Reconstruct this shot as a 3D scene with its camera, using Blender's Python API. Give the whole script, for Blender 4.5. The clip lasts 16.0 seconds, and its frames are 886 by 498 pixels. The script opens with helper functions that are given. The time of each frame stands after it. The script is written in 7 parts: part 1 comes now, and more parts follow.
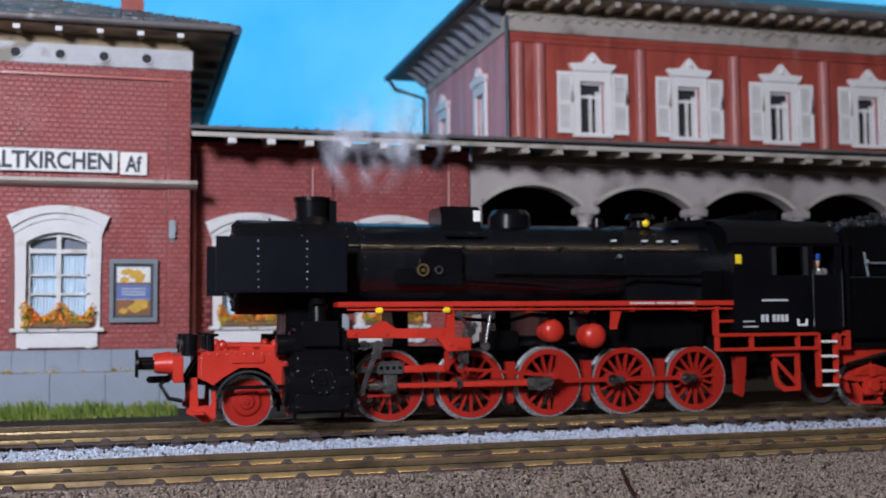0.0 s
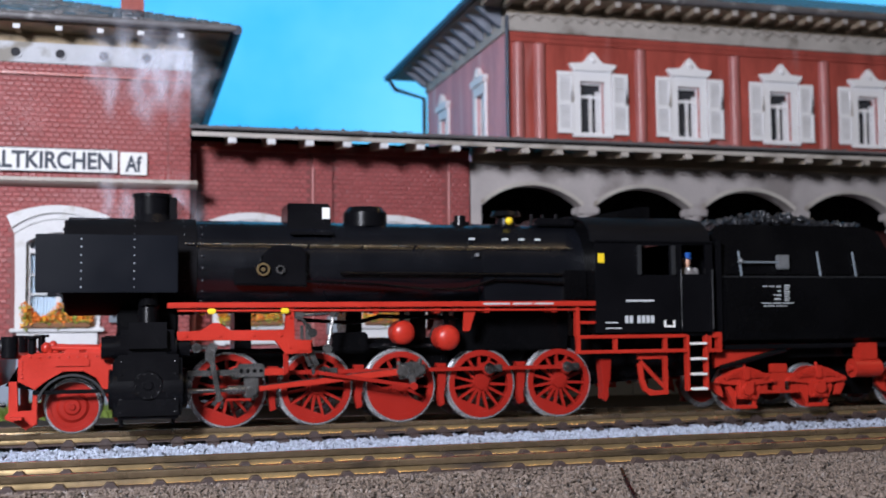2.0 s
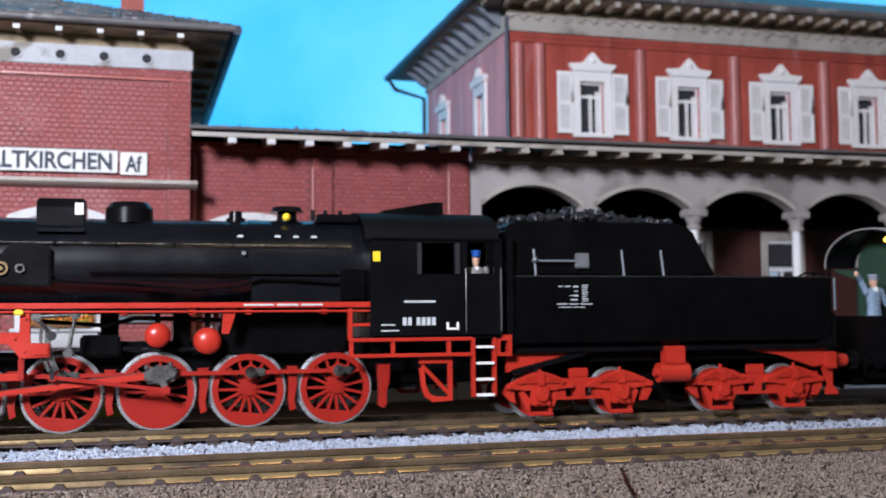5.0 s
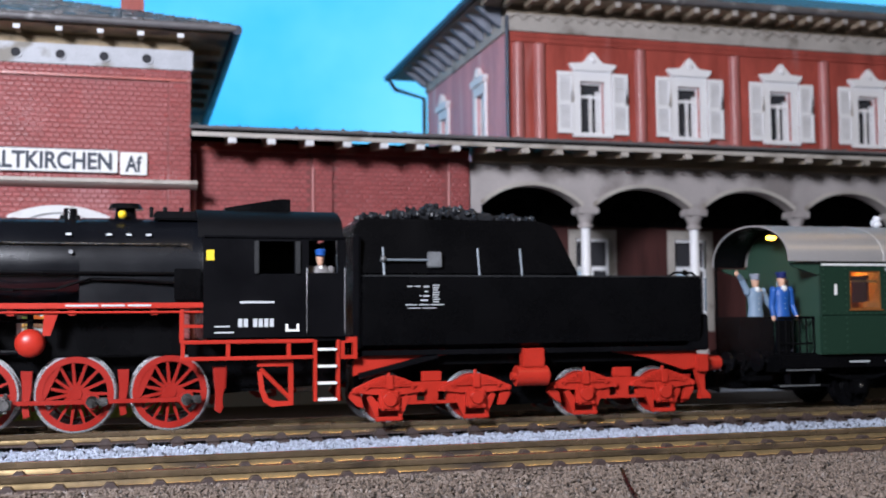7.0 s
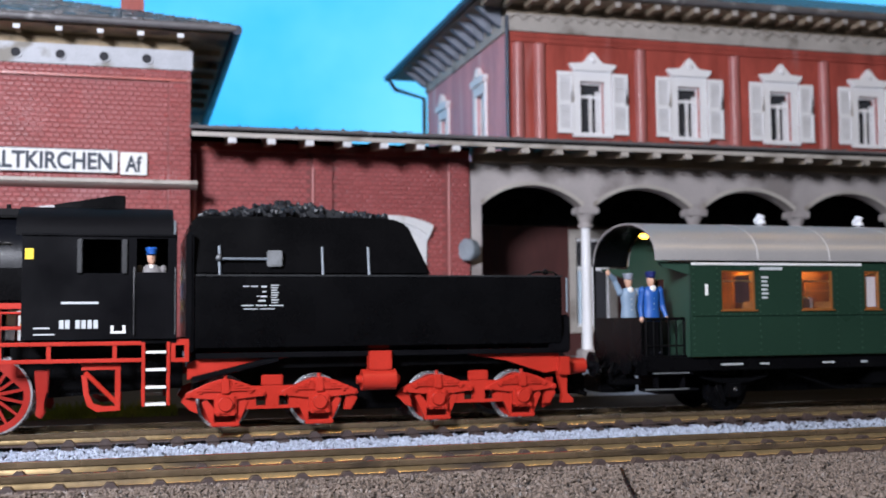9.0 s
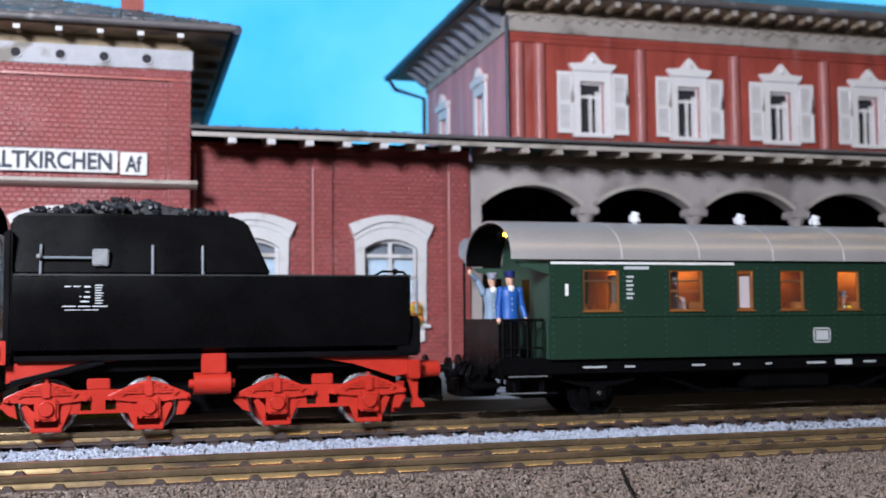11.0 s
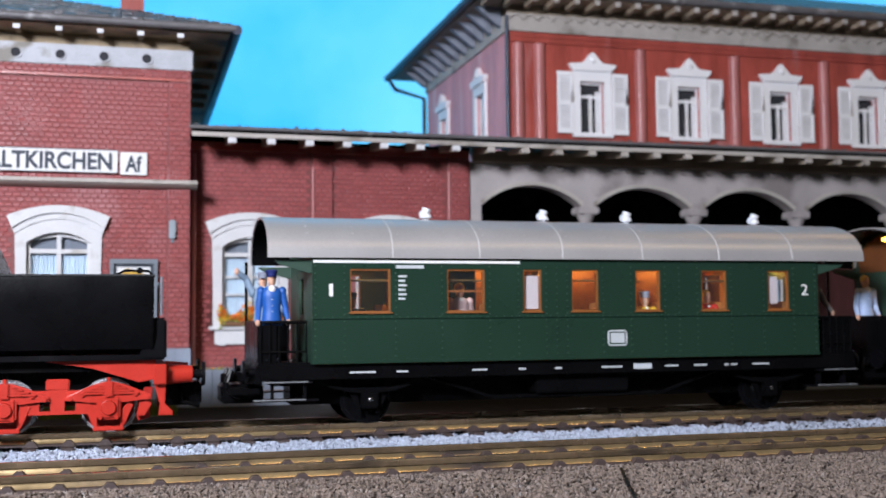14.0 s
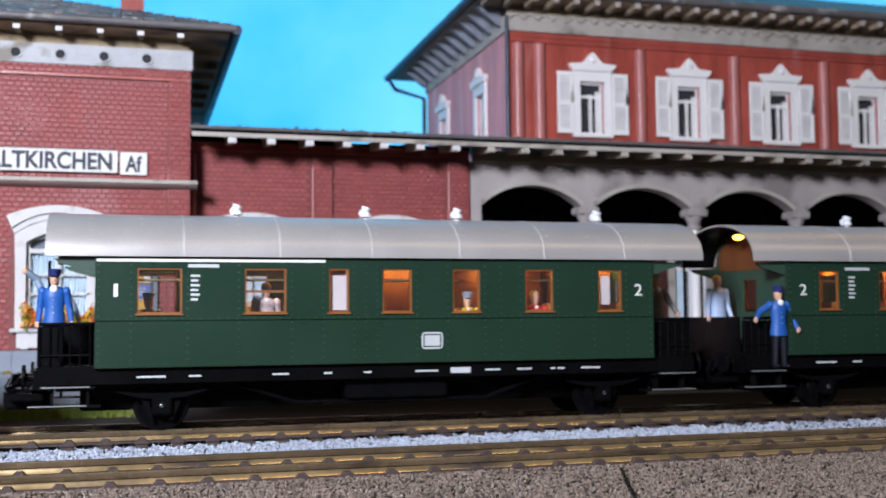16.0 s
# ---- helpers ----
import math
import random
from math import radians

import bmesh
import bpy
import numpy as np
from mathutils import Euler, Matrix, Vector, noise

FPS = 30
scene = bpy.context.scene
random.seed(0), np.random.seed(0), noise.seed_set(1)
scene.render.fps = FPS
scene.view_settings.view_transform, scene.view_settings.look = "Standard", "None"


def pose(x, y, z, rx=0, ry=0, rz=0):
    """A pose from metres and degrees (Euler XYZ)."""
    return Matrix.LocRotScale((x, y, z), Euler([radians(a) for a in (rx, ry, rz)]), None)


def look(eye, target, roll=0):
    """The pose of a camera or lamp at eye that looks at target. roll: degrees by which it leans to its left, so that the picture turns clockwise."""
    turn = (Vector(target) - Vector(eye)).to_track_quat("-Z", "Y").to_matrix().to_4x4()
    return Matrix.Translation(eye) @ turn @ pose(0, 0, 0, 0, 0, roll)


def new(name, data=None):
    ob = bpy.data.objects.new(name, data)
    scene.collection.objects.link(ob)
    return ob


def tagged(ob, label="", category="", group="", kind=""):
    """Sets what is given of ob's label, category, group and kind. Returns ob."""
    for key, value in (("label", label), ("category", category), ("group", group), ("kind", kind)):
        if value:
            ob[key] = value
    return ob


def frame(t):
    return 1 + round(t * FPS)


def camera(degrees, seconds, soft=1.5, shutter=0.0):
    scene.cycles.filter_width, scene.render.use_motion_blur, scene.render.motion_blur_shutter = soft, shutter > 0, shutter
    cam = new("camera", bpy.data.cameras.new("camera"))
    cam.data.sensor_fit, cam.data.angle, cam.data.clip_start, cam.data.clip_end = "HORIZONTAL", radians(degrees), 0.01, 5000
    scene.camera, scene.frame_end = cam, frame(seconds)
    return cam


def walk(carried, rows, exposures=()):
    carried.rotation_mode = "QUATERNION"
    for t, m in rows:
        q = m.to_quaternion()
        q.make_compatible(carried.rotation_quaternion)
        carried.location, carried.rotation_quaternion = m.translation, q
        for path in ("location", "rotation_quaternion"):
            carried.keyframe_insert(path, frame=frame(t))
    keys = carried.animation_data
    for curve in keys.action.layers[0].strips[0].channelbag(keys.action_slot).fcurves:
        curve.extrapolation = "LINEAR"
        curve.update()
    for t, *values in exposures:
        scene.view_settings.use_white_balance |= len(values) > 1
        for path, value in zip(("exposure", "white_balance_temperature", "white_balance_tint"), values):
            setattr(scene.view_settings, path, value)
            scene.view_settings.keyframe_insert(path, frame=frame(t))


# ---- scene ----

# A model railway at 1:87. All sizes below are written in full-size metres and brought to model size by S.
S = 1 / 87
cam = camera(44.32, 16.0, soft=1.5, shutter=0.4)
cam.data.dof.use_dof = True
cam.data.dof.focus_distance = 16.0 * S
cam.data.dof.aperture_fstop = 45.0
EYE = Matrix.Translation((0, -21.5375 * S, 1.9619 * S)) @ Euler((radians(90), 0, radians(-15.7588)), "XYZ").to_matrix().to_4x4() @ pose(0, 0, 0, 3.7472, 0, 0) @ pose(0, 0, 0, 0, 0, -0.506)
walk(cam, [(0.0, EYE), (16.0, EYE)], [(0.0, -0.13), (1.5, 0.07), (3.5, 0.23), (8.0, 0.26), (16.0, 0.26)])

# ---------------------------------------------------------------- light
world = bpy.data.worlds.new("room")
world.use_nodes = True
scene.world = world
world.node_tree.nodes["Background"].inputs[0].default_value = (0.78, 0.86, 1.0, 1)
world.node_tree.nodes["Background"].inputs[1].default_value = 0.032


def room_lamp(name, eye, target, size, watts, colour):
    data = bpy.data.lights.new(name, "AREA")
    data.shape, data.size, data.energy, data.color = "DISK", size, watts, colour
    ob = new(name, data)
    ob.matrix_world = look(eye, target)
    return ob


# a desk lamp up behind the camera, a long ceiling strip and an added weak warm lamp
room_lamp("desk_lamp", (-14 * S, -28 * S, 15.5 * S), (9 * S, 12 * S, 8.0 * S), 0.08, 2.7, (0.85, 0.88, 1.0))
strip = room_lamp("warm_lamp", (0.66, -0.75, 1.1), (0.35, 0.0, 0.04), 1.3, 1.9, (1.0, 0.72, 0.4))
strip.data.shape, strip.data.size_y = "RECTANGLE", 0.022
# weak warm fill added from behind, no known source
room_lamp("warm_lamp", (0.7, 0.3, 0.8), (0.2, 0.0, 0.0), 0.12, 0.2, (1.0, 0.62, 0.28))


# ---------------------------------------------------------------- materials
def mat(name, col, rough=0.55, metal=0.0, var=0.18, scale=1.2, bump=0.15, grain=26.0, col2=None, patch=0.0, island=0.0, coat=0.0, spec=0.5, streak=1.0):
    """Two scales of variation: patches (scale per metre) and grain; col2 shows in stained patches."""
    m = bpy.data.materials.new(name)
    m.use_nodes = True
    nt = m.node_tree
    b = nt.nodes["Principled BSDF"]
    link = nt.links.new
    tc = nt.nodes.new("ShaderNodeTexCoord")
    n1, n2 = nt.nodes.new("ShaderNodeTexNoise"), nt.nodes.new("ShaderNodeTexNoise")
    run = nt.nodes.new("ShaderNodeVectorMath")  # streak below 1 draws the grain out upright
    run.operation = "MULTIPLY"
    run.inputs[1].default_value = (1, 1, streak)
    link(tc.outputs["Object"], run.inputs[0])
    for n, s, d in ((n1, scale, 4), (n2, grain, 3)):
        n.inputs["Scale"].default_value = s * 87
        n.inputs["Detail"].default_value = d
        link(run.outputs[0], n.inputs["Vector"])
    mix = nt.nodes.new("ShaderNodeMath")
    mix.operation = "MULTIPLY_ADD"
    link(n1.outputs["Fac"], mix.inputs[0])
    mix.inputs[1].default_value = 0.6
    sc = nt.nodes.new("ShaderNodeMath")
    sc.operation = "MULTIPLY"
    link(n2.outputs["Fac"], sc.inputs[0])
    sc.inputs[1].default_value = 0.4
    link(sc.outputs[0], mix.inputs[2])
    val = mix.outputs[0]
    if island:
        geo = nt.nodes.new("ShaderNodeNewGeometry")
        am = nt.nodes.new("ShaderNodeMath")
        am.operation = "MULTIPLY_ADD"
        link(geo.outputs["Random Per Island"], am.inputs[0])
        am.inputs[1].default_value = island
        link(val, am.inputs[2])
        val = am.outputs[0]
    ramp = nt.nodes.new("ShaderNodeValToRGB")
    lo, hi = ramp.color_ramp.elements
    lo.position, hi.position = 0.3, 0.7 + island
    lo.color = (*[c * (1 - var) for c in col], 1)
    hi.color = (*[min(1, c * (1 + var)) for c in col], 1)
    link(val, ramp.inputs[0])
    out = ramp.outputs[0]
    if col2:
        n3 = nt.nodes.new("ShaderNodeTexNoise")
        n3.inputs["Scale"].default_value = scale * 0.8 * 87
        n3.inputs["Detail"].default_value = 6
        off = nt.nodes.new("ShaderNodeVectorMath")
        off.operation = "ADD"
        off.inputs[1].default_value = (0.37, 0.11, 0.71)
        link(run.outputs[0], off.inputs[0])
        link(off.outputs[0], n3.inputs["Vector"])
        r3 = nt.nodes.new("ShaderNodeValToRGB")
        r3.color_ramp.elements[0].position, r3.color_ramp.elements[1].position = 0.62 - patch, 0.74 - patch
        link(n3.outputs["Fac"], r3.inputs[0])
        mc = nt.nodes.new("ShaderNodeMixRGB")
        link(r3.outputs[0], mc.inputs[0])
        link(out, mc.inputs[1])
        mc.inputs[2].default_value = (*col2, 1)
        out = mc.outputs[0]
    link(out, b.inputs["Base Color"])
    b.inputs["Metallic"].default_value = metal
    b.inputs["Coat Weight"].default_value = coat
    b.inputs["Specular IOR Level"].default_value = spec
    rr = nt.nodes.new("ShaderNodeMapRange")
    link(n1.outputs["Fac"], rr.inputs["Value"])
    rr.inputs["To Min"].default_value, rr.inputs["To Max"].default_value = max(0.02, rough - 0.12), min(1, rough + 0.12)
    link(rr.outputs[0], b.inputs["Roughness"])
    if bump:
        bp = nt.nodes.new("ShaderNodeBump")
        bp.inputs["Strength"].default_value = bump
        bp.inputs["Distance"].default_value = 0.03 * S
        link(n2.outputs["Fac"], bp.inputs["Height"])
        link(bp.outputs[0], b.inputs["Normal"])
    return m


def glow(name, col, strength):
    m = bpy.data.materials.new(name)
    m.use_nodes = True
    b = m.node_tree.nodes["Principled BSDF"]
    b.inputs["Base Color"].default_value = (*col, 1)
    b.inputs["Emission Color"].default_value = (*col, 1)
    b.inputs["Emission Strength"].default_value = strength
    return m


def clear(name, col, rough, alpha):
    """Thin clear plastic: mostly see-through, with a real gloss."""
    m = bpy.data.materials.new(name)
    m.use_nodes = True
    b = m.node_tree.nodes["Principled BSDF"]
    b.inputs["Base Color"].default_value = (*col, 1)
    b.inputs["Roughness"].default_value = rough
    b.inputs["Alpha"].default_value = alpha
    return m


BRICK = mat("brick", (0.31, 0.07, 0.068), 0.47, var=0.24, scale=0.5, grain=18, island=0.25, bump=0.25, col2=(0.38, 0.15, 0.155), patch=0.05)
MORTAR = mat("mortar", (0.21, 0.055, 0.052), 0.6, var=0.25, scale=0.6, bump=0.3, col2=(0.32, 0.13, 0.13), patch=0.04)
BRICK_FAR = mat("brick_fine", (0.38, 0.075, 0.056), 0.34, var=0.35, scale=1.6, grain=14, bump=0.3, col2=(0.42, 0.17, 0.16), patch=0.05, streak=0.15)
# the shade under the arcade is put into this brick's colour
BRICK_DIM = mat("brick_shaded", (0.06, 0.016, 0.014), 0.6, var=0.4, scale=2.0, grain=14, bump=0.3, streak=0.1)
# paler than the front: light on the side wall is in the colour
BRICK_SIDE = mat("brick_lit_pale", (0.66, 0.3, 0.32), 0.6, var=0.25, scale=1.6, grain=14, bump=0.3, col2=(0.72, 0.46, 0.48), patch=0.06, streak=0.15)
PLASTER = mat("white_trim", (0.86, 0.86, 0.88), 0.55, var=0.06, scale=0.8, grain=20, bump=0.1, col2=(0.62, 0.6, 0.55), patch=0.0)
HOOD_PLASTER = mat("window_plaster", (0.64, 0.64, 0.65), 0.6, var=0.1, scale=1.4, grain=20, bump=0.2, col2=(0.45, 0.43, 0.4), patch=0.04)
GREYTRIM = mat("grey_trim", (0.45, 0.41, 0.37), 0.6, var=0.2, scale=0.9, grain=20, bump=0.2, col2=(0.2, 0.17, 0.14), patch=0.07)
ARCADE = mat("arcade_plaster", (0.41, 0.37, 0.36), 0.65, var=0.2, scale=0.8, grain=20, bump=0.2, col2=(0.25, 0.22, 0.21), patch=0.07)
FRIEZE = mat("grubby_white_board", (0.43, 0.44, 0.47), 0.55, var=0.16, scale=1.6, grain=20, bump=0.1, col2=(0.2, 0.18, 0.15), patch=0.07)
BLACK_DULL = mat("dull_black", (0.005, 0.005, 0.006), 0.6, var=0.3, bump=0.1, spec=0.06)
SOFFIT_PALE = mat("pale_soffit_wood", (0.3, 0.24, 0.175), 0.7, var=0.25, scale=1.0, grain=24, bump=0.2)
# greyer than the shutter frames: shade between the slats, put into the colour
LOUVRE = mat("shaded_louvre", (0.68, 0.68, 0.7), 0.6, var=0.15, scale=2.0, grain=20, bump=0.2)
SOFFIT = mat("soffit_wood", (0.34, 0.26, 0.16), 0.7, var=0.35, scale=1.0, grain=24, bump=0.2, col2=(0.07, 0.052, 0.035), patch=0.09)
ROOFING = mat("roof_slate", (0.035, 0.032, 0.034), 0.4, var=0.5, scale=6.0, grain=12, bump=0.8, col2=(0.5, 0.5, 0.55), patch=0.02)
ROOF_EDGE = mat("roof_edge", (0.12, 0.115, 0.12), 0.42, var=0.25, scale=1.5, grain=20, bump=0.3, col2=(0.5, 0.5, 0.5), patch=0.03)
GUTTER = mat("gutter_zinc", (0.05, 0.06, 0.085), 0.4, metal=0.3, var=0.2)
STONE = mat("grey_stone", (0.25, 0.29, 0.36), 0.75, var=0.14, scale=0.9, grain=22, bump=0.4, col2=(0.19, 0.22, 0.28), patch=0.03)
PAVE = mat("pavement", (0.3, 0.32, 0.34), 0.8, var=0.15, bump=0.3)
EARTH = mat("earth", (0.016, 0.013, 0.01), 0.95, var=0.4, scale=1.0, bump=0.5)
GRASS = mat("grass", (0.14, 0.2, 0.03), 0.8, var=0.45, scale=2.0, island=0.3, bump=0.0, col2=(0.36, 0.34, 0.08), patch=0.04)
BALLAST = mat("grey_ballast", (0.33, 0.37, 0.45), 0.8, var=0.5, scale=3, island=0.5, bump=0.0)
BALLAST_BED = mat("ballast_bed", (0.07, 0.075, 0.09), 0.9, var=0.3, scale=3, bump=0.6)
GRAVEL = mat("brown_gravel", (0.11, 0.084, 0.068), 0.5, var=0.8, scale=3, island=0.6, bump=0.0)
GRAVEL_BED = mat("brown_gravel_bed", (0.028, 0.022, 0.018), 0.9, var=0.3, scale=3, bump=0.6)
RAIL = mat("rail_bronze", (0.46, 0.33, 0.17), 0.22, metal=0.75, var=0.35, scale=0.6, grain=9, bump=0.08, col2=(0.15, 0.12, 0.1), patch=0.05)
RAILSIDE = mat("rail_side", (0.29, 0.21, 0.13), 0.26, metal=0.75, var=0.35, scale=0.7, grain=9, bump=0.1, col2=(0.1, 0.08, 0.07), patch=0.05)
# lighter than the green panels: the rivets' glint is in the colour
RIVET = mat("green_rivet", (0.028, 0.062, 0.042), 0.35, var=0.2, bump=0)
BRACKET = mat("bracket_grey", (0.22, 0.24, 0.29), 0.7, var=0.3, scale=2, bump=0.2)
SEAM = mat("roof_seam", (0.52, 0.51, 0.5), 0.4, metal=0.2, var=0.15, bump=0)
VENT_WHITE = mat("vent_white", (0.7, 0.72, 0.76), 0.35, var=0.1, bump=0)
RAILTOP = mat("rail_head", (0.8, 0.66, 0.42), 0.2, metal=0.95, var=0.25, scale=0.4, grain=6, bump=0.05)
SLEEPER = mat("sleeper_brown", (0.055, 0.037, 0.034), 0.6, var=0.3, scale=2, bump=0.3)
BLACK = mat("loco_black", (0.004, 0.004, 0.005), 0.24, var=0.3, scale=1.0, grain=30, bump=0.06, spec=0.22)
BOILER = mat("boiler_black", (0.004, 0.0045, 0.0065), 0.24, var=0.35, scale=1.0, grain=30, bump=0.05, spec=0.6)
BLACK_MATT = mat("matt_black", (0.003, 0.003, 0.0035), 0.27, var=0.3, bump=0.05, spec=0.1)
DEFLECTOR = mat("deflector_black", (0.004, 0.005, 0.008), 0.3, var=0.15, scale=0.7, bump=0.02, spec=0.22)
RED = mat("loco_red", (0.45, 0.028, 0.016), 0.33, var=0.15, scale=1.4, grain=24, bump=0.06, spec=0.4)
RED_DARK = mat("wheel_red", (0.31, 0.016, 0.01), 0.33, var=0.15, scale=1.4, bump=0.06, spec=0.4)
STEEL = mat("bright_steel", (0.42, 0.41, 0.4), 0.28, metal=1.0, var=0.12, bump=0.05)
TYRE = mat("tyre_silver", (0.66, 0.66, 0.68), 0.26, metal=0.8, var=0.12, scale=2.0, bump=0.05)
ROD = mat("rod_steel", (0.27, 0.265, 0.26), 0.26, metal=0.9, var=0.5, scale=3.0, bump=0.15, col2=(0.06, 0.055, 0.05), patch=0.08)
BRASS = mat("brass", (0.4, 0.3, 0.12), 0.35, metal=0.9, var=0.15)
BRONZE = mat("dull_bronze", (0.16, 0.11, 0.05), 0.45, metal=0.7, var=0.2)
TIN = mat("dull_tin", (0.2, 0.21, 0.22), 0.5, metal=0.4, var=0.3, scale=4)
# lighter, glossier brick: the pilasters' highlight is put into the colour
BRICK_GLOSS = mat("brick_highlight", (0.42, 0.15, 0.14), 0.36, var=0.2, scale=0.7, grain=14, bump=0.1)
YELLOW = mat("yellow_paint", (0.85, 0.6, 0.02), 0.5, var=0.08)
COAL = mat("coal", (0.012, 0.013, 0.016), 0.42, var=0.5, scale=3, island=0.3, bump=0.3, spec=0.5)
WHITE = mat("white_print", (0.78, 0.78, 0.76), 0.6, var=0.05, bump=0.0)
PALE = mat("grey_print", (0.5, 0.53, 0.55), 0.6, var=0.1, bump=0.0)
INK = mat("dark_print", (0.05, 0.06, 0.08), 0.7, var=0.05, bump=0.0)
GREEN = mat("coach_green", (0.014, 0.036, 0.023), 0.3, var=0.12, scale=0.6, grain=24, bump=0.02, spec=0.25)
GREEN_DARK = mat("coach_green_shade", (0.025, 0.06, 0.04), 0.5, var=0.12, bump=0.05)
ROOF_SILVER = mat("coach_roof_silver", (0.43, 0.415, 0.41), 0.36, metal=0.35, var=0.1, scale=0.7, grain=28, bump=0.08)
CHROME = mat("chrome", (0.8, 0.8, 0.82), 0.2, metal=1.0, var=0.05, bump=0.0)
WOOD_FRAME = mat("window_wood", (0.22, 0.08, 0.02), 0.45, var=0.2, scale=2, bump=0.1)
INTERIOR = mat("interior_wood", (0.24, 0.1, 0.025), 0.6, var=0.35, scale=1.5, bump=0.1)
CORRIDOR = mat("corridor_wood", (0.13, 0.045, 0.014), 0.5, var=0.35, scale=2.0, bump=0.1)
BLIND = mat("pale_blind", (0.55, 0.5, 0.52), 0.7, var=0.1)
GLASS = clear("clear_pane", (0.1, 0.11, 0.12), 0.05, 0.06)
CURTAIN = mat("blue_white_curtain", (0.6, 0.74, 0.86), 0.7, var=0.12, scale=3, bump=0.2)
# grey of the reflection in the upper panes, as a colour
PANE_SHEEN = mat("pane_reflection", (0.2, 0.23, 0.28), 0.8, var=0.3, scale=2, bump=0.2)
# the darkness of unlit rooms and holes, put into one colour
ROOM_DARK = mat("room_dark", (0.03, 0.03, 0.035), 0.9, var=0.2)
LEAFY = mat("orange_flowers", (0.75, 0.2, 0.03), 0.7, var=0.3, scale=6, island=0.5, bump=0.0, col2=(0.8, 0.58, 0.06), patch=0.12)
LEAFG = mat("flower_leaves", (0.26, 0.3, 0.05), 0.7, var=0.3, scale=6, island=0.4, bump=0.0)
PUMP = mat("dull_iron", (0.02, 0.021, 0.023), 0.4, var=0.2)
GREY_METAL = mat("grey_enamel", (0.15, 0.18, 0.21), 0.45, var=0.15)
PALE_METAL = mat("pale_enamel", (0.27, 0.31, 0.35), 0.4, var=0.25)
PAPER = mat("poster_paper", (0.75, 0.75, 0.74), 0.6, var=0.06)
POSTER_BLUE = mat("poster_blue", (0.1, 0.16, 0.42), 0.6, var=0.1)
POSTER_GOLD = mat("poster_gold", (0.62, 0.36, 0.03), 0.6, var=0.3, scale=5)
SKIN = mat("figure_skin", (0.62, 0.36, 0.25), 0.55, var=0.08, bump=0.0)
LAMPGLOW = glow("warm_bulb", (1.0, 0.44, 0.035), 13.0)
CABINGLOW = glow("carriage_light", (1.0, 0.5, 0.1), 24.0)


# ---------------------------------------------------------------- mesh helpers
def box(bm, x0, x1, y0, y1, z0, z1, bev=0.0):
    r = bmesh.ops.create_cube(bm, size=1, matrix=Matrix.Translation(((x0 + x1) / 2, (y0 + y1) / 2, (z0 + z1) / 2)) @ Matrix.Diagonal((abs(x1 - x0), abs(y1 - y0), abs(z1 - z0), 1)))
    if bev:
        bmesh.ops.bevel(bm, geom=list({e for v in r["verts"] for e in v.link_edges}), offset=bev, segments=2, affect="EDGES")
    return bm


def rod(bm, a, b, r0, r1=None, seg=12):
    a, b = Vector(a), Vector(b)
    d = b - a
    m = Matrix.Translation((a + b) / 2) @ d.to_track_quat("Z", "Y").to_matrix().to_4x4()
    bmesh.ops.create_cone(bm, cap_ends=True, segments=seg, radius1=r0, radius2=r0 if r1 is None else r1, depth=d.length, matrix=m)
    return bm


def tube(bm, pts, r, seg=10):
    """One bent round bar through the points."""
    pts = [Vector(p) for p in pts]
    rings = []
    for i, p in enumerate(pts):
        d = (pts[min(i + 1, len(pts) - 1)] - pts[max(i - 1, 0)]).normalized()
        q = d.to_track_quat("Z", "Y")
        rings.append([bm.verts.new(p + q @ Vector((r * math.cos(2 * math.pi * k / seg), r * math.sin(2 * math.pi * k / seg), 0))) for k in range(seg)])
    for a, b in zip(rings, rings[1:]):
        sh = min(range(seg), key=lambda k: (b[k].co - a[0].co).length)
        for k in range(seg):
            bm.faces.new((a[k], a[(k + 1) % seg], b[(k + 1 + sh) % seg], b[(k + sh) % seg]))
    bm.faces.new(rings[0][::-1])
    bm.faces.new(rings[-1])
    return bm


def ball(bm, c, r, sx=1, sy=1, sz=1, sub=2):
    bmesh.ops.create_icosphere(bm, subdivisions=sub, radius=r, matrix=Matrix.Translation(c) @ Matrix.Diagonal((sx, sy, sz, 1)))
    return bm


def prism(bm, pts, a0, a1, axis="y", bev=0.0):
    """A polygon drawn in the plane across the axis (x,z for y; y,z for x; x,y for z), run from a0 to a1."""
    def put(p, a):
        return {"y": (p[0], a, p[1]), "x": (a, p[0], p[1]), "z": (p[0], p[1], a)}[axis]
    v0 = [bm.verts.new(put(p, a0)) for p in pts]
    v1 = [bm.verts.new(put(p, a1)) for p in pts]
    fs = [bm.faces.new(v0), bm.faces.new(v1[::-1])]
    for i in range(len(pts)):
        j = (i + 1) % len(pts)
        fs.append(bm.faces.new((v0[j], v0[i], v1[i], v1[j])))
    if bev:
        bmesh.ops.bevel(bm, geom=list({e for f in fs[:2] for e in f.edges}), offset=bev, segments=2, affect="EDGES")
    return bm


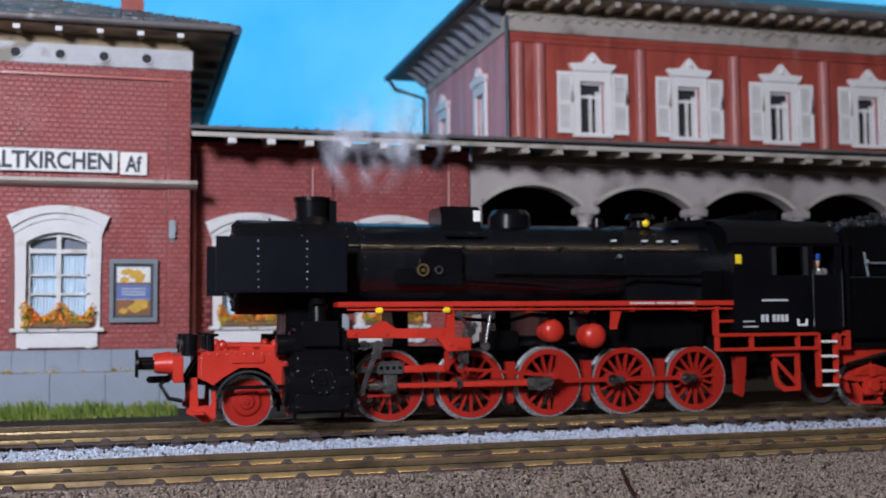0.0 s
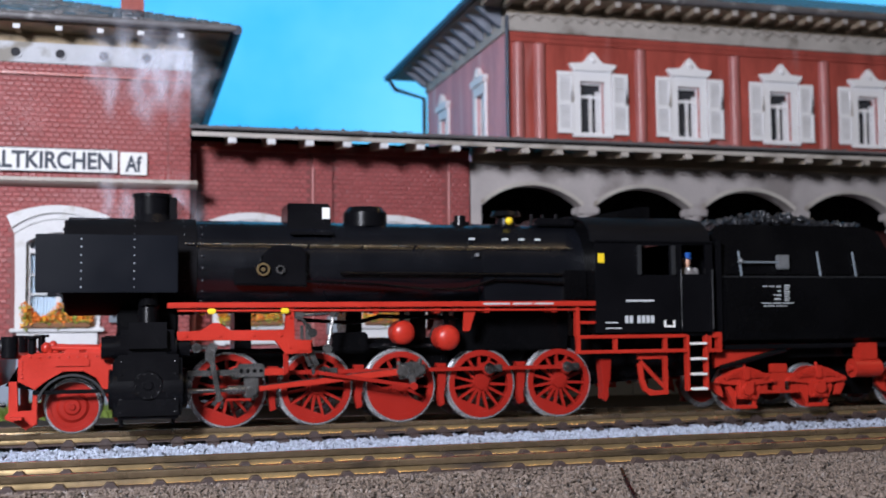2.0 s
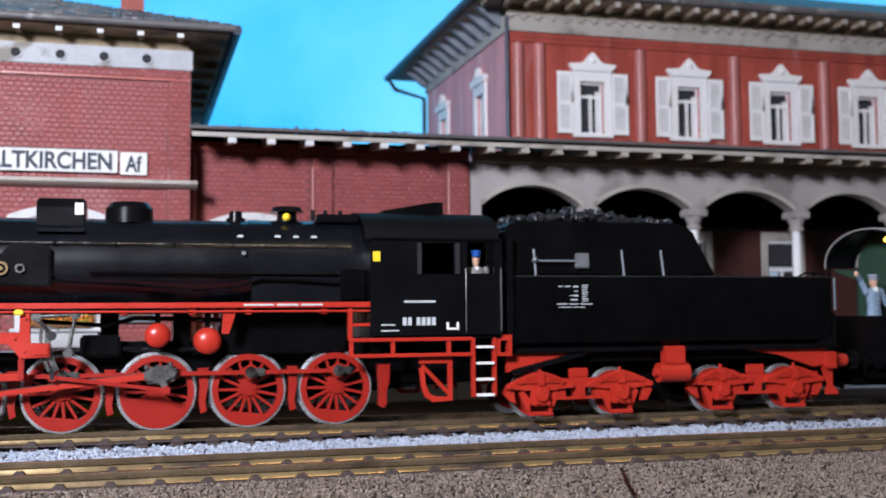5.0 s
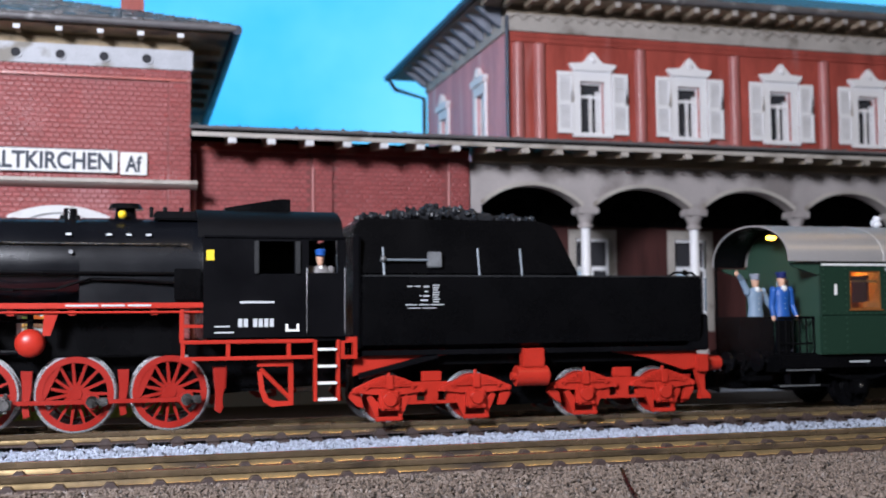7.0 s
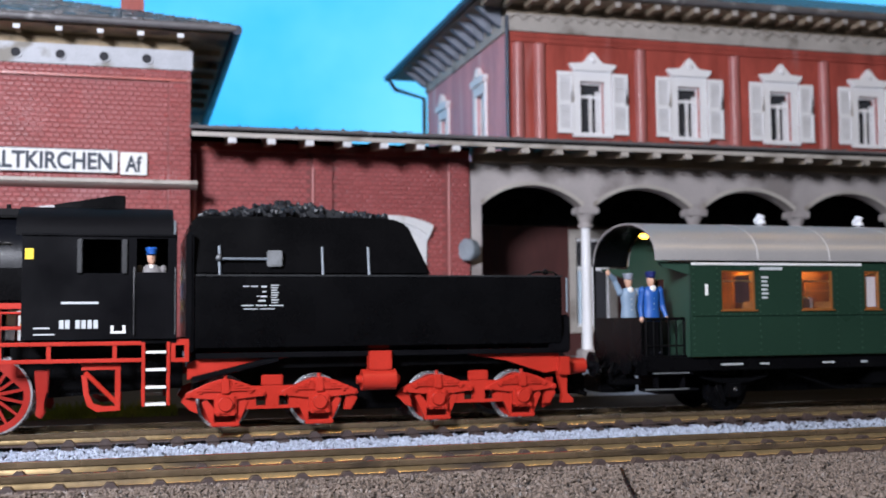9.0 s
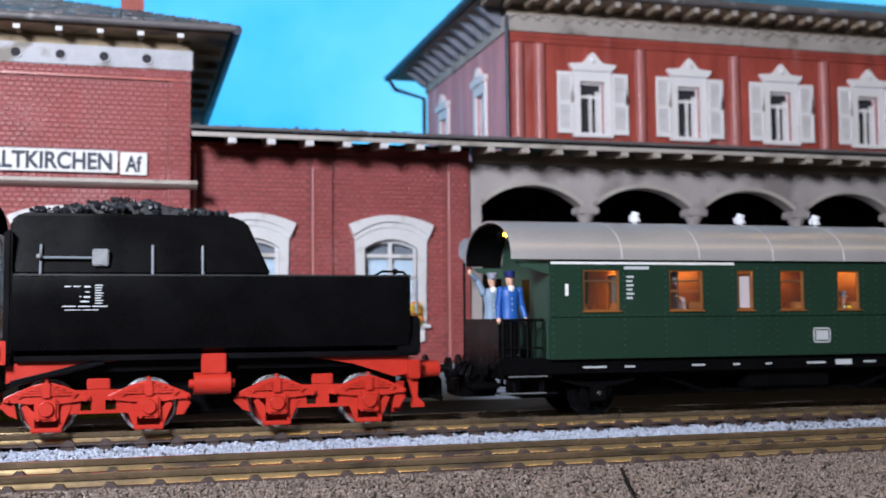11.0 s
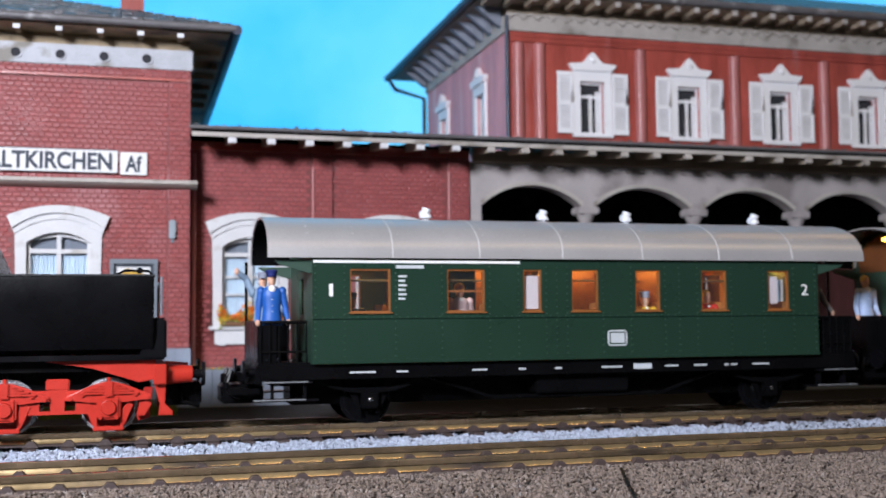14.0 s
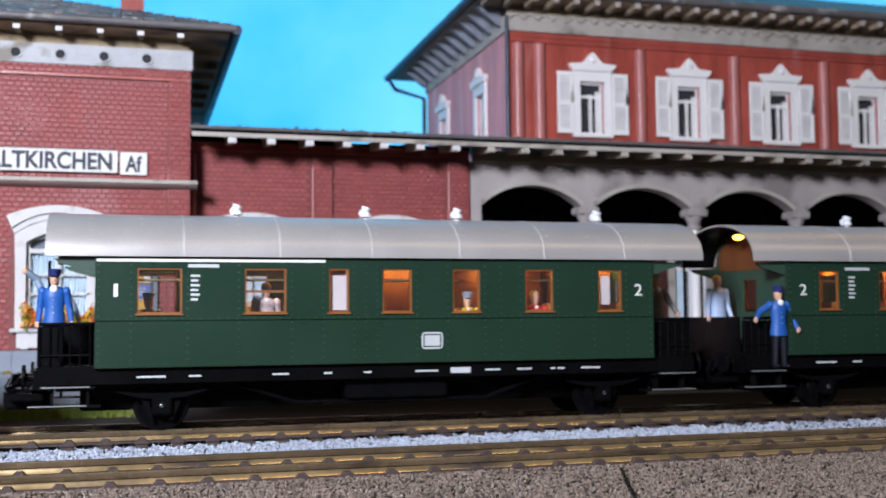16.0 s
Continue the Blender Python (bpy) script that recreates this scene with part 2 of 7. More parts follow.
def ring(bm, c, r0, r1, y0, y1, seg=40, a0=0.0, a1=2 * math.pi):
    """A flat ring (or part of one) round the y axis."""
    full = abs(a1 - a0 - 2 * math.pi) < 1e-6
    n = seg if full else seg + 1
    vs = []
    for i in range(n):
        a = a0 + (a1 - a0) * i / seg
        ca, sa = math.cos(a), math.sin(a)
        vs.append([bm.verts.new((c[0] + r * ca, y, c[1] + r * sa)) for r, y in ((r0, y0), (r1, y0), (r1, y1), (r0, y1))])
    for i in range(n if full else n - 1):
        j = (i + 1) % n
        for k in range(4):
            l = (k + 1) % 4
            bm.faces.new((vs[i][k], vs[i][l], vs[j][l], vs[j][k]))
    if not full:
        bm.faces.new(vs[0])
        bm.faces.new(vs[-1][::-1])
    return bm


def B():
    return bmesh.new()


ORG = Vector((0, 0, 0))  # base of the thing that is being built


def mesh_of(name, bm, material, smooth=True):
    bmesh.ops.translate(bm, vec=-ORG, verts=bm.verts[:])
    bmesh.ops.recalc_face_normals(bm, faces=bm.faces[:])
    bmesh.ops.scale(bm, vec=(S, S, S), verts=bm.verts[:])
    me = bpy.data.meshes.new(name)
    bm.to_mesh(me)
    bm.free()
    me.materials.append(material)
    if smooth:
        me.polygons.foreach_set("use_smooth", [True] * len(me.polygons))
        me.set_sharp_from_angle(angle=radians(32))
    return me


def part(name, bm, material, parent=None, label="", at=None, kind=""):
    ob = new(name, mesh_of(name, bm, material))
    if parent:
        ob.parent = parent
    if at:
        ob.location = Vector(at) * S
    return tagged(ob, label, kind=kind)


def raw(name, verts, faces, material, parent=None, label="", kind="stuff"):
    me = bpy.data.meshes.new(name)
    me.from_pydata([tuple(c * S for c in v) for v in verts], [], faces)
    me.materials.append(material)
    ob = new(name, me)
    if parent:
        ob.parent = parent
    return tagged(ob, label, kind=kind)


def thing(name, label, category, group="", at=(0, 0, 0), kind=""):
    ob = new(name)
    ob.empty_display_size = 0.01
    ob.location = Vector(at) * S
    return tagged(ob, label, category, group, kind)


def words(name, text, width, height, place, material, parent=None, label="", bold=0.0):
    """Raised lettering, width by height, facing -y, centred at place."""
    cu = bpy.data.curves.new(name, "FONT")
    cu.body, cu.size, cu.align_x, cu.align_y, cu.extrude, cu.offset = text, 1.0, "CENTER", "CENTER", 0.004, bold
    tmp = bpy.data.objects.new(name, cu)
    scene.collection.objects.link(tmp)
    bpy.context.view_layer.update()
    me = bpy.data.meshes.new_from_object(tmp.evaluated_get(bpy.context.evaluated_depsgraph_get()))
    bpy.data.objects.remove(tmp)
    xs, ys = [v.co.x for v in me.vertices], [v.co.y for v in me.vertices]
    cx, cy, w, h = (min(xs) + max(xs)) / 2, (min(ys) + max(ys)) / 2, max(xs) - min(xs), max(ys) - min(ys)
    me.transform(Matrix.Diagonal((width / w * S, height / h * S, S, 1)) @ Matrix.Translation((-cx, -cy, 0)))
    me.materials.clear()
    me.materials.append(material)
    ob = new(name, me)
    if parent:
        ob.parent = parent
    ob.matrix_basis = pose(*[c * S for c in place], 90, 0, 0)
    return tagged(ob, label)


def holed_wall(bm, x0, x1, z0, z1, y0, y1, holes):
    """A wall with rectangular openings (xa, xb, za, zb) that go through it."""
    xs = sorted({x0, x1, *[h[0] for h in holes], *[h[1] for h in holes]})
    zs = sorted({z0, z1, *[h[2] for h in holes], *[h[3] for h in holes]})
    for i in range(len(xs) - 1):
        for k in range(len(zs) - 1):
            cx, cz = (xs[i] + xs[i + 1]) / 2, (zs[k] + zs[k + 1]) / 2
            if not any(h[0] < cx < h[1] and h[2] < cz < h[3] for h in holes):
                box(bm, xs[i], xs[i + 1], y0, y1, zs[k], zs[k + 1])
    bmesh.ops.remove_doubles(bm, verts=bm.verts[:], dist=1e-4)
    return bm


rng = random.Random(7)


def brickwork(name, x0, x1, z0, z1, y, holes, parent, material, single=None):
    """Single bricks in stretcher bond, standing a little proud of the mortar."""
    verts, faces = [], []
    bl, bh = 0.19, 0.13
    shared = []
    for _ in range(6 if single else 0):
        c, e, f, tx, tz = bl / 2 - .011, .011, .034, rng.gauss(0, .0014), rng.gauss(0, .0014)
        me = bpy.data.meshes.new("brick")
        v = [(-c, 0, e), (c, 0, e), (c, 0, bh - e), (-c, 0, bh - e), (f - c - .011, -.014 - tx - tz, f), (c - f + .011, -.014 + tx - tz, f), (c - f + .011, -.014 + tx + tz, bh - f), (f - c - .011, -.014 - tx + tz, bh - f)]
        me.from_pydata([tuple(q * S for q in p) for p in v], [], [(4, 5, 6, 7), (0, 1, 5, 4), (1, 2, 6, 5), (2, 3, 7, 6), (3, 0, 4, 7)])
        me.materials.append(material)
        shared.append(me)
    row, z = 0, z0
    while z + bh <= z1 + 0.01:
        x = x0 - (bl / 2 if row % 2 else 0)
        while x < x1:
            a, b = max(x, x0) + 0.011, min(x + bl, x1) - 0.011
            cz = z + bh / 2
            if b - a > 0.015 and not any(h[0] < b and h[1] > a and h[2] < cz < h[3] for h in holes):
                if single and single[0] < x and x + bl < single[1] and single[2] < cz < single[3]:
                    ob = new("brick", rng.choice(shared))
                    ob.parent = parent
                    ob.location = ((x + bl / 2) * S, y * S, z * S)
                    x += bl
                    continue
                d = y - 0.015 - rng.random() * 0.004
                t = min(0.024, (b - a) * .3)
                n = len(verts)
                lo, hi = z + 0.011, z + bh - 0.011
                tx, tz = rng.gauss(0, .0014), rng.gauss(0, .0014)
                verts += [(a, y, lo), (b, y, lo), (b, y, hi), (a, y, hi), (a + t, d - tx - tz, lo + t), (b - t, d + tx - tz, lo + t), (b - t, d + tx + tz, hi - t), (a + t, d - tx + tz, hi - t)]
                faces += [(n + 4, n + 5, n + 6, n + 7), (n, n + 1, n + 5, n + 4), (n + 1, n + 2, n + 6, n + 5), (n + 2, n + 3, n + 7, n + 6), (n + 3, n, n + 4, n + 7)]
            x += bl
        z += bh
        row += 1
    return raw(name, verts, faces, material, parent)

# ---------------------------------------------------------------- ground, tracks
part("ground", box(B(), -60, 90, -40, 60, -1.2, -0.42), EARTH, kind="structure")["label"] = "dark brown layout base board"

TRACKS = (0.0, -5.62)
X0, X1 = -9.0, 42.0


def rail_pieces(y):
    """Foot, web and head of one rail, in section."""
    return (("rail_foot", [(y - .085, -.215), (y + .085, -.215), (y + .085, -.19), (y + .03, -.17), (y - .03, -.17), (y - .085, -.19)], SLEEPER),
            ("rail", [(y - .05, -.17), (y + .05, -.17), (y + .016, -.115), (y + .014, -.085), (y - .014, -.085), (y - .016, -.115)], RAIL),
            ("rail_head", [(y - .036, -.085), (y + .036, -.085), (y + .042, -.07), (y + .042, -.01), (y + .034, 0), (y - .034, 0), (y - .042, -.01), (y - .042, -.07)], RAILSIDE))


def sleeper_mesh():
    bm = box(B(), -.11, .11, -1.25, 1.25, -.36, -.215, 0.015)
    for y in (-.7525, .7525):
        for s in (-1, 1):
            prism(bm, [(-.13, -.225), (.13, -.225), (.1, -.175), (.045, -.115), (-.045, -.115), (-.1, -.175)], y + s * .045, y + s * .2)
    return mesh_of("sleeper", bm, SLEEPER)


SLEEPER_MESH = sleeper_mesh()
for k, ty in enumerate(TRACKS):
    tr = thing("railway_track", "bronze model rails on dark brown plastic sleepers" if k == 0 else "empty bronze rails on brown sleepers in gravel", "track", "parallel tracks", at=(0, ty, 0), kind="structure")
    for y in (-.7525, .7525):
        cuts = (X0, 8.05, X1) if k else (X0, X1)
        for a, b in zip(cuts, cuts[1:]):
            for nm, sec, m in rail_pieces(y):
                part(nm, prism(B(), sec, a + .012, b, "x"), m, tr)
            part("running_surface", box(B(), a + .012, b, y - .03, y + .03, 0.0005, .004), RAILTOP, tr, "worn shiny running surface")
    x = X0 + .3 + .2 * k
    while x < X1:
        ob = new("sleeper", SLEEPER_MESH)
        ob.parent = tr
        ob.location = (x * S, 0, 0)
        x += .63

part("trackbed", box(B(), X0 - 20, X1 + 20, -3.9, 1.9, -.5, -.3), BALLAST_BED, kind="structure")["label"] = "grey ballast bed under the tracks"
part("trackbed", box(B(), X0 - 20, X1 + 20, -6.9, -4.3, -.5, -.31), GRAVEL_BED, kind="structure")["label"] = "brown bed under the empty track"


def stones(name, label, material, areas, size, seed, zf):
    """Loose stones, each an uneven eight-sided lump."""
    r = random.Random(seed)
    verts, faces = [], []
    for (xa, xb, ya, yb, count) in areas:
        for _ in range(count):
            x, y = r.uniform(xa, xb), r.uniform(ya, yb)
            q = size * r.uniform(.6, 1.25)
            z = zf(y) + r.uniform(-.5, .5) * q
            n = len(verts)
            a = r.uniform(0, 3)
            for i in range(4):
                w = q * r.uniform(.7, 1.1)
                verts.append((x + w * math.cos(a + i * 1.57), y + w * math.sin(a + i * 1.57), z + r.uniform(-.3, .3) * q))
            verts.append((x + r.uniform(-.3, .3) * q, y + r.uniform(-.3, .3) * q, z + q * r.uniform(.6, .95)))
            verts.append((x, y, z - q))
            for i in range(4):
                j = (i + 1) % 4
                faces += [(n + i, n + j, n + 4), (n + j, n + i, n + 5)]
    ob = raw(name, verts, faces, material, None, label)
    ob["category"] = "gravel"
    return ob


stones("ballast", "light grey crushed stone ballast between the tracks", BALLAST, [(-6, 12, -4.6, -1.0, 21000), (12, 36, -4.6, -1.0, 14000), (-6, 36, -.65, .65, 3500)], .035, 3,
       lambda y: -.27 if y > -1 else -.27 + .03 * math.sin((y + 1) * .9))
stones("gravel", "coarse brown gravel in front of the empty track", GRAVEL, [(-5, 13, -8.6, -6.5, 16000), (1, 13, -11.2, -8.6, 13000), (13, 34, -8.6, -6.5, 9000), (-6, 34, -6.2, -5.0, 3000)], .03, 5,
       lambda y: -.3 if y > -6.3 else (-.27 + .1 * min(1, (-6.3 - y) / .5)))
part("gravel_mat", prism(B(), [(-40, -.42), (-9, -.42), (-6.42, -.42), (-6.45, -.32), (-6.9, -.22), (-9, -.2), (-40, -.3)], -40, 80, "x"), GRAVEL_BED, kind="structure")["label"] = "brown gravel mat in front of the tracks"
cb = tube(B(), [(6.75, -6.95, -.2), (6.6, -7.3, -.15), (5.99, -8.78, -.12), (5.3, -10.6, -.11)], .026, 8)
tagged(part("cable", cb, BLACK_MATT), "thin black cable lying across the gravel", "cable")

# ---------------------------------------------------------------- platform edge and plinth
LEDGE, PY, WY, MY, UY = .74, 7.0, 8.0, 9.0, 12.7
plat = thing("platform", "raised platform edged with grey stone blocks", "platform", kind="structure")
part("paving", box(B(), -30, 60, PY + .16, 40, -.5, LEDGE - .02), PAVE, plat, "grey platform paving")
PLATBLOCK = mesh_of("stone_block", box(B(), -.648, .648, 0, .155, -.6, LEDGE, .012), STONE)
x = -7.9
while x < 40:
    ob = new("stone_block", PLATBLOCK)
    ob.parent = plat
    ob.location = (x * S, (PY + rng.uniform(-.01, .01)) * S, 0)
    x += 1.305

# grass along the platform edge
gv, gf = [], []
for _ in range(4200):
    x, y = rng.uniform(-8, 1.0), 6.93 - abs(rng.gauss(0, .3))
    if y < 5.6:
        continue
    h = rng.uniform(.2, .62) * max(.25, 1 - (6.93 - y) * .8) * (0.65 + .5 * noise.noise((x * .9, y, 0)) + .2)
    a, w, lean = rng.uniform(0, 6.3), rng.uniform(.008, .02), rng.uniform(0, .16)
    n = len(gv)
    gv += [(x - w, y, -.36), (x + w, y, -.36), (x + w * .7 + lean * math.cos(a) * .4, y + lean * math.sin(a) * .4, -.36 + h * .6), (x + lean * math.cos(a), y + lean * math.sin(a), -.36 + h)]
    gf += [(n, n + 1, n + 2), (n, n + 2, n + 3)]
g = raw("grass", gv, gf, GRASS, None, "short yellow-green grass at the foot of the platform wall")
g["category"] = "grass"
part("verge", prism(B(), [(1.9, -.5), (7.0, -.5), (7.0, -.2), (6.5, -.33), (2.5, -.36)], -30, 60, "x"), EARTH, kind="structure")["label"] = "brown earth verge beside the track"


# small weeds with blossoms along the ledge
def ledge_weeds(name, label, material, count, seed, low, high):
    r = random.Random(seed)
    verts, faces = [], []
    for _ in range(count):
        x = r.uniform(-7, 2.2)
        if noise.noise((x * 1.6, seed, 0)) < -.05:
            continue
        c = Vector((x, 7.1 + r.uniform(0, .5), LEDGE - .01 + r.uniform(low, high)))
        q = r.uniform(.02, .045)
        n = len(verts)
        for _ in range(4):
            verts.append(tuple(c + Vector((r.uniform(-1, 1), r.uniform(-1, 1), r.uniform(-1, 1))) * q * 1.3))
        faces += [(n, n + 1, n + 2), (n, n + 2, n + 3), (n + 1, n + 3, n + 2), (n, n + 3, n + 1)]
    raw(name, verts, faces, material, None, label)["category"] = "weeds"


ledge_weeds("weeds", "low green weeds growing on the stone ledge", LEAFG, 260, 4, 0, .06)
ledge_weeds("blossoms", "red and yellow blossoms on the stone ledge", LEAFY, 90, 4, .03, .1)


# ---------------------------------------------------------------- windows with hoods, flower boxes
def arc_pts(hw, zs, zc, n=14):
    """A segmental arch from (-hw, zs) over (0, zc) to (hw, zs)."""
    s = zc - zs
    r = (hw * hw + s * s) / (2 * s)
    a = math.asin(hw / r)
    return [(r * math.sin(t), zc - r + r * math.cos(t)) for t in [-a + 2 * a * i / n for i in range(n + 1)]]


def band(bm, inner, outer, y0, y1):
    vs = [[bm.verts.new((p[0], y, p[1])) for p, y in ((i, y0), (o, y0), (o, y1), (i, y1))] for i, o in zip(inner, outer)]
    for a, b in zip(vs, vs[1:]):
        for k in range(4):
            l = (k + 1) % 4
            bm.faces.new((a[k], a[l], b[l], b[k]))
    bm.faces.new(vs[0])
    bm.faces.new(vs[-1][::-1])


def hood_window(parent):
    """Origin on the wall face at the sill's middle. Opening 1.56 wide."""
    hw, zs, zc = .78, 2.18, 2.45
    w = part("window", box(B(), -1.14, 1.14, -.22, .0, -.1, 0.0, .02), HOOD_PLASTER, parent, "white arched window with hood and curtains")
    inner = [(-hw, 0), (-hw, 1.1)] + arc_pts(hw, zs, zc) + [(hw, 1.1), (hw, 0)]
    outer = [(-1.03, 0), (-1.03, 1.1)] + arc_pts(1.06, zs + .28, zc + .36) + [(1.03, 1.1), (1.03, 0)]
    bm = B()
    band(bm, inner, outer, -.09, .1)
    part("surround", bm, HOOD_PLASTER, w)
    bm = B()
    band(bm, arc_pts(1.12, zs + .36, zc + .5), arc_pts(1.25, zs + .68, zc + .69), -.2, .0)
    band(bm, arc_pts(1.06, zs + .22, zc + .34), arc_pts(1.13, zs + .38, zc + .51), -.13, .0)
    part("hood", bm, HOOD_PLASTER, w)
    part("apron", box(B(), -.98, .98, -.12, 0, -.5, -.1, .02), HOOD_PLASTER, w)
    for x in (-.78, .78):
        part("console", box(B(), x - .1, x + .1, -.15, 0, -.53, -.42, .02), HOOD_PLASTER, w)
    bm = B()
    band(bm, [(-hw + .09, .05), (-hw + .09, 1.1)] + arc_pts(hw - .09, zs, zc - .1) + [(hw - .09, 1.1), (hw - .09, .05)], inner, .1, .18)
    box(bm, -.055, .055, .09, .17, 0, zc - .02)
    box(bm, -hw, hw, .085, .175, 1.92, 2.03)
    for z in (.87, 1.36):
        box(bm, -hw, hw, .1, .16, z - .025, z + .025)
    part("sash", bm, HOOD_PLASTER, w)
    part("pane", prism(B(), [(-hw, 0), (hw, 0), *arc_pts(hw, zs, zc)[::-1]], .135, .139), GLASS, w).visible_shadow = False
    cv, cf = [], []
    for a, b in ((-.74, -.02), (.02, .74)):
        n0 = len(cv)
        k = 44
        for i in range(k + 1):
            x = a + (b - a) * i / k
            yy = .26 + .022 * math.sin(i * 1.35) + .01 * math.sin(i * .5)
            cv += [(x, yy, .02), (x, yy, 1.9)]
        cf += [(n0 + 2 * i, n0 + 2 * i + 2, n0 + 2 * i + 3, n0 + 2 * i + 1) for i in range(k)]
    raw("curtain", cv, cf, CURTAIN, w, kind="")
    # sheet added behind the top panes to give them that grey
    part("pane_sheen", box(B(), -.76, .76, .3, .31, 1.9, 2.44), PANE_SHEEN, w, "grey sheet for the reflection in the top panes")
    part("dark_backing", box(B(), -1.0, 1.0, .5, .55, -.1, 2.6), ROOM_DARK, w)
    return w


def leaf_clumps(name, material, parent, count, seed, zc):
    r = random.Random(seed)
    verts, faces = [], []
    for _ in range(count):
        x = r.uniform(-.86, .86)
        bushy = .55 + .45 * math.sin(x * 7 + seed)
        c = Vector((x, -.2 + r.gauss(0, .07), zc + r.uniform(-.2, .42) * bushy))
        q = r.uniform(.025, .06)
        n = len(verts)
        for _ in range(4):
            verts.append(tuple(c + Vector((r.uniform(-1, 1), r.uniform(-1, 1), r.uniform(-1, 1))) * q * 1.3))
        faces += [(n, n + 1, n + 2), (n, n + 2, n + 3), (n + 1, n + 3, n + 2), (n, n + 3, n + 1)]
    return raw(name, verts, faces, material, parent, kind="")


def flower_box(at, seed):
    t = thing("flower_box", "window box of orange and yellow flowers on a white sill", "flower box", "station flower boxes", at=at)
    part("trough", box(B(), -.8, .8, -.3, -.1, .003, .14, .02), mat("box_wood", (.2, .09, .04), .7), t)
    leaf_clumps("blossoms", LEAFY, t, 900, seed, .22)
    leaf_clumps("foliage", LEAFG, t, 420, seed + 50, .14)
    return t


def station_sign():
    t = thing("station_sign", "white enamel station name board with black lettering", "sign", at=(0, WY - .1, 0))
    part("name_board", box(B(), -4.6, -.5, -.03, .04, 5.86, 6.47, .01), PAPER, t)
    part("class_board", box(B(), -.44, .24, -.03, .04, 5.83, 6.42, .01), PAPER, t)
    words("lettering", "ALTKIRCHEN", 3.06, .46, (-2.17, -.036, 6.16), INK, t, "black capital letters", .03)
    words("lettering", "Af", .42, .43, (-.1, -.036, 6.12), INK, t, "black letters", .03)
    for z, a, b in ((5.865, -4.6, -.5), (6.455, -4.6, -.5)):
        part("edge_strip", box(B(), a, b, -.036, -.03, z - .008, z + .008), INK, t)


# ---------------------------------------------------------------- wing building
def wing_building():
    t = thing("station_wing", "red brick station wing with white frieze and hipped roof", "building")
    hole = (-2.71, -1.15, 1.85, 4.35)
    part("wall", holed_wall(B(), -9, 1.33, 1.29, 8.74, WY, WY + .35, [hole]), MORTAR, t, "red brick front wall")
    part("side_wall", box(B(), 1.0, 1.33, WY + .352, 20, 1.29, 8.74), BRICK_FAR, t)
    keep = [(-2.98, -.88, 1.34, 4.75)]
    brickwork("bricks", -8, .78, 1.3, 8.42, WY, keep, t, BRICK, (-1.45, .78, 6.5, 8.42))
    part("corner_pilaster", box(B(), .8, 1.35, WY - .06, WY, 1.29, 8.45), MORTAR, t)
    brickwork("pilaster_bricks", .8, 1.35, 1.3, 8.42, WY - .06, [], t, BRICK)
    part("brick_cornice", box(B(), -9, 1.36, WY - .1, WY, 8.37, 8.44, .01), BRICK_FAR, t)
    part("brick_cornice", box(B(), -9, 1.36, WY - .07, WY, 8.442, 8.65, .01), MORTAR, t)
    brickwork("cornice_bricks", -8, 1.36, 8.45, 8.73, WY - .07, [], t, BRICK)
    # white frieze with round vents
    part("frieze", box(B(), -9, 1.4, WY - .14, WY + .3, 8.665, 9.2, .015), FRIEZE, t, "white frieze board")
    for i in range(6):
        x = .21 - 1.08 * i
        v = part("round_vent", rod(B(), (x, WY - .16, 8.92), (x, WY - .13, 8.92), .125, seg=20), ROOM_DARK, t, "round black vent hole")
        bm = B()
        ring(bm, (x, 8.92), .12, .165, WY - .175, WY - .13, 24)
        part("vent_ring", bm, FRIEZE, v)
    part("string_course", prism(B(), [(WY - .34, 5.69), (WY - .34, 5.6), (WY - .22, 5.52), (WY, 5.48), (WY, 5.72)], -9, 1.53, "x"), GREYTRIM, t, "grey moulded string course")
    # plinth
    x = -8.6
    while x < 1.3:
        e = min(x + .8, 1.4)
        part("plinth_block", box(B(), x + .008, e - .008, WY - .12, WY + .3, LEDGE - .02, 1.285, .012), STONE, t)
        x += .8
    part("plinth_core", box(B(), -9, 1.35, WY - .09, WY + .3, LEDGE - .1, 1.28), STONE, t)
    # eaves and roof
    ex, ey, ez = 2.4, 6.95, 9.6
    part("soffit", box(B(), -12, ex - .1, ey + .1, 24, ez - .1, ez - .02), SOFFIT, t, "brown boarded soffit")
    part("wall_head", box(B(), -9, 1.33, WY, 20, 8.74, ez - .1), SOFFIT, t)
    for i in range(9):
        x = 1.05 - 1.0 * i
        part("bracket", box(B(), x - .07, x + .07, ey + .25, WY - .15, ez - .2, ez - .1, .01), SOFFIT, t)
        part("bracket_end", box(B(), x - .085, x + .085, ey + .18, ey + .25, ez - .24, ez - .12, .01), HOOD_PLASTER, t, "white bracket end")
    for i in range(6):
        y = 9 + 1.5 * i
        part("bracket", box(B(), 1.34, ex - .2, y - .1, y + .1, ez - .26, ez - .1, .01), SOFFIT, t)
    k = 5.0
    bm = B()
    a = [(-14, ey, ez), (ex, ey, ez), (ex - k, ey + k, ez + k * .36), (-14, ey + k, ez + k * .36)]
    b = [(ex, ey, ez), (ex, 26, ez), (ex - k, 26, ez + k * .36), (ex - k, ey + k, ez + k * .36)]
    for q in (a, b):
        lo = [bm.verts.new(p) for p in q]
        hi = [bm.verts.new((p[0], p[1], p[2] + .12)) for p in q]
        bm.faces.new(lo[::-1])
        bm.faces.new(hi)
        for i in range(4):
            bm.faces.new((lo[i], lo[(i + 1) % 4], hi[(i + 1) % 4], hi[i]))
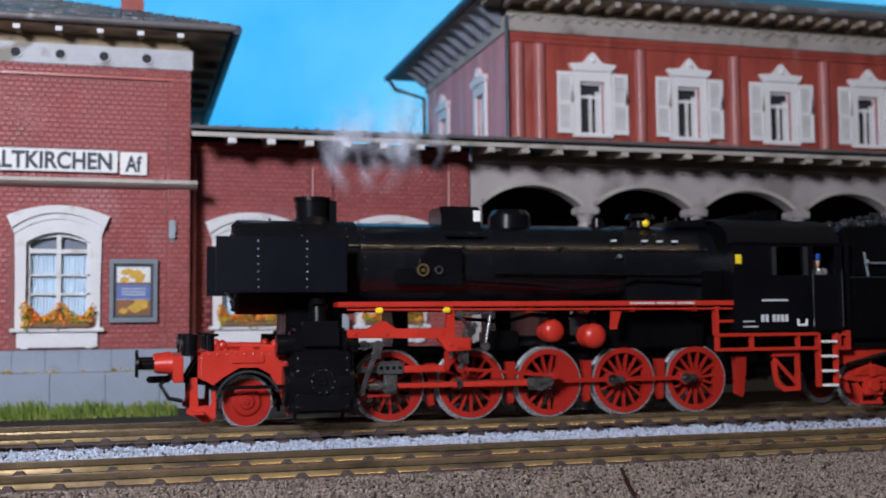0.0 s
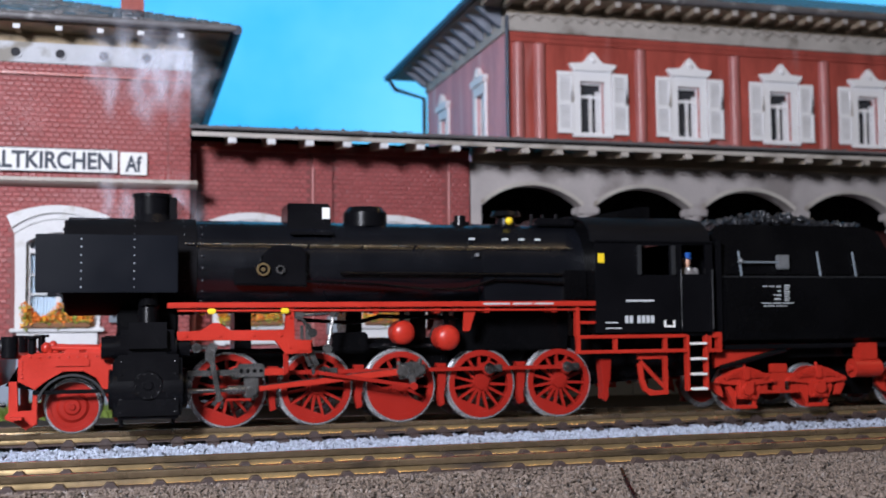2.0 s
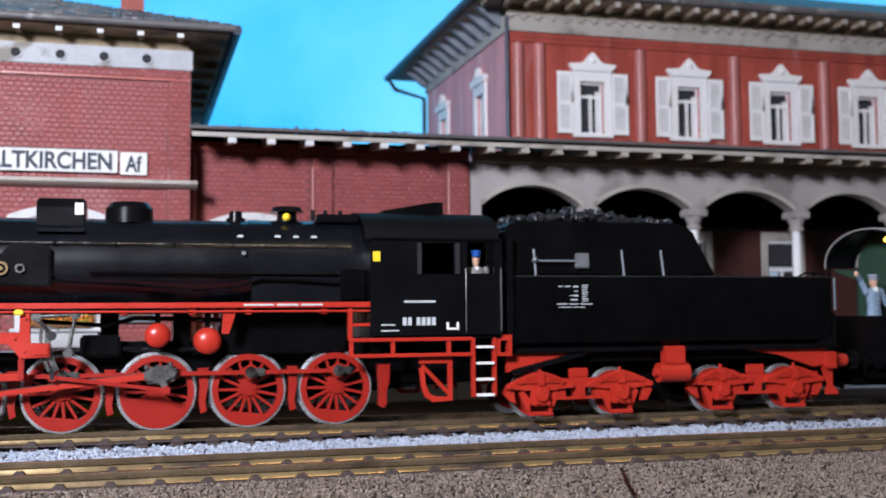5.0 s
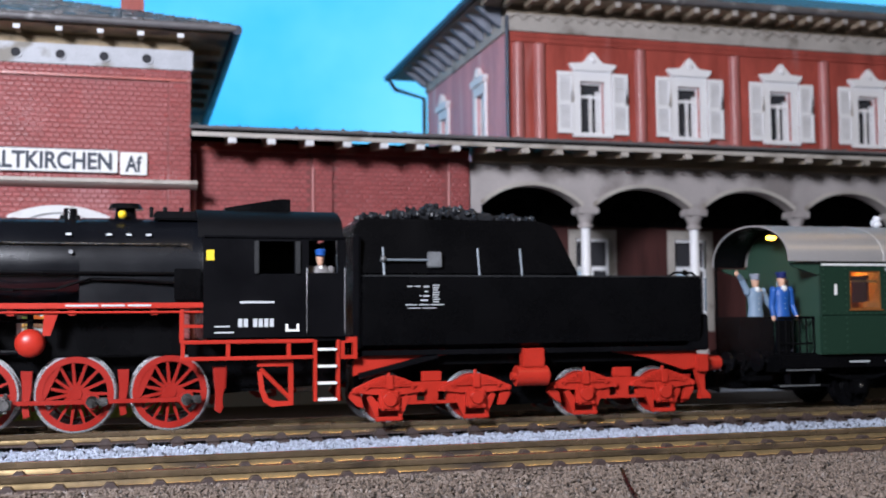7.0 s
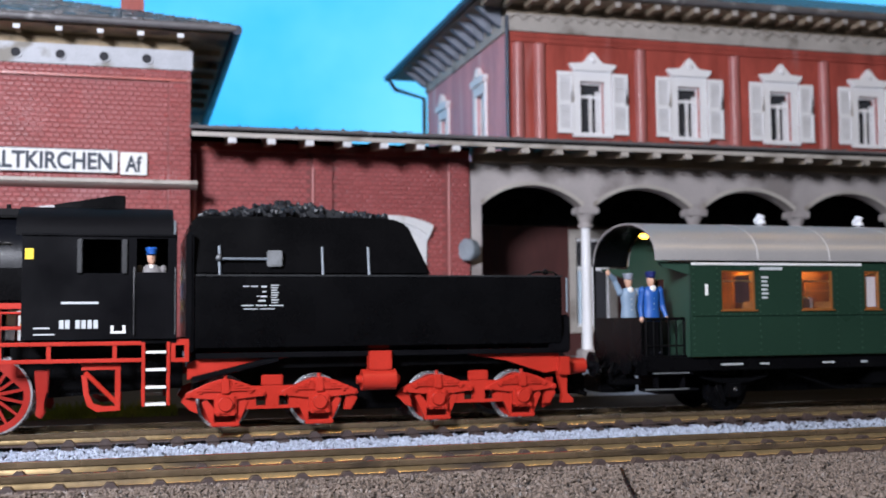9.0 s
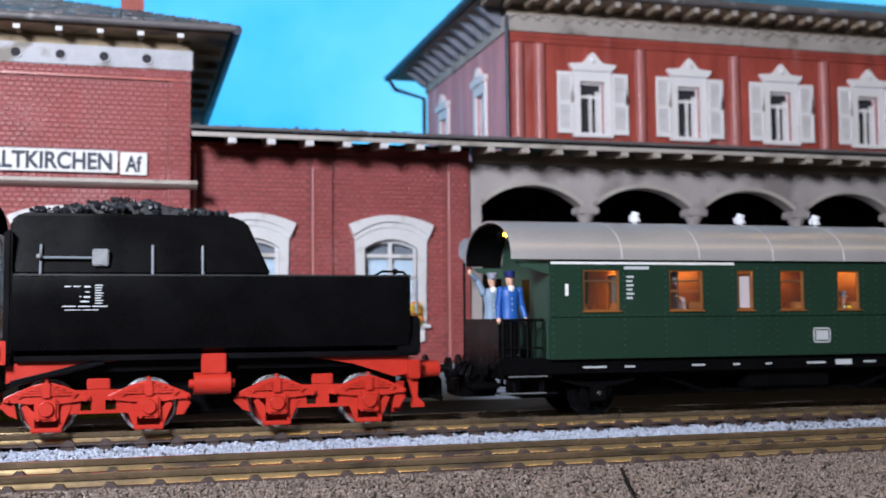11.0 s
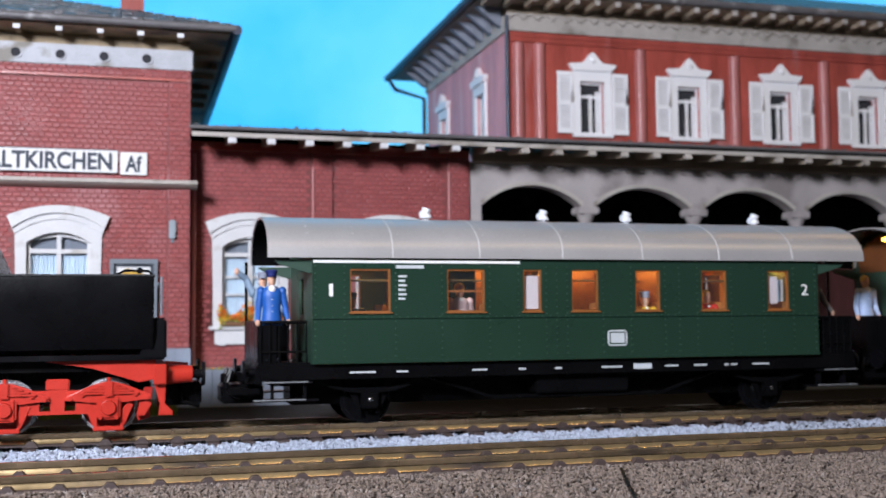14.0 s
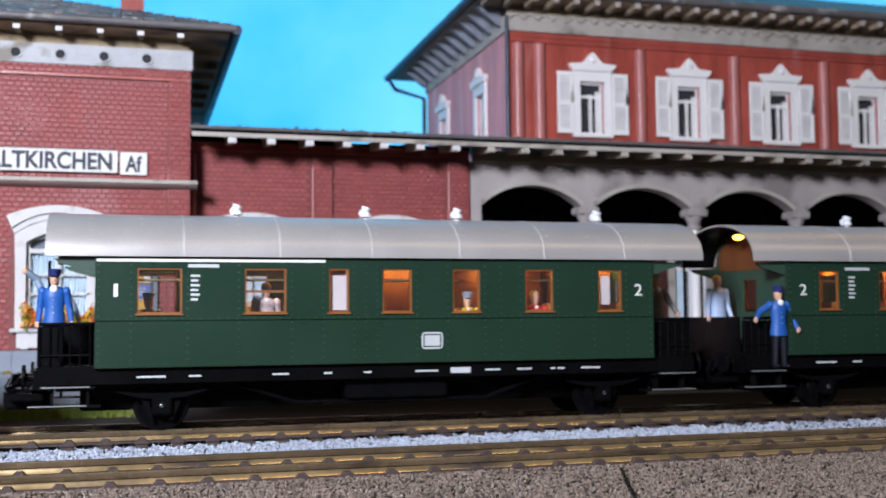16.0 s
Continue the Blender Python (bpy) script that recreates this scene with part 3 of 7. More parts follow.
    part("roof", bm, ROOFING, t, "weathered grey slate roof with pale patches")
    part("gutter", rod(B(), (-14, ey - .05, ez + .02), (ex + .05, ey - .05, ez + .02), .1, seg=12), ROOF_EDGE, t)
    part("gutter", rod(B(), (ex + .08, ey - .1, ez - .02), (ex + .08, 26, ez - .02), .13, seg=12), GUTTER, t, "dark side gutter")
    # shingle courses
    sv, sf = [], []
    for r in range(14):
        x = -8.0
        while x < ex - .35 * r - .1:
            d = .35 * r
            y0, z0 = ey + d, ez + .12 + d * .36 + .02
            n = len(sv)
            h = rng.uniform(.0, .03)
            sv += [(x, y0, z0 + h), (x + .26, y0, z0 + h), (x + .26, y0 + .4, z0 + .14), (x, y0 + .4, z0 + .14), (x, y0, z0 - .04), (x + .26, y0, z0 - .04)]
            sf += [(n, n + 1, n + 2, n + 3), (n + 4, n + 5, n + 1, n)]
            x += .28
    raw("shingles", sv, sf, ROOFING, t)
    part("chimney", box(B(), -.55, .15, 13.2, 13.9, 9.8, 13.6, .02), BRICK_FAR, t, "red brick chimney")
    w = hood_window(t)
    w.location = (-1.93 * S, WY * S, 1.85 * S)


wing_building()
flower_box((-1.93, WY, 1.852), 1)
station_sign()
t = thing("poster_case", "grey framed glass case with food posters on brick wall", "poster case", at=(-.07, WY - .02, 2.8))
bm = B()
holed_wall(bm, -.6, .6, -.82, .82, -.14, 0, [(-.5, .5, -.7, .7)])
part("frame", bm, GREY_METAL, t)
part("backing", box(B(), -.5, .5, -.05, -.0, -.7, .7), INK, t)
part("poster", box(B(), -.42, .42, -.06, -.05, -.64, .62), PAPER, t, "white poster with blue band and golden food")
part("poster_band", box(B(), -.42, .42, -.064, -.06, -.22, .16), POSTER_BLUE, t)
for z in (.05, -.03, -.1):
    part("print_bar", box(B(), -.3, .3, -.067, -.064, z - .015, z + .015), PALE, t)
part("poster_picture", box(B(), -.42, .42, -.064, -.06, -.64, -.23), WOOD_FRAME, t, "dark brown picture")
part("poster_picture", box(B(), -.42, .42, -.0635, -.06, .16, .22), WOOD_FRAME, t)
for z, s in ((.4, 1), (-.42, 2)):
    bm = B()
    r = random.Random(s)
    for _ in range(9):
        ball(bm, (r.uniform(-.28, .28), -.064, z + r.uniform(-.12, .12)), .1, 1.3, .06, .8, 1)
    part("food_picture", bm, POSTER_GOLD, t)
part("glazing", box(B(), -.5, .5, -.1, -.095, -.7, .7), GLASS, t).visible_shadow = False
t = thing("wall_box", "small pale grey loudspeaker box on brick corner", "loudspeaker", at=(.9, WY - .06, 4.4))
part("housing", box(B(), -.09, .09, -.14, 0, -.24, .26, .03), PALE_METAL, t)
part("bracket", box(B(), -.04, .04, -.05, .0, -.34, -.24, .01), GREY_METAL, t)


# ---------------------------------------------------------------- connecting building
def connecting_building():
    t = thing("connecting_building", "low red brick range with pilasters and arched windows", "building")
    cx = (3.05, 7.05)
    part("wall", holed_wall(B(), 1.0, 9.45, LEDGE - .1, 6.95, MY, MY + .35, [(c - .78, c + .78, 1.85, 4.35) for c in cx]), MORTAR, t)
    brickwork("bricks", 1.3, 9.42, .78, 6.93, MY, [(c - 1.05, c + 1.05, 1.34, 4.75) for c in cx] + [(4.77, 5.35, 0, 9), (8.77, 9.42, 0, 9)], t, BRICK)
    for a, b in ((4.77, 5.35), (8.77, 9.42)):
        part("pilaster", box(B(), a, b, MY - .09, MY, .74, 6.8), MORTAR, t)
        brickwork("pilaster_bricks", a, b, .78, 6.75, MY - .09, [], t, BRICK)
        # rounded bar added on the left edge to carry a highlight line
        part("pilaster_highlight", rod(B(), (a + .02, MY - .1, .76), (a + .02, MY - .1, 6.3), .045, seg=12), BRICK_GLOSS, t)
    part("brick_band", box(B(), 1.3, 9.42, MY - .12, MY, 6.72, 6.95, .01), BRICK_FAR, t)
    for c in cx:
        w = hood_window(t)
        w.location = (c * S, MY * S, 1.85 * S)
    part("downpipe", rod(B(), (1.5, MY - .12, .8), (1.5, MY - .12, 6.6), .06), BRICK_SIDE, t, "red painted downpipe")


connecting_building()
flower_box((3.05, MY, 1.852), 2)
flower_box((7.05, MY, 1.852), 3)
t = thing("letter_box", "pale grey metal box on brick pilaster", "letter box", at=(5.45, MY - .1, 1.9))
part("housing", prism(B(), [(-.3, -.3), (.3, -.3), (.3, .15), (.15, .32), (-.15, .32), (-.3, .15)], -.35, 0, "y", .02), PALE_METAL, t)
part("slot", box(B(), -.05, .05, -.36, -.35, -.1, 0), CHROME, t)


# ---------------------------------------------------------------- main building
def upper_window(parent, narrow=False):
    """Origin at the sill's middle on the wall face; facing -y."""
    w = part("window", box(B(), -.75, .75, -.18, 0, -.14, 0, .02), PLASTER, parent, "white window with pediment" if narrow else "white window with pediment and open shutters")
    bm = B()
    holed_wall(bm, -.7, .7, 0, 2.15, -.1, .08, [(-.44, .44, .0, 1.8)])
    part("surround", bm, PLASTER, w)
    part("pediment", prism(B(), [(-.7, 2.15), (.7, 2.15), (.84, 2.3), (.86, 2.4), (.34, 2.42), (.26, 2.54), (.1, 2.74), (0, 2.82), (-.1, 2.74), (-.26, 2.54), (-.34, 2.42), (-.86, 2.4), (-.84, 2.3)], -.2, 0, "y", .02), PLASTER, w)
    part("rosette", ball(B(), (0, -.2, 2.52), .12, 1, .5, 1, 2), PLASTER, w)
    bm = B()
    holed_wall(bm, -.46, .46, 0, 1.82, .085, .14, [(-.36, -.04, .06, 1.25), (.04, .36, .06, 1.25), (-.36, .36, 1.35, 1.72)])
    part("sash", bm, PLASTER, w)
    part("pane", box(B(), -.4, .4, .11, .115, .03, 1.75), GLASS, w).visible_shadow = False
    part("curtain", box(B(), .2, .4, .16, .18, .0, 1.5), PLASTER, w, "white curtain")
    part("curtain", box(B(), -.05, .09, .16, .18, .0, 1.4), PLASTER, w)
    part("dark_backing", box(B(), -.7, .7, .3, .34, -.1, 2.0), ROOM_DARK, w)
    if not narrow:
        for s in (-1, 1):
            bm = B()
            a, b = sorted((s * .72, s * 1.31))
            holed_wall(bm, a, b, -.02, 2.1, -.16, -.09, [(a + .1, b - .1, .15, .95), (a + .1, b - .1, 1.1, 1.95)])
            sh = part("shutter", bm, PLASTER, w, "white louvred shutter")
            for z0, z1 in ((.15, .95), (1.1, 1.95)):
                part("louvre_panel", prism(B(), [(-.095, z0), *[q for k in range(7) for q in ((-.145, z0 + (z1 - z0) * (k + .1) / 7), (-.105, z0 + (z1 - z0) * (k + .95) / 7))], (-.095, z1)], a + .1, b - .1, "x"), LOUVRE, w)
    return w


def main_building():
    t = thing("main_building", "two-storey red brick station with white arcade and hipped roof", "building")
    wx = 12.0
    cs = [15.02 + 3.69 * i for i in range(6)]
    part("wall", holed_wall(B(), wx, 36, 6.9, 11.7, UY, UY + .3, [(c - .42, c + .42, 8.3, 10.1) for c in cs]), BRICK_FAR, t, "red brick upper wall")
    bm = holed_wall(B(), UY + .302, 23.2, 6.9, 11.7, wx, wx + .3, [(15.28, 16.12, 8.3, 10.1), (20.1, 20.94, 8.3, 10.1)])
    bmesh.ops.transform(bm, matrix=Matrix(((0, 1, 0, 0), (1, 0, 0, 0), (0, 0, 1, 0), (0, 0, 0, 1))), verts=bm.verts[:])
    # end wall in the brightened brick
    part("side_wall", bm, BRICK_SIDE, t, "pale side-lit brick end wall")
    for y in (15.7, 20.52):
        w = upper_window(t, True)
        w.matrix_basis = pose(wx * S, y * S, 8.3 * S, 0, 0, -90)
    for i, c in enumerate(cs):
        w = upper_window(t)
        w.location = (c * S, UY * S, 8.3 * S)
    for c in [wx + .35, wx + 1.12] + [c + 1.845 for c in cs]:
        # rounded and lightened so that a highlight runs down each pilaster
        part("pilaster", prism(B(), [(c + .2 * math.cos(a), UY - .2 * math.sin(a)) for a in [math.pi * i / 12 for i in range(13)]], 6.9, 11.3, "z"), BRICK_GLOSS, t, "half-round pale brick pilaster")
    part("brick_band", box(B(), wx, 36, UY - .08, UY, 11.35, 11.5, .02), BRICK_FAR, t)
    part("brick_band", box(B(), wx, 36, UY - .05, UY, 11.52, 11.695, .02), BRICK_FAR, t)
    part("frieze", box(B(), wx - .06, 36, UY - .12, UY + .3, 11.705, 12.3), GREYTRIM, t, "grey moulded frieze")
    part("frieze", box(B(), wx - .08, wx + .2, UY + .3, 23.3, 11.705, 12.3), GREYTRIM, t)
    for i in range(46):
        x = wx + .25 + .52 * i
        bm = B()
        band(bm, arc_pts(.2, 12.08, 12.24, 6), arc_pts(.26, 12.12, 12.3, 6), UY - .2, UY - .12)
        part("frieze_arch", bm, GREYTRIM, t, at=(x, 0, 0))
    ex, ey, ez = 10.75, 11.45, 12.72
    part("soffit", box(B(), ex + .1, 40, ey + .1, 25, ez - .1, ez), SOFFIT_PALE, t, "brown boarded soffit")
    part("wall_head", box(B(), wx, 36, UY, 23.2, 12.3, ez - .1), SOFFIT_PALE, t)
    for i in range(30):
        x = ex + .35 + .74 * i
        part("rafter_end", box(B(), x - .09, x + .09, ey + .12, UY - .12, ez - .28, ez - .1, .01), SOFFIT_PALE, t)
        part("rafter_tip", box(B(), x - .1, x + .1, ey + .06, ey + .12, ez - .27, ez - .1, .01), GREYTRIM, t)
    for i in range(11):
        y = UY + .5 + 1.0 * i
        part("side_bracket", prism(B(), [(ex + .25, ez - .1), (wx - .08, ez - .1), (wx - .08, ez - .75), (wx - .25, ez - .7), (ex + .5, ez - .3)], y - .1, y + .1, "y"), BRACKET, t)
    k = 6.0
    bm = B()
    a = [(ex, ey, ez), (44, ey, ez), (44, ey + k, ez + k * .4), (ex + k, ey + k, ez + k * .4)]
    b = [(ex, 25.2, ez), (ex, ey, ez), (ex + k, ey + k, ez + k * .4), (ex + k, 25.2, ez + k * .4)]
    for q in (a, b):
        lo = [bm.verts.new(p) for p in q]
        hi = [bm.verts.new((p[0], p[1], p[2] + .14)) for p in q]
        bm.faces.new(lo[::-1])
        bm.faces.new(hi)
        for i in range(4):
            bm.faces.new((lo[i], lo[(i + 1) % 4], hi[(i + 1) % 4], hi[i]))
    part("roof", bm, ROOFING, t, "grey slate hipped roof")
    part("gutter", rod(B(), (ex - .1, ey - .06, ez + .05), (44, ey - .06, ez + .05), .13), ROOF_EDGE, t, "pale zinc gutter")
    part("gutter", rod(B(), (ex - .06, ey - .1, ez + .03), (ex - .06, 25.3, ez + .03), .14), GUTTER, t, "dark zinc gutter")
    bm = tube(B(), [(ex - .02, 25.0, ez - .1), (ex + .15, 24.6, ez - .6), (wx - .1, 23.4, ez - 1.2), (wx - .1, 23.4, 6.9)], .09)
    part("downpipe", bm, GUTTER, t, "dark curved downpipe")
    part("corner_pipe", rod(B(), (wx - .05, UY - .08, 6.9), (wx - .05, UY - .08, 12.2), .07), GUTTER, t)
    # arcade
    x0 = 9.47
    cols = [13.22 + 3.69 * i for i in range(5)]
    top = 6.62
    edges = [x0 + .35] + cols
    for i in range(len(cols)):
        a = edges[i] if i == 0 else edges[i] + .2
        b = edges[i + 1] - .2
        c, hw = (a + b) / 2, (b - a) / 2
        arch = [(c + p[0], p[1]) for p in arc_pts(hw, 5.36, 5.98, 16)]
        left = x0 if i == 0 else edges[i]
        pts = [(left, 5.36)] + arch + [(edges[i + 1], 5.36), (edges[i + 1], top), (left, top)]
        part("arcade_bay", prism(B(), pts, MY, MY + .45), ARCADE, t, "pale plastered arch bay")
    for i in range(len(cols)):
        a = edges[i] if i == 0 else edges[i] + .2
        b = edges[i + 1] - .2
        c, hw = (a + b) / 2, (b - a) / 2
        bm = B()
        band(bm, arc_pts(hw, 5.36, 5.98, 16), arc_pts(hw + .04, 5.5, 6.1, 16), MY - .06, MY)
        part("arch_moulding", bm, GREYTRIM, t, at=(c, 0, 0))
    part("end_pier", box(B(), x0, x0 + .35, MY, MY + .45, LEDGE - .03, 5.36, .02), ARCADE, t)
    for i in range(44):
        x = x0 + .3 + .46 * i
        bm = B()
        band(bm, arc_pts(.17, 6.42, 6.56, 6), arc_pts(.225, 6.46, 6.6, 6), MY - .07, MY)
        part("frieze_arch", bm, ARCADE, t, at=(x, 0, 0))
    for c in cols:
        col = part("column", rod(B(), (c, MY + .22, LEDGE + .3), (c, MY + .22, 4.75), .17, .145, 20), PLASTER, t, "round pale column")
        part("column_base", box(B(), c - .27, c + .27, MY - .05, MY + .49, LEDGE - .03, LEDGE + .3, .04), ARCADE, col)
        bm = B()
        rod(bm, (c, MY + .22, 4.75), (c, MY + .22, 4.86), .24, .24, 20)
        rod(bm, (c, MY + .22, 4.86), (c, MY + .22, 5.15), .17, .3, 20)
        box(bm, c - .33, c + .33, MY - .1, MY + .54, 5.15, 5.37, .03)
        part("capital", bm, ARCADE, col)
    back = [(cc - .62, cc + .62, 1.7, 4.7) for cc in (14.95, 18.64, 22.33)]
    # back wall in the darkened brick, as it lies in shade
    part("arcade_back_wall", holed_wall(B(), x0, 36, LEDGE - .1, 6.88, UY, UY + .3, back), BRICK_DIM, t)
    for h in back:
        bm = B()
        holed_wall(bm, h[0] - .25, h[1] + .25, 1.5, 5.0, UY - .06, UY + .1, [(h[0], h[1], 1.7, 4.7)])
        # grey trim in place of white: the arcade's shade is in the colour
        w = part("window", bm, GREYTRIM, t, "window under the arcade, greyed for shade")
        bm = B()
        holed_wall(bm, h[0], h[1], 1.7, 4.7, UY + .05, UY + .1, [(h[0] + .08, h[0] + .57, 1.8, 3.6), (h[0] + .67, h[1] - .08, 1.8, 3.6), (h[0] + .08, h[1] - .08, 3.75, 4.6)])
        part("sash", bm, PLASTER, w)
        part("dark_backing", box(B(), h[0], h[1], UY + .2, UY + .24, 1.7, 4.7), ROOM_DARK, w)
        part("curtain", box(B(), h[0] + .1, h[0] + .5, UY + .14, UY + .16, 1.75, 3.6), CURTAIN, w)
    # black board added over the windows to stand for the shade there
    part("arcade_shade", box(B(), x0 + .302, 36, UY - .12, UY - .02, 5.1, 6.6), BLACK_MATT, t, "black board for the shade above the windows")
    # end wall in black too, for the shade inside the arcade
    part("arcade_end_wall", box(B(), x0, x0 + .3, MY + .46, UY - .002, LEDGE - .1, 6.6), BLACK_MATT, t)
    part("arcade_ceiling", box(B(), x0, 36, MY + .46, UY - .002, 6.62, 6.7), SOFFIT_PALE, t)


main_building()


def canopy():
    t = thing("platform_canopy", "long grey platform canopy roof with pale rafter ends", "canopy")
    y0, z0 = 7.4, 6.84
    part("roof_deck", prism(B(), [(y0, z0 + .12), (y0, z0 + .24), (9.5, z0 + .52), (9.5, z0 + .4)], 1.36, 9.47, "x"), ROOF_EDGE, t)
    part("roof_deck", prism(B(), [(y0, z0 + .12), (y0, z0 + .24), (UY - .1, z0 + .95), (UY - .1, z0 + .83)], 9.472, 40, "x"), ROOF_EDGE, t)
    part("soffit_boards", prism(B(), [(y0 + .1, z0 + .09), (y0 + .1, z0 + .12), (UY - .1, z0 + .82), (UY - .1, z0 + .79)], 9.472, 40, "x"), SOFFIT_PALE, t)
    part("fascia", box(B(), 1.36, 40, y0 - .04, y0 + .02, z0 + .0, z0 + .12, .01), GREYTRIM, t, "pale fascia board")
    part("gutter", rod(B(), (1.3, y0 - .1, z0 + .225), (40, y0 - .1, z0 + .225), .05, seg=10), ROOF_EDGE, t, "grey zinc gutter")
    # black strips added on the wall top for the shade under the canopy
    part("wall_plate", box(B(), 1.36, 5.9, MY - .05, MY + .25, 6.96, 7.22), BLACK_MATT, t, "black strip closing the gap under the canopy")
    part("wall_plate", box(B(), 5.9, 9.45, MY - .05, MY + .25, 6.96, 7.045), BLACK_MATT, t)
    # black strip painted in for the shaded gap between gutter and fascia
    part("gutter_shade_strip", box(B(), 1.36, 40, y0 - .02, y0 + .05, z0 + .122, z0 + .19), BLACK_MATT, t, "black strip for the shade behind the gutter")
    part("wall_plate", box(B(), 9.5, 36, MY - .3, MY - .02, 6.62, 6.95), SOFFIT_PALE, t)
    x = 2.4
    while x < 34:
        part("rafter_tip", box(B(), x - .11, x + .12, y0 - .02, y0 + .12, z0 - .15, z0 - .002, .015), HOOD_PLASTER if x < 9 else GREYTRIM, t)
        part("rafter", prism(B(), [(y0 + .12, z0 - .15), (y0 + .12, z0 + .08), (MY + .3, z0 + .28), (MY + .3, z0 + .05)], x - .09, x + .09, "x"), SOFFIT_PALE, t)
        x += 1.03
    # flecks of moss and loose shingle edge along the gutter
    sv, sf = [], []
    for _ in range(420):
        x = rng.uniform(1.3, 34)
        q = rng.uniform(.02, .06)
        n = len(sv)
        c = Vector((x, y0 - .06 + rng.uniform(-.05, .05), z0 + .27 + rng.uniform(-.01, .02)))
        for _ in range(4):
            sv.append(tuple(c + Vector((rng.uniform(-1, 1) * 1.6, rng.uniform(-1, 1), rng.uniform(-.6, 1))) * q))
        sf += [(n, n + 1, n + 2), (n, n + 2, n + 3), (n + 1, n + 3, n + 2), (n, n + 3, n + 1)]
    raw("loose_grit", sv, sf, ROOF_EDGE, t)


canopy()
t = thing("platform_lamp", "round pale enamel lamp on the arcade pier", "lamp", at=(9.36, MY - .2, 4.0))
part("housing", rod(B(), (-.12, -.12, 0), (.12, .0, 0), .34, .3, 28), GREY_METAL, t)
part("lens", rod(B(), (-.17, -.145, 0), (-.12, -.12, 0), .3, .32, 28), PALE_METAL, t, "pale round lens")
part("arm", box(B(), .05, .2, -.05, .21, -.05, .05, .01), GREY_METAL, t)


# ---------------------------------------------------------------- painted sky board
def sky_paint():
    m = bpy.data.materials.new("painted_sky")
    m.use_nodes = True
    nt = m.node_tree
    b = nt.nodes["Principled BSDF"]
    tc = nt.nodes.new("ShaderNodeTexCoord")
    n = nt.nodes.new("ShaderNodeTexNoise")
    n.inputs["Scale"].default_value, n.inputs["Detail"].default_value = 3.0, 5
    r = nt.nodes.new("ShaderNodeValToRGB")
    r.color_ramp.elements[0].position, r.color_ramp.elements[1].position = .42, .75
    r.color_ramp.elements[0].color = (.04, .42, .86, 1)
    r.color_ramp.elements[1].color = (.2, .66, .95, 1)
    nt.links.new(tc.outputs["Object"], n.inputs["Vector"])
    nt.links.new(n.outputs["Fac"], r.inputs[0])
    nt.links.new(r.outputs[0], b.inputs["Base Color"])
    # the painted board also glows in its own colour to look brightly lit
    nt.links.new(r.outputs[0], b.inputs["Emission Color"])
    b.inputs["Emission Strength"].default_value = 1.0
    b.inputs["Roughness"].default_value = .9
    return m


part("backdrop", box(B(), -60, 90, 58, 59, -1, 60), sky_paint(), kind="structure")["label"] = "sky-blue painted backdrop board that glows"

# ---------------------------------------------------------------- the train; x = 0 at the main driving axle, running towards -x
DRIVERS = (-3.3, -1.65, 0.0, 1.65, 3.3)
WHEEL_R, CRANK, CON_ROD = .7, .33, 3.05


def base(x):
    """The thing built next has its base at x along the train."""
    ORG.x = x


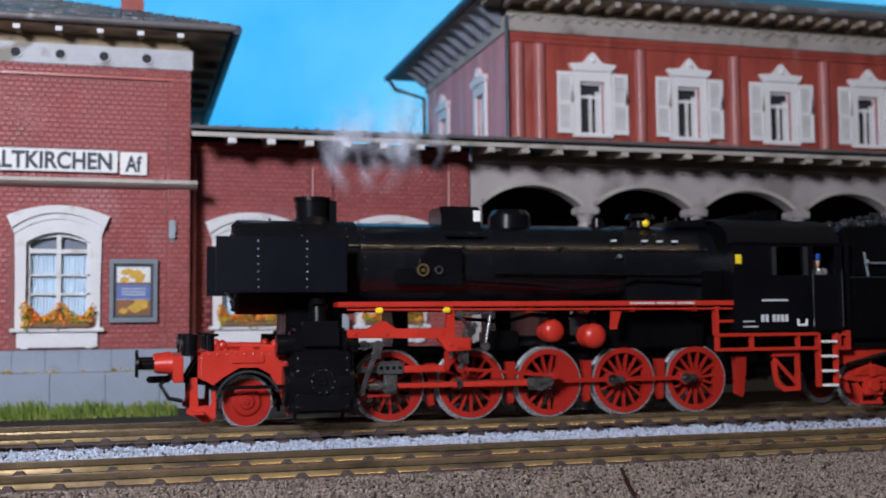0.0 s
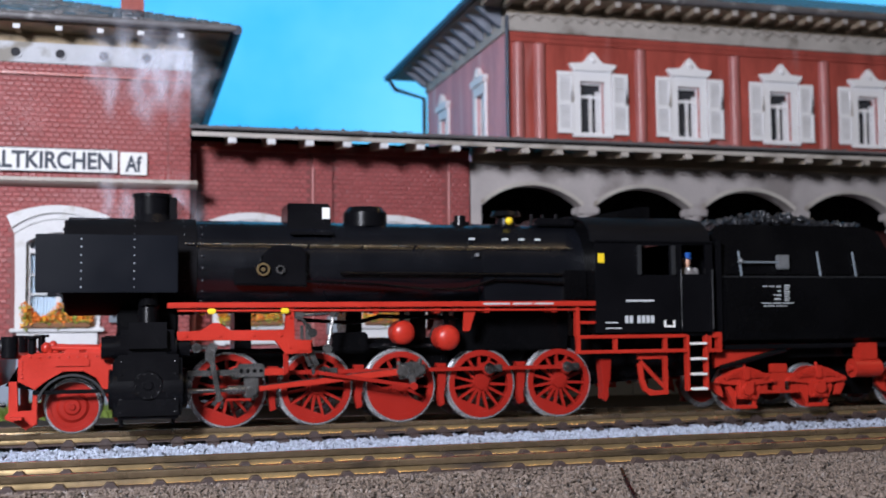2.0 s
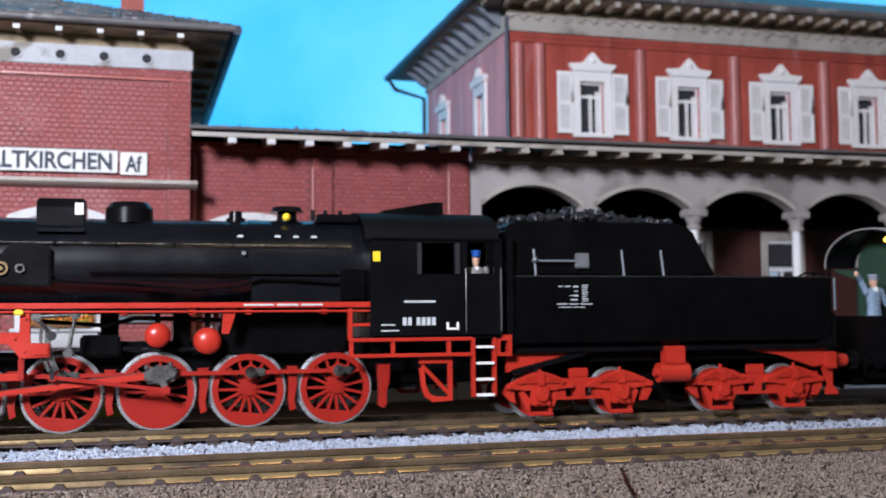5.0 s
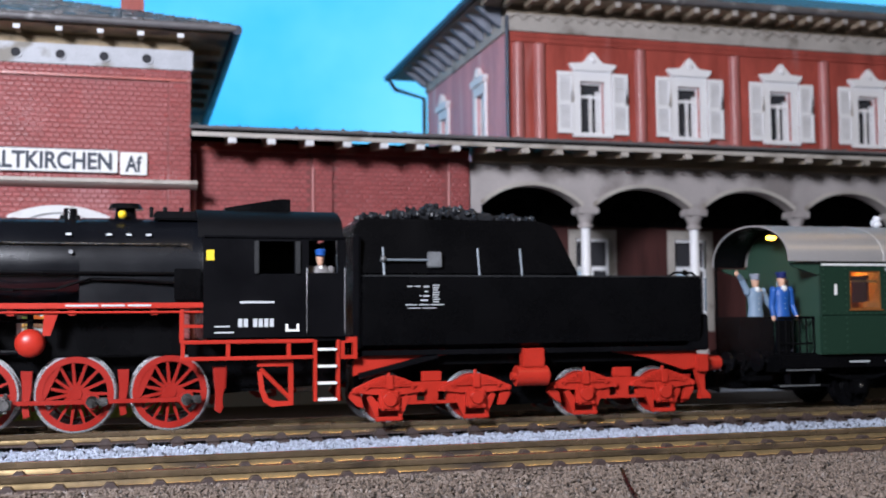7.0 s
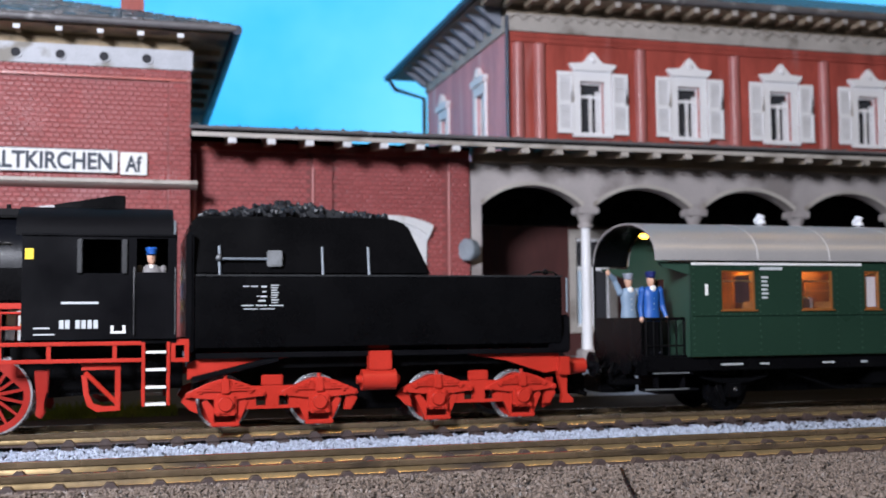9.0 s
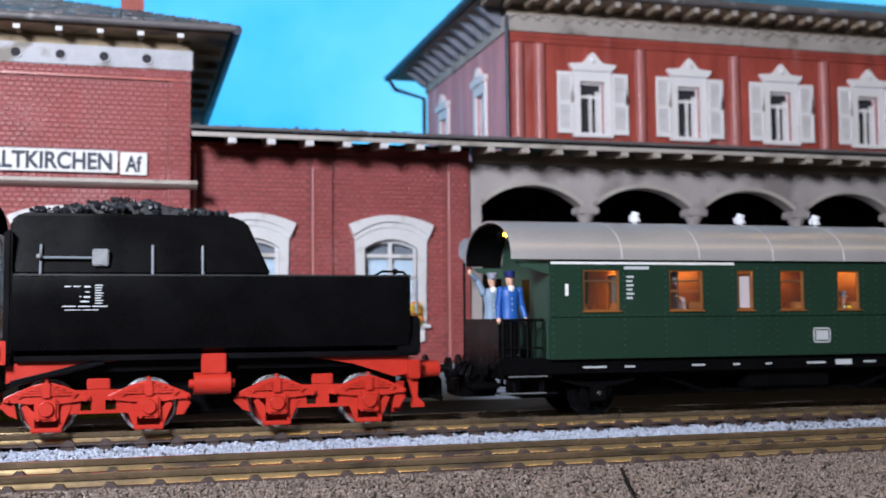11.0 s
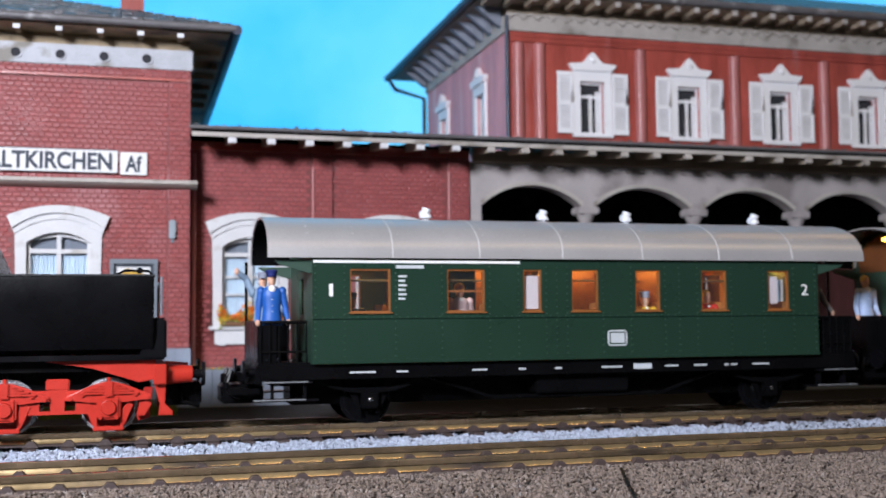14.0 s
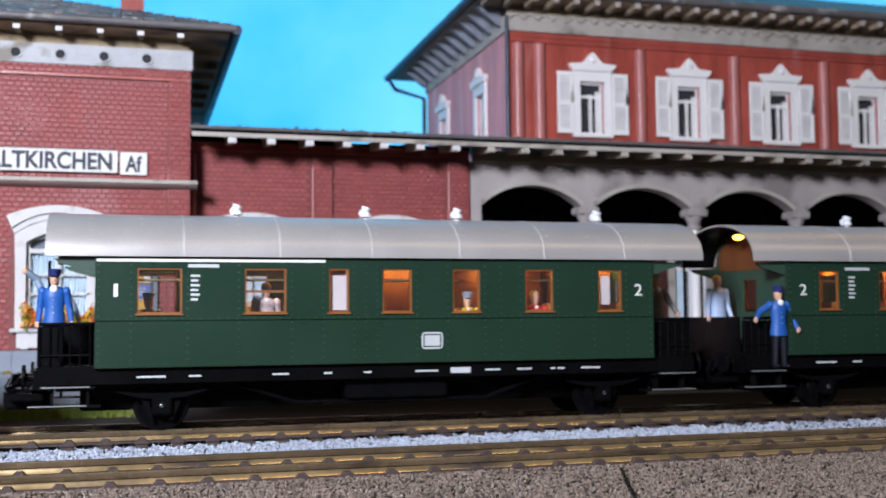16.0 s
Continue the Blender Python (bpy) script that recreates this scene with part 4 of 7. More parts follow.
def wheel(parent, x, r, spokes, crank=0.0, weight=0.0, disc=None, tyre=None):
    """A wheelset on an axle; its own origin is the axle's middle. Crank pin towards +x."""
    keep = ORG.copy()
    ORG.xyz = (0, 0, 0)
    w = part("wheelset", rod(B(), (0, -.8, 0), (0, .8, 0), .09, seg=10), BLACK_MATT, parent, "spoked red wheels on an axle" if spokes else "disc wheels on an axle")
    red = RED_DARK if spokes or r < .6 else RED
    for s in (-1, 1):
        bm = B()
        ya, yb = s * .8, s * .68
        if spokes:
            ring(bm, (0, 0), r * .79, r * .95, s * .822, yb, 56)
            part("wheel_rim", bm, red, w)
            part("hub", rod(B(), (0, s * .64, 0), (0, s * .84, 0), r * .2, r * .17, 20), red, w)
            for i in range(spokes):
                a = 2 * math.pi * i / spokes
                c, d = math.cos(a), math.sin(a)
                w0, w1 = .032, .022
                q = r * .79
                p = [(-d * w0 + c * .1, c * w0 + d * .1), (d * w0 + c * .1, -c * w0 + d * .1), (d * w1 + c * q, -c * w1 + d * q), (-d * w1 + c * q, c * w1 + d * q)]
                part("spoke", prism(B(), p, s * .79, s * .71), red, w)
            if crank:
                part("crank_boss", prism(B(), [(-.1, -.17), (crank + .05, -.13), (crank + .13, 0), (crank + .05, .13), (-.1, .17)], s * .825, s * .7, "y", .01), red, w)
            if weight:
                a0, a1 = math.pi - weight, math.pi + weight
                pts = [(r * .8 * math.cos(a0 + (a1 - a0) * i / 14), r * .8 * math.sin(a0 + (a1 - a0) * i / 14)) for i in range(15)]
                part("counterweight", prism(B(), pts, s * .81, s * .7), red, w)
        else:
            rod(bm, (0, ya, 0), (0, yb, 0), r * .9, seg=40)
            ring(bm, (0, 0), r * .8, r * .945, s * .822, s * .78, 48)
            rod(bm, (0, s * .795, 0), (0, s * .84, 0), r * .62, r * .5, 36)
            rod(bm, (0, s * .835, 0), (0, s * .87, 0), r * .34, r * .26, 24)
            rod(bm, (0, s * .865, 0), (0, s * .9, 0), r * .13, r * .1, 16)
            part("wheel_disc", bm, disc or red, w)
    bm = B()
    for s in (-1, 1):
        ring(bm, (0, 0), r * .9, r, s * .81, s * .68, 56)
        ring(bm, (0, 0), r * .84, r + .035, s * .68, s * .645, 56)
    part("tyre", bm, tyre or TYRE, w, "bright metal tyre" if not tyre else "dark metal tyre")
    if crank:
        part("crank_pin", rod(B(), (crank, -1.17, 0), (crank, -.8, 0), .065, seg=14), ROD, w)
    ORG.xyz = keep
    w.location = Vector((x - ORG.x, 0, r)) * S
    return w


def locomotive():
    base(0)
    t = thing("steam_locomotive", "black steam locomotive with red frame and red spoked wheels", "locomotive")
    moving = {}
    # boiler
    boiler = part("boiler", rod(B(), (-3.9, 0, 3.03), (1.7, 0, 3.03), .9, seg=64), BOILER, t, "gloss black boiler barrel")
    for x in (-3.0, -1.2, .5):
        part("boiler_band", rod(B(), (x - .04, 0, 3.03), (x + .04, 0, 3.03), .908, seg=64), BOILER, boiler)
    bm = B()
    rod(bm, (-6.18, 0, 3.03), (-3.88, 0, 3.03), .925, seg=48)
    rod(bm, (-6.24, 0, 3.03), (-6.17, 0, 3.03), .86, .9, seg=48)
    for i in range(14):
        a = 2 * math.pi * i / 14
        ball(bm, (-6.22, .84 * math.cos(a), 3.03 + .84 * math.sin(a)), .05, sub=1)
    part("smokebox", bm, BLACK_DULL, t, "matt black smokebox")
    bm = B()
    rod(bm, (-6.4, 0, 3.03), (-6.2, 0, 3.03), .5, .72, seg=36)
    rod(bm, (-6.5, 0, 3.03), (-6.38, 0, 3.03), .06, seg=12)
    part("smokebox_door", bm, BLACK_MATT, t)
    # rivet rows
    rv = B()
    for x in (-5.0, -4.1, -3.78):
        for k in range(13):
            a = radians(100 + 14 * k)
            ball(rv, (x, .93 * math.cos(a), 3.03 + .93 * math.sin(a)), .018, sub=1)
    part("rivets", rv, DEFLECTOR, t, kind="stuff")
    # firebox
    prof = [(-.92, 3.0), (-.98, 2.3), (.98, 2.3), (.92, 3.0)] + [(.92 * math.cos(a), 3.03 + .92 * math.sin(a)) for a in [math.pi * i / 24 for i in range(1, 24)]]
    part("firebox", prism(B(), prof, 1.7, 3.86, "x", .02), BOILER, t)
    part("ashpan", prism(B(), [(1.3, 2.3), (3.55, 2.3), (3.5, 1.35), (1.1, 1.35), (1.0, 1.6)], -.85, .85, "y", .03), BLACK_MATT, t)
    part("saddle", box(B(), -5.3, -4.2, -.7, .7, 1.3, 2.2, .05), BLACK_MATT, t)
    # chimney, domes
    bm = B()
    rod(bm, (-4.68, 0, 3.85), (-4.68, 0, 4.02), .42, .34, 28)
    rod(bm, (-4.68, 0, 4.0), (-4.68, 0, 4.36), .33, .35, 28)
    bm2 = B()
    ring(bm2, (0, 0), .27, .375, -.03, .04, 32)
    bmesh.ops.rotate(bm2, cent=(0, 0, 0), matrix=Matrix.Rotation(radians(90), 3, "X"), verts=bm2.verts[:])
    bmesh.ops.translate(bm2, vec=(-4.68, 0, 4.38), verts=bm2.verts[:])
    part("chimney", bm, BLACK, t)
    part("chimney_rim", bm2, BLACK, t)
    part("chimney_bracket", box(B(), -4.36, -4.22, -.2, .2, 3.9, 4.36, .02), BLACK, t)
    bm = prism(B(), [(-.52, 3.75), (.52, 3.75), (.52, 4.1), (.4, 4.27), (-.4, 4.27), (-.52, 4.1)], -2.15, -1.3, "x", .03)
    fb = part("feed_dome", bm, BLACK, t)
    part("dome_step", box(B(), -2.12, -1.3, -.82, -.5, 3.62, 3.68, .01), BLACK, fb)
    part("white_plate", box(B(), -1.48, -1.33, -.545, -.525, 3.96, 4.18), WHITE, fb, "white plate")
    bm = B()
    rod(bm, (-.52, 0, 3.85), (-.52, 0, 4.13), .45, .44, 36)
    rod(bm, (-.52, 0, 4.13), (-.52, 0, 4.25), .44, .34, 36)
    part("steam_dome", bm, BLACK, t, "polished black dome")
    bm = B()
    rod(bm, (1.48, 0, 3.9), (1.48, 0, 4.12), .14, .12)
    box(bm, 1.3, 1.66, -.1, .1, 3.9, 3.99, .01)
    part("safety_valve", bm, BLACK, t)
    bm = B()
    rod(bm, (2.48, 0, 3.9), (2.48, 0, 4.12), .22, .18, 18)
    rod(bm, (2.48, 0, 4.12), (2.48, 0, 4.22), .33, .28, 18)
    part("turret", bm, BLACK, t)
    part("yellow_valve", ball(B(), (2.42, -.42, 3.99), .085, sub=2), YELLOW, t, "yellow valve cap")
    bm = B()
    box(bm, 3.0, 3.85, -.5, .5, 3.9, 4.06, .03)
    for x in (2.95, 3.2, 3.5):
        rod(bm, (x, -.3, 3.95), (x, -.3, 4.15), .04)
    part("manifold", bm, BLACK, t)
    # boiler handrail and pipes
    part("handrail", rod(B(), (-4.1, -.9, 3.42), (3.6, -.9, 3.4), .018, seg=8), ROD, t, "thin steel handrail")
    for i in range(8):
        part("handrail_post", rod(B(), (-3.9 + 1.05 * i, -.8, 3.41), (-3.9 + 1.05 * i, -.92, 3.41), .03, seg=8), BLACK, t)
    part("pipe", tube(B(), [(-2.6, -.97, 2.85), (-1.8, -1.0, 2.72), (-.5, -1.0, 2.66), (.6, -1.0, 2.56), (1.3, -1.02, 2.58), (1.9, -1.04, 2.76), (2.6, -1.06, 2.74), (3.4, -1.06, 2.68)], .028, 8), BLACK_MATT, t)
    part("pipe", rod(B(), (-1.2, -.98, 2.88), (3.6, -1.0, 2.86), .03, seg=8), BLACK_MATT, t)
    part("side_tank", prism(B(), [(-3.2, 2.65), (-1.85, 2.62), (-1.85, 3.3), (-1.95, 3.38), (-2.5, 3.4), (-2.7, 3.2), (-2.75, 2.95), (-3.2, 2.95)], -1.04, -.7, "y", .03), BLACK, t)
    bm = B()
    ring(bm, (-2.68, 2.94), .085, .125, -1.1, -1.04, 24)
    rod(bm, (-2.68, -1.09, 2.94), (-2.68, -1.04, 2.94), .04, seg=12)
    part("brass_valve", bm, BRONZE, t, "round brass valve ring")
    bm = B()
    ring(bm, (-2.36, 2.94), .05, .085, -1.1, -1.04, 20)
    part("iron_valve", bm, ROD, t)
    part("white_plug", rod(B(), (1.55, -.98, 3.25), (1.55, -.9, 3.25), .04, seg=12), TIN, t)
    for x in (1.5, 2.2, 2.55, 2.9):
        part("washout_plug", box(B(), x - .05, x + .05, -.83, -.72, 3.56, 3.6), PALE, t)
    part("panel", box(B(), 3.35, 3.84, -1.1, -.9, 2.36, 2.95, .02), BLACK_MATT, t)
    # smoke deflectors
    for s in (-1, 1):
        d = part("smoke_deflector", box(B(), -6.66, -4.24, s * 1.4 - .025, s * 1.4 + .025, 2.5, 3.53, .012), DEFLECTOR, t, "flat dark smoke deflector plate")
        bm = B()
        for x in (-5.9, -5.0):
            for z in np.linspace(2.6, 3.45, 7):
                ball(bm, (x, s * 1.43, z), .016, sub=1)
        part("rivet_row", bm, PALE, d, kind="stuff")
        for x in (-6.0, -4.8):
            part("stay", rod(B(), (x, s * .85, 3.1), (x, s * 1.4, 3.0), .03, seg=8), BLACK, d)
    # running boards
    for s in (-1, 1):
        a, b = sorted((s * .85, s * 1.48))
        rb = part("running_board", box(B(), -4.42, 3.86, a, b, 2.22, 2.32, .01), RED, t, "red running board")
        part("edge_pipe", rod(B(), (-4.25, s * 1.42, 2.17), (3.9, s * 1.42, 2.15), .022, seg=8), RED, rb)
        for x in (-3.65, -2.33):
            part("yellow_cap", box(B(), x - .075, x + .075, s * 1.5 - .02, s * 1.5 + .02, 2.11, 2.21, .02), YELLOW, rb, "yellow lubricator cap")
        for x in (-.6, .6, 1.6, 3.0):
            part("bracket", box(B(), x - .06, x + .06, s * 1.2 - .2, s * 1.2 + .2, 2.1, 2.22, .01), RED, rb)
        part("stay", prism(B(), [(1.15, 2.22), (1.4, 2.22), (1.25, 1.75), (1.12, 1.75)], s * 1.35 - .03, s * 1.35 + .03), RED, rb)
    for i, (a, b) in enumerate(((1.5, 2.05), (2.1, 2.5), (2.55, 2.95))):
        part("print_bar", box(B(), a, b, -1.492, -1.484, 2.255, 2.29), PALE, t)
    # frames; plates black in place of red, for the shade behind the spokes
    for s in (-1, 1):
        a, b = sorted((s * .52, s * .6))
        part("frame_plate", prism(B(), [(-7.2, .85), (-6.9, 1.35), (-5.2, 1.35), (-4.6, 1.15), (-3.6, 1.1), (6.3, 1.1), (6.3, .75), (3.9, .6), (-4.8, .6), (-5.4, .75), (-6.6, .75)], a, b), BLACK_MATT, t, "main frame plate, black for shade")
    part("frame_core", box(B(), -4.9, 3.9, -.5, .5, .5, 1.0), BLACK_MATT, t)
    # black blocks added to fill the dark space above the wheels
    part("frame_top", prism(B(), [(-4.2, 1.0), (3.9, 1.0), (3.9, 1.62), (-.9, 1.62), (-1.2, 1.45), (-4.2, 1.4)], -.42, .42, "y", .02), BLACK_MATT, t)
    for x in (-3.0, -.85, .45, 1.35):
        part("cross_stay", box(B(), x - .16, x + .16, -.5, .5, 1.4, 2.22, .02), BLACK_MATT, t)
    part("cross_pipe", tube(B(), [(-4.1, -.7, 1.35), (-3.2, -.72, 1.42), (-2.0, -.72, 1.4), (-1.0, -.72, 1.5), (1.0, -.72, 1.45)], .05, 10), BLACK, t)
    part("cross_pipe", tube(B(), [(-2.0, -.8, 2.0), (-.9, -.82, 1.92), (-.4, -.82, 2.05), (1.2, -.8, 2.0)], .045, 10), BLACK, t)
    for i in range(4):
        x = DRIVERS[i] + .825
        for s in (-1, 1):
            a, b = sorted((s * .68, s * .86))
            part("brake_hanger", prism(B(), [(x - .1, 1.12), (x + .1, 1.12), (x + .09, .75), (x + .03, .5), (x + .07, .32), (x - .04, .28), (x - .08, .5), (x - .06, .8)], a, b, "y", .01), RED_DARK, t)
    # air reservoirs
    for x, z, r in ((0, 1.73, .23), (.89, 1.62, .25)):
        bm = rod(B(), (x, -1.1, z), (x, -.75, z), r, seg=28)
        ball(bm, (x, -1.1, z), r * .995, 1, .6, 1, 3)
        ball(bm, (x, -.75, z), r * .995, 1, .45, 1, 3)
        part("air_reservoir", bm, RED, t, "red air reservoir")
        part("reservoir_strap", box(B(), x - .05, x + .05, -1.0, -.9, z + r * .9, 2.22), BLACK, t)
    part("pump", box(B(), -1.35, -.65, -.9, -.4, 1.35, 1.75, .04), BLACK_MATT, t)
    # valve gear bracket
    part("gear_bracket", prism(B(), [(-4.25, 1.64), (-4.25, 1.8), (-3.85, 1.8), (-3.62, 1.95), (-3.5, 1.95), (-3.3, 1.8), (-2.31, 1.8), (-2.31, 2.22), (-2.15, 2.22), (-2.15, 1.62), (-1.82, 1.62), (-1.82, 1.38), (-2.3, 1.36), (-2.5, 1.63)], -1.42, -1.3, "y", .012), RED, t, "red valve gear bracket")
    part("gear_stalk", box(B(), -2.34, -2.24, -1.36, -1.3, 1.0, 1.37, .01), RED_DARK, t)
    part("gear_plate", box(B(), -2.12, -1.84, -1.445, -1.42, 1.42, 1.58, .01), RED, t)
    for p in ((-4.1, 1.72), (-3.5, 1.72), (-2.9, 1.72), (-2.4, 1.72), (-2.23, 2.05), (-2.23, 1.5)):
        part("gear_bolt", rod(B(), (p[0], -1.45, p[1]), (p[0], -1.42, p[1]), .03, seg=8), RED, t)
    # cylinders
    for s in (-1, 1):
        bm = rod(B(), (-5.35, s * 1.15, .78), (-4.15, s * 1.15, .78), .5, seg=32)
        rod(bm, (-5.42, s * 1.15, .78), (-4.06, s * 1.15, .78), .36, seg=28)
        box(bm, -5.32, -4.16, min(s * .6, s * 1.62), max(s * .6, s * 1.62), .27, 1.4, .06)
        cyl = part("cylinder", bm, BLACK, t, "black steam cylinder block")
        bm = rod(B(), (-4.74, s * 1.6, .86), (-4.74, s * 1.66, .86), .27, .24, 28)
        rod(bm, (-4.74, s * 1.65, .86), (-4.74, s * 1.69, .86), .09, .07, 16)
        for k in range(10):
            q = 2 * math.pi * k / 10
            ball(bm, (-4.74 + .21 * math.cos(q), s * 1.665, .86 + .21 * math.sin(q)), .022, sub=1)
        for x in (-5.2, -4.28):
            for z in (.4, .62, .84, 1.06, 1.28):
                ball(bm, (x, s * 1.62, z), .026, sub=1)
        part("cylinder_cover", bm, BLACK, cyl)
        bm = rod(B(), (-5.55, s * 1.2, 1.52), (-4.02, s * 1.2, 1.52), .2, seg=24)
        rod(bm, (-5.3, s * 1.2, 1.52), (-4.25, s * 1.2, 1.52), .27, seg=24)
        box(bm, -5.22, -4.3, min(s * .7, s * 1.6), max(s * .7, s * 1.6), 1.38, 1.97, .13)
        part("valve_chest", bm, BLACK, cyl)
        bm = rod(B(), (-4.74, s * .9, 2.6), (-4.74, s * 1.1, 2.2), .19, seg=16)
        rod(bm, (-4.74, s * 1.1, 2.22), (-4.74, s * 1.15, 1.9), .19, seg=16)
        part("steam_pipe", bm, BLACK_MATT, cyl)
        bm = B()
        for x in (-5.2, -4.3):
            rod(bm, (x, s * 1.2, .3), (x, s * 1.2, .12), .04)
        part("drain_cock", bm, BLACK, cyl)
    part("slide_bar", box(B(), -3.1, -2.2, -1.2, -1.08, .97, 1.1, .01), RED, t, "red slide bar")
    part("slide_bar", box(B(), -4.1, -3.1, -1.2, -1.08, .98, 1.09, .01), ROD, t, "steel slide bar")
    # front end
    for s in (-1, 1):
        a, b = sorted((s * .92, s * 1.05))
        pts = [(-6.95, 1.34), (-6.78, 1.44), (-5.35, 1.44), (-5.28, 1.05), (-5.15, .35), (-5.3, .2), (-5.5, .75), (-5.62, 1.0), (-5.85, 1.13), (-6.2, 1.13), (-6.48, .97), (-6.66, .8), (-6.95, .95)]
        ff = part("front_frame", prism(B(), pts, a, b, "y", .015), RED, t, "red riveted front frame")
        part("front_strut", prism(B(), [(-7.1, .95), (-6.95, .95), (-6.95, .42), (-6.7, .42), (-6.7, .75), (-6.62, .75), (-6.62, .2), (-6.8, .1), (-7.0, .25), (-7.15, .3), (-7.15, .36), (-7.08, .42)], a, b, "y", .012), RED, ff)
        rv = B()
        for k in range(9):
            ball(rv, (-6.75 + .16 * k, s * 1.055, 1.37), .022, sub=1)
        for k in range(5):
            ball(rv, (-5.36, s * 1.055, .6 + .15 * k), .022, sub=1)
            ball(rv, (-6.88, s * 1.055, 1.02 + .07 * k), .022, sub=1)
        part("frame_rivets", rv, RED, ff, kind="stuff")
        part("cover_plate", box(B(), -6.35, -5.75, s * 1.06 - .02, s * 1.06 + .02, 1.2, 1.34, .01), RED, ff)
        bm = B()
        ring(bm, (-6.04, .46), .57, .61, min(s * .75, s * 1.14), max(s * .75, s * 1.14), 36, radians(20), radians(165))
        part("wheel_guard", bm, PUMP, t, "black guard over the leading wheel")
        bm = rod(B(), (-7.72, s * .88, 1.2), (-7.38, s * .88, 1.2), .15, .2, 20)
        bf = part("buffer", bm, RED, t, "red buffer sleeve")
        bm = rod(B(), (-8.0, s * .88, 1.2), (-7.7, s * .88, 1.2), .09, seg=14)
        rod(bm, (-8.06, s * .88, 1.2), (-8.0, s * .88, 1.2), .22, .24, 24)
        part("buffer_head", bm, BLACK, bf)
        lan = part("lantern", rod(B(), (-7.1, s * .95, 1.36), (-7.1, s * .95, 1.74), .15, seg=18), BLACK, t, "black lantern")
        part("lantern_lens", rod(B(), (-7.27, s * .95, 1.56), (-7.22, s * .95, 1.56), .12, seg=18), PUMP, lan)
        part("post", rod(B(), (-6.72, s * .98, 1.4), (-6.72, s * .98, 1.72), .07), BLACK, t)
        part("post_cap", rod(B(), (-6.72, s * .98, 1.7), (-6.72, s * .98, 1.75), .14), BLACK, t)
        part("step", box(B(), -7.05, -6.85, s * 1.2 - .15, s * 1.2 + .15, .3, .34), RED, t)
        bm = rod(B(), (-6.5, s * .85, 1.53), (-5.5, s * .85, 1.5), .045, seg=12)
        for x in (-6.5, -5.52):
            ball(bm, (x, s * .85, 1.53), .09, 1, 1, 1.2, 2)
            rod(bm, (x + .05, s * .85, 1.4), (x + .05, s * .85, 1.55), .06, seg=12)
        box(bm, -6.2, -5.9, min(s * .7, s * .92), max(s * .7, s * .92), 1.4, 1.5, .03)
        box(bm, -5.85, -5.4, min(s * .6, s * .95), max(s * .6, s * .95), 1.4, 1.5, .04)
        part("front_box", bm, RED, t)
    part("buffer_beam", box(B(), -7.4, -7.22, -1.35, 1.35, .88, 1.36, .015), RED, t, "red buffer beam")
    part("front_deck", box(B(), -7.2, -5.3, -.9, .9, 1.34, 1.41), RED, t)
    part("equaliser", box(B(), -6.7, -5.2, -1.1, -1.06, .72, .79, .01), BLACK, t)
    bm = tube(B(), [(-7.4, -.35, 1.0), (-7.6, -.4, .8), (-7.45, -.45, .55), (-7.2, -.5, .5)], .04, 8)
    part("brake_hose", bm, BLACK, t)
    part("coupling", box(B(), -7.85, -7.4, -.09, .09, .82, .95, .03), BLACK, t)
    # cab
    door = (5.76, 6.3, 2.86, 3.46)
    for s in (-1, 1):
        a, b = sorted((s * 1.44, s * 1.5))
        side = part("cab_side", holed_wall(B(), 3.85, 6.46, 1.68, 3.5, a, b, [(4.86, 5.49, 2.84, 3.44), door] if s < 0 else []), BLACK, t, "black cab side sheet")
        for x in (5.72, 6.43):
            part("handrail", rod(B(), (x, s * 1.53, 1.75), (x, s * 1.53, 2.95), .016, seg=8), CHROME, side, "bright handrail")
        part("door_seam", box(B(), 5.69, 5.71, s * 1.505 - .006, s * 1.505 + .006, 1.7, 2.86), BLACK_MATT, side)
        part("window_shade", box(B(), 4.76, 4.84, s * 1.53 - .03, s * 1.53 + .03, 2.84, 3.44, .01), PUMP, side)
        part("window_shade", box(B(), 5.51, 5.6, s * 1.53 - .03, s * 1.53 + .03, 2.84, 3.44, .01), PUMP, side)
        part("yellow_plate", box(B(), 3.9, 4.04, s * 1.506 - .006, s * 1.506 + .006, 3.08, 3.27), YELLOW, side, "yellow plate")
        part("rain_strip", box(B(), 3.85, 6.46, s * 1.52 - .025, s * 1.52 + .025, 3.5, 3.535), BLACK, side)
        y = s * 1.503
        for nm, x0, x1, z0, z1, m in (("lettering_bar", 4.5, 5.12, 2.3, 2.34, PALE), *[("number_bar", 4.47 + d, 4.545 + d, 1.87, 2.02, PALE) for d in (0, .1, .27, .37, .47, .57)], ("lettering_bar", 4.05, 4.32, 1.87, 1.895, PALE), ("lettering_bar", 4.05, 4.4, 1.76, 1.785, PALE), ("lettering_bar", 5.33, 5.58, 1.78, 1.82, WHITE), ("lettering_bar", 5.33, 5.38, 1.82, 1.92, WHITE), ("lettering_bar", 5.53, 5.58, 1.82, 1.92, WHITE)):
            part(nm, box(B(), x0, x1, y - .003, y + .003, z0, z1), m, side)
    prof = [(1.52 * math.cos(a), 3.5 + .62 * math.sin(a) ** .8) for a in [math.pi * i / 24 for i in range(25)]]
    inn = [(p[0] * .96, 3.5 + (p[1] - 3.5) * .93) for p in prof]
    bm = B()
    vs = [[bm.verts.new((x, q[0], q[1])) for x, q in ((3.75, i), (3.75, o), (6.4, o), (6.4, i))] for i, o in zip(inn, prof)]
    for a, b in zip(vs, vs[1:]):
        for k in range(4):
            bm.faces.new((a[k], a[(k + 1) % 4], b[(k + 1) % 4], b[k]))
    part("cab_roof", bm, BLACK_DULL, t, "matt black curved cab roof")
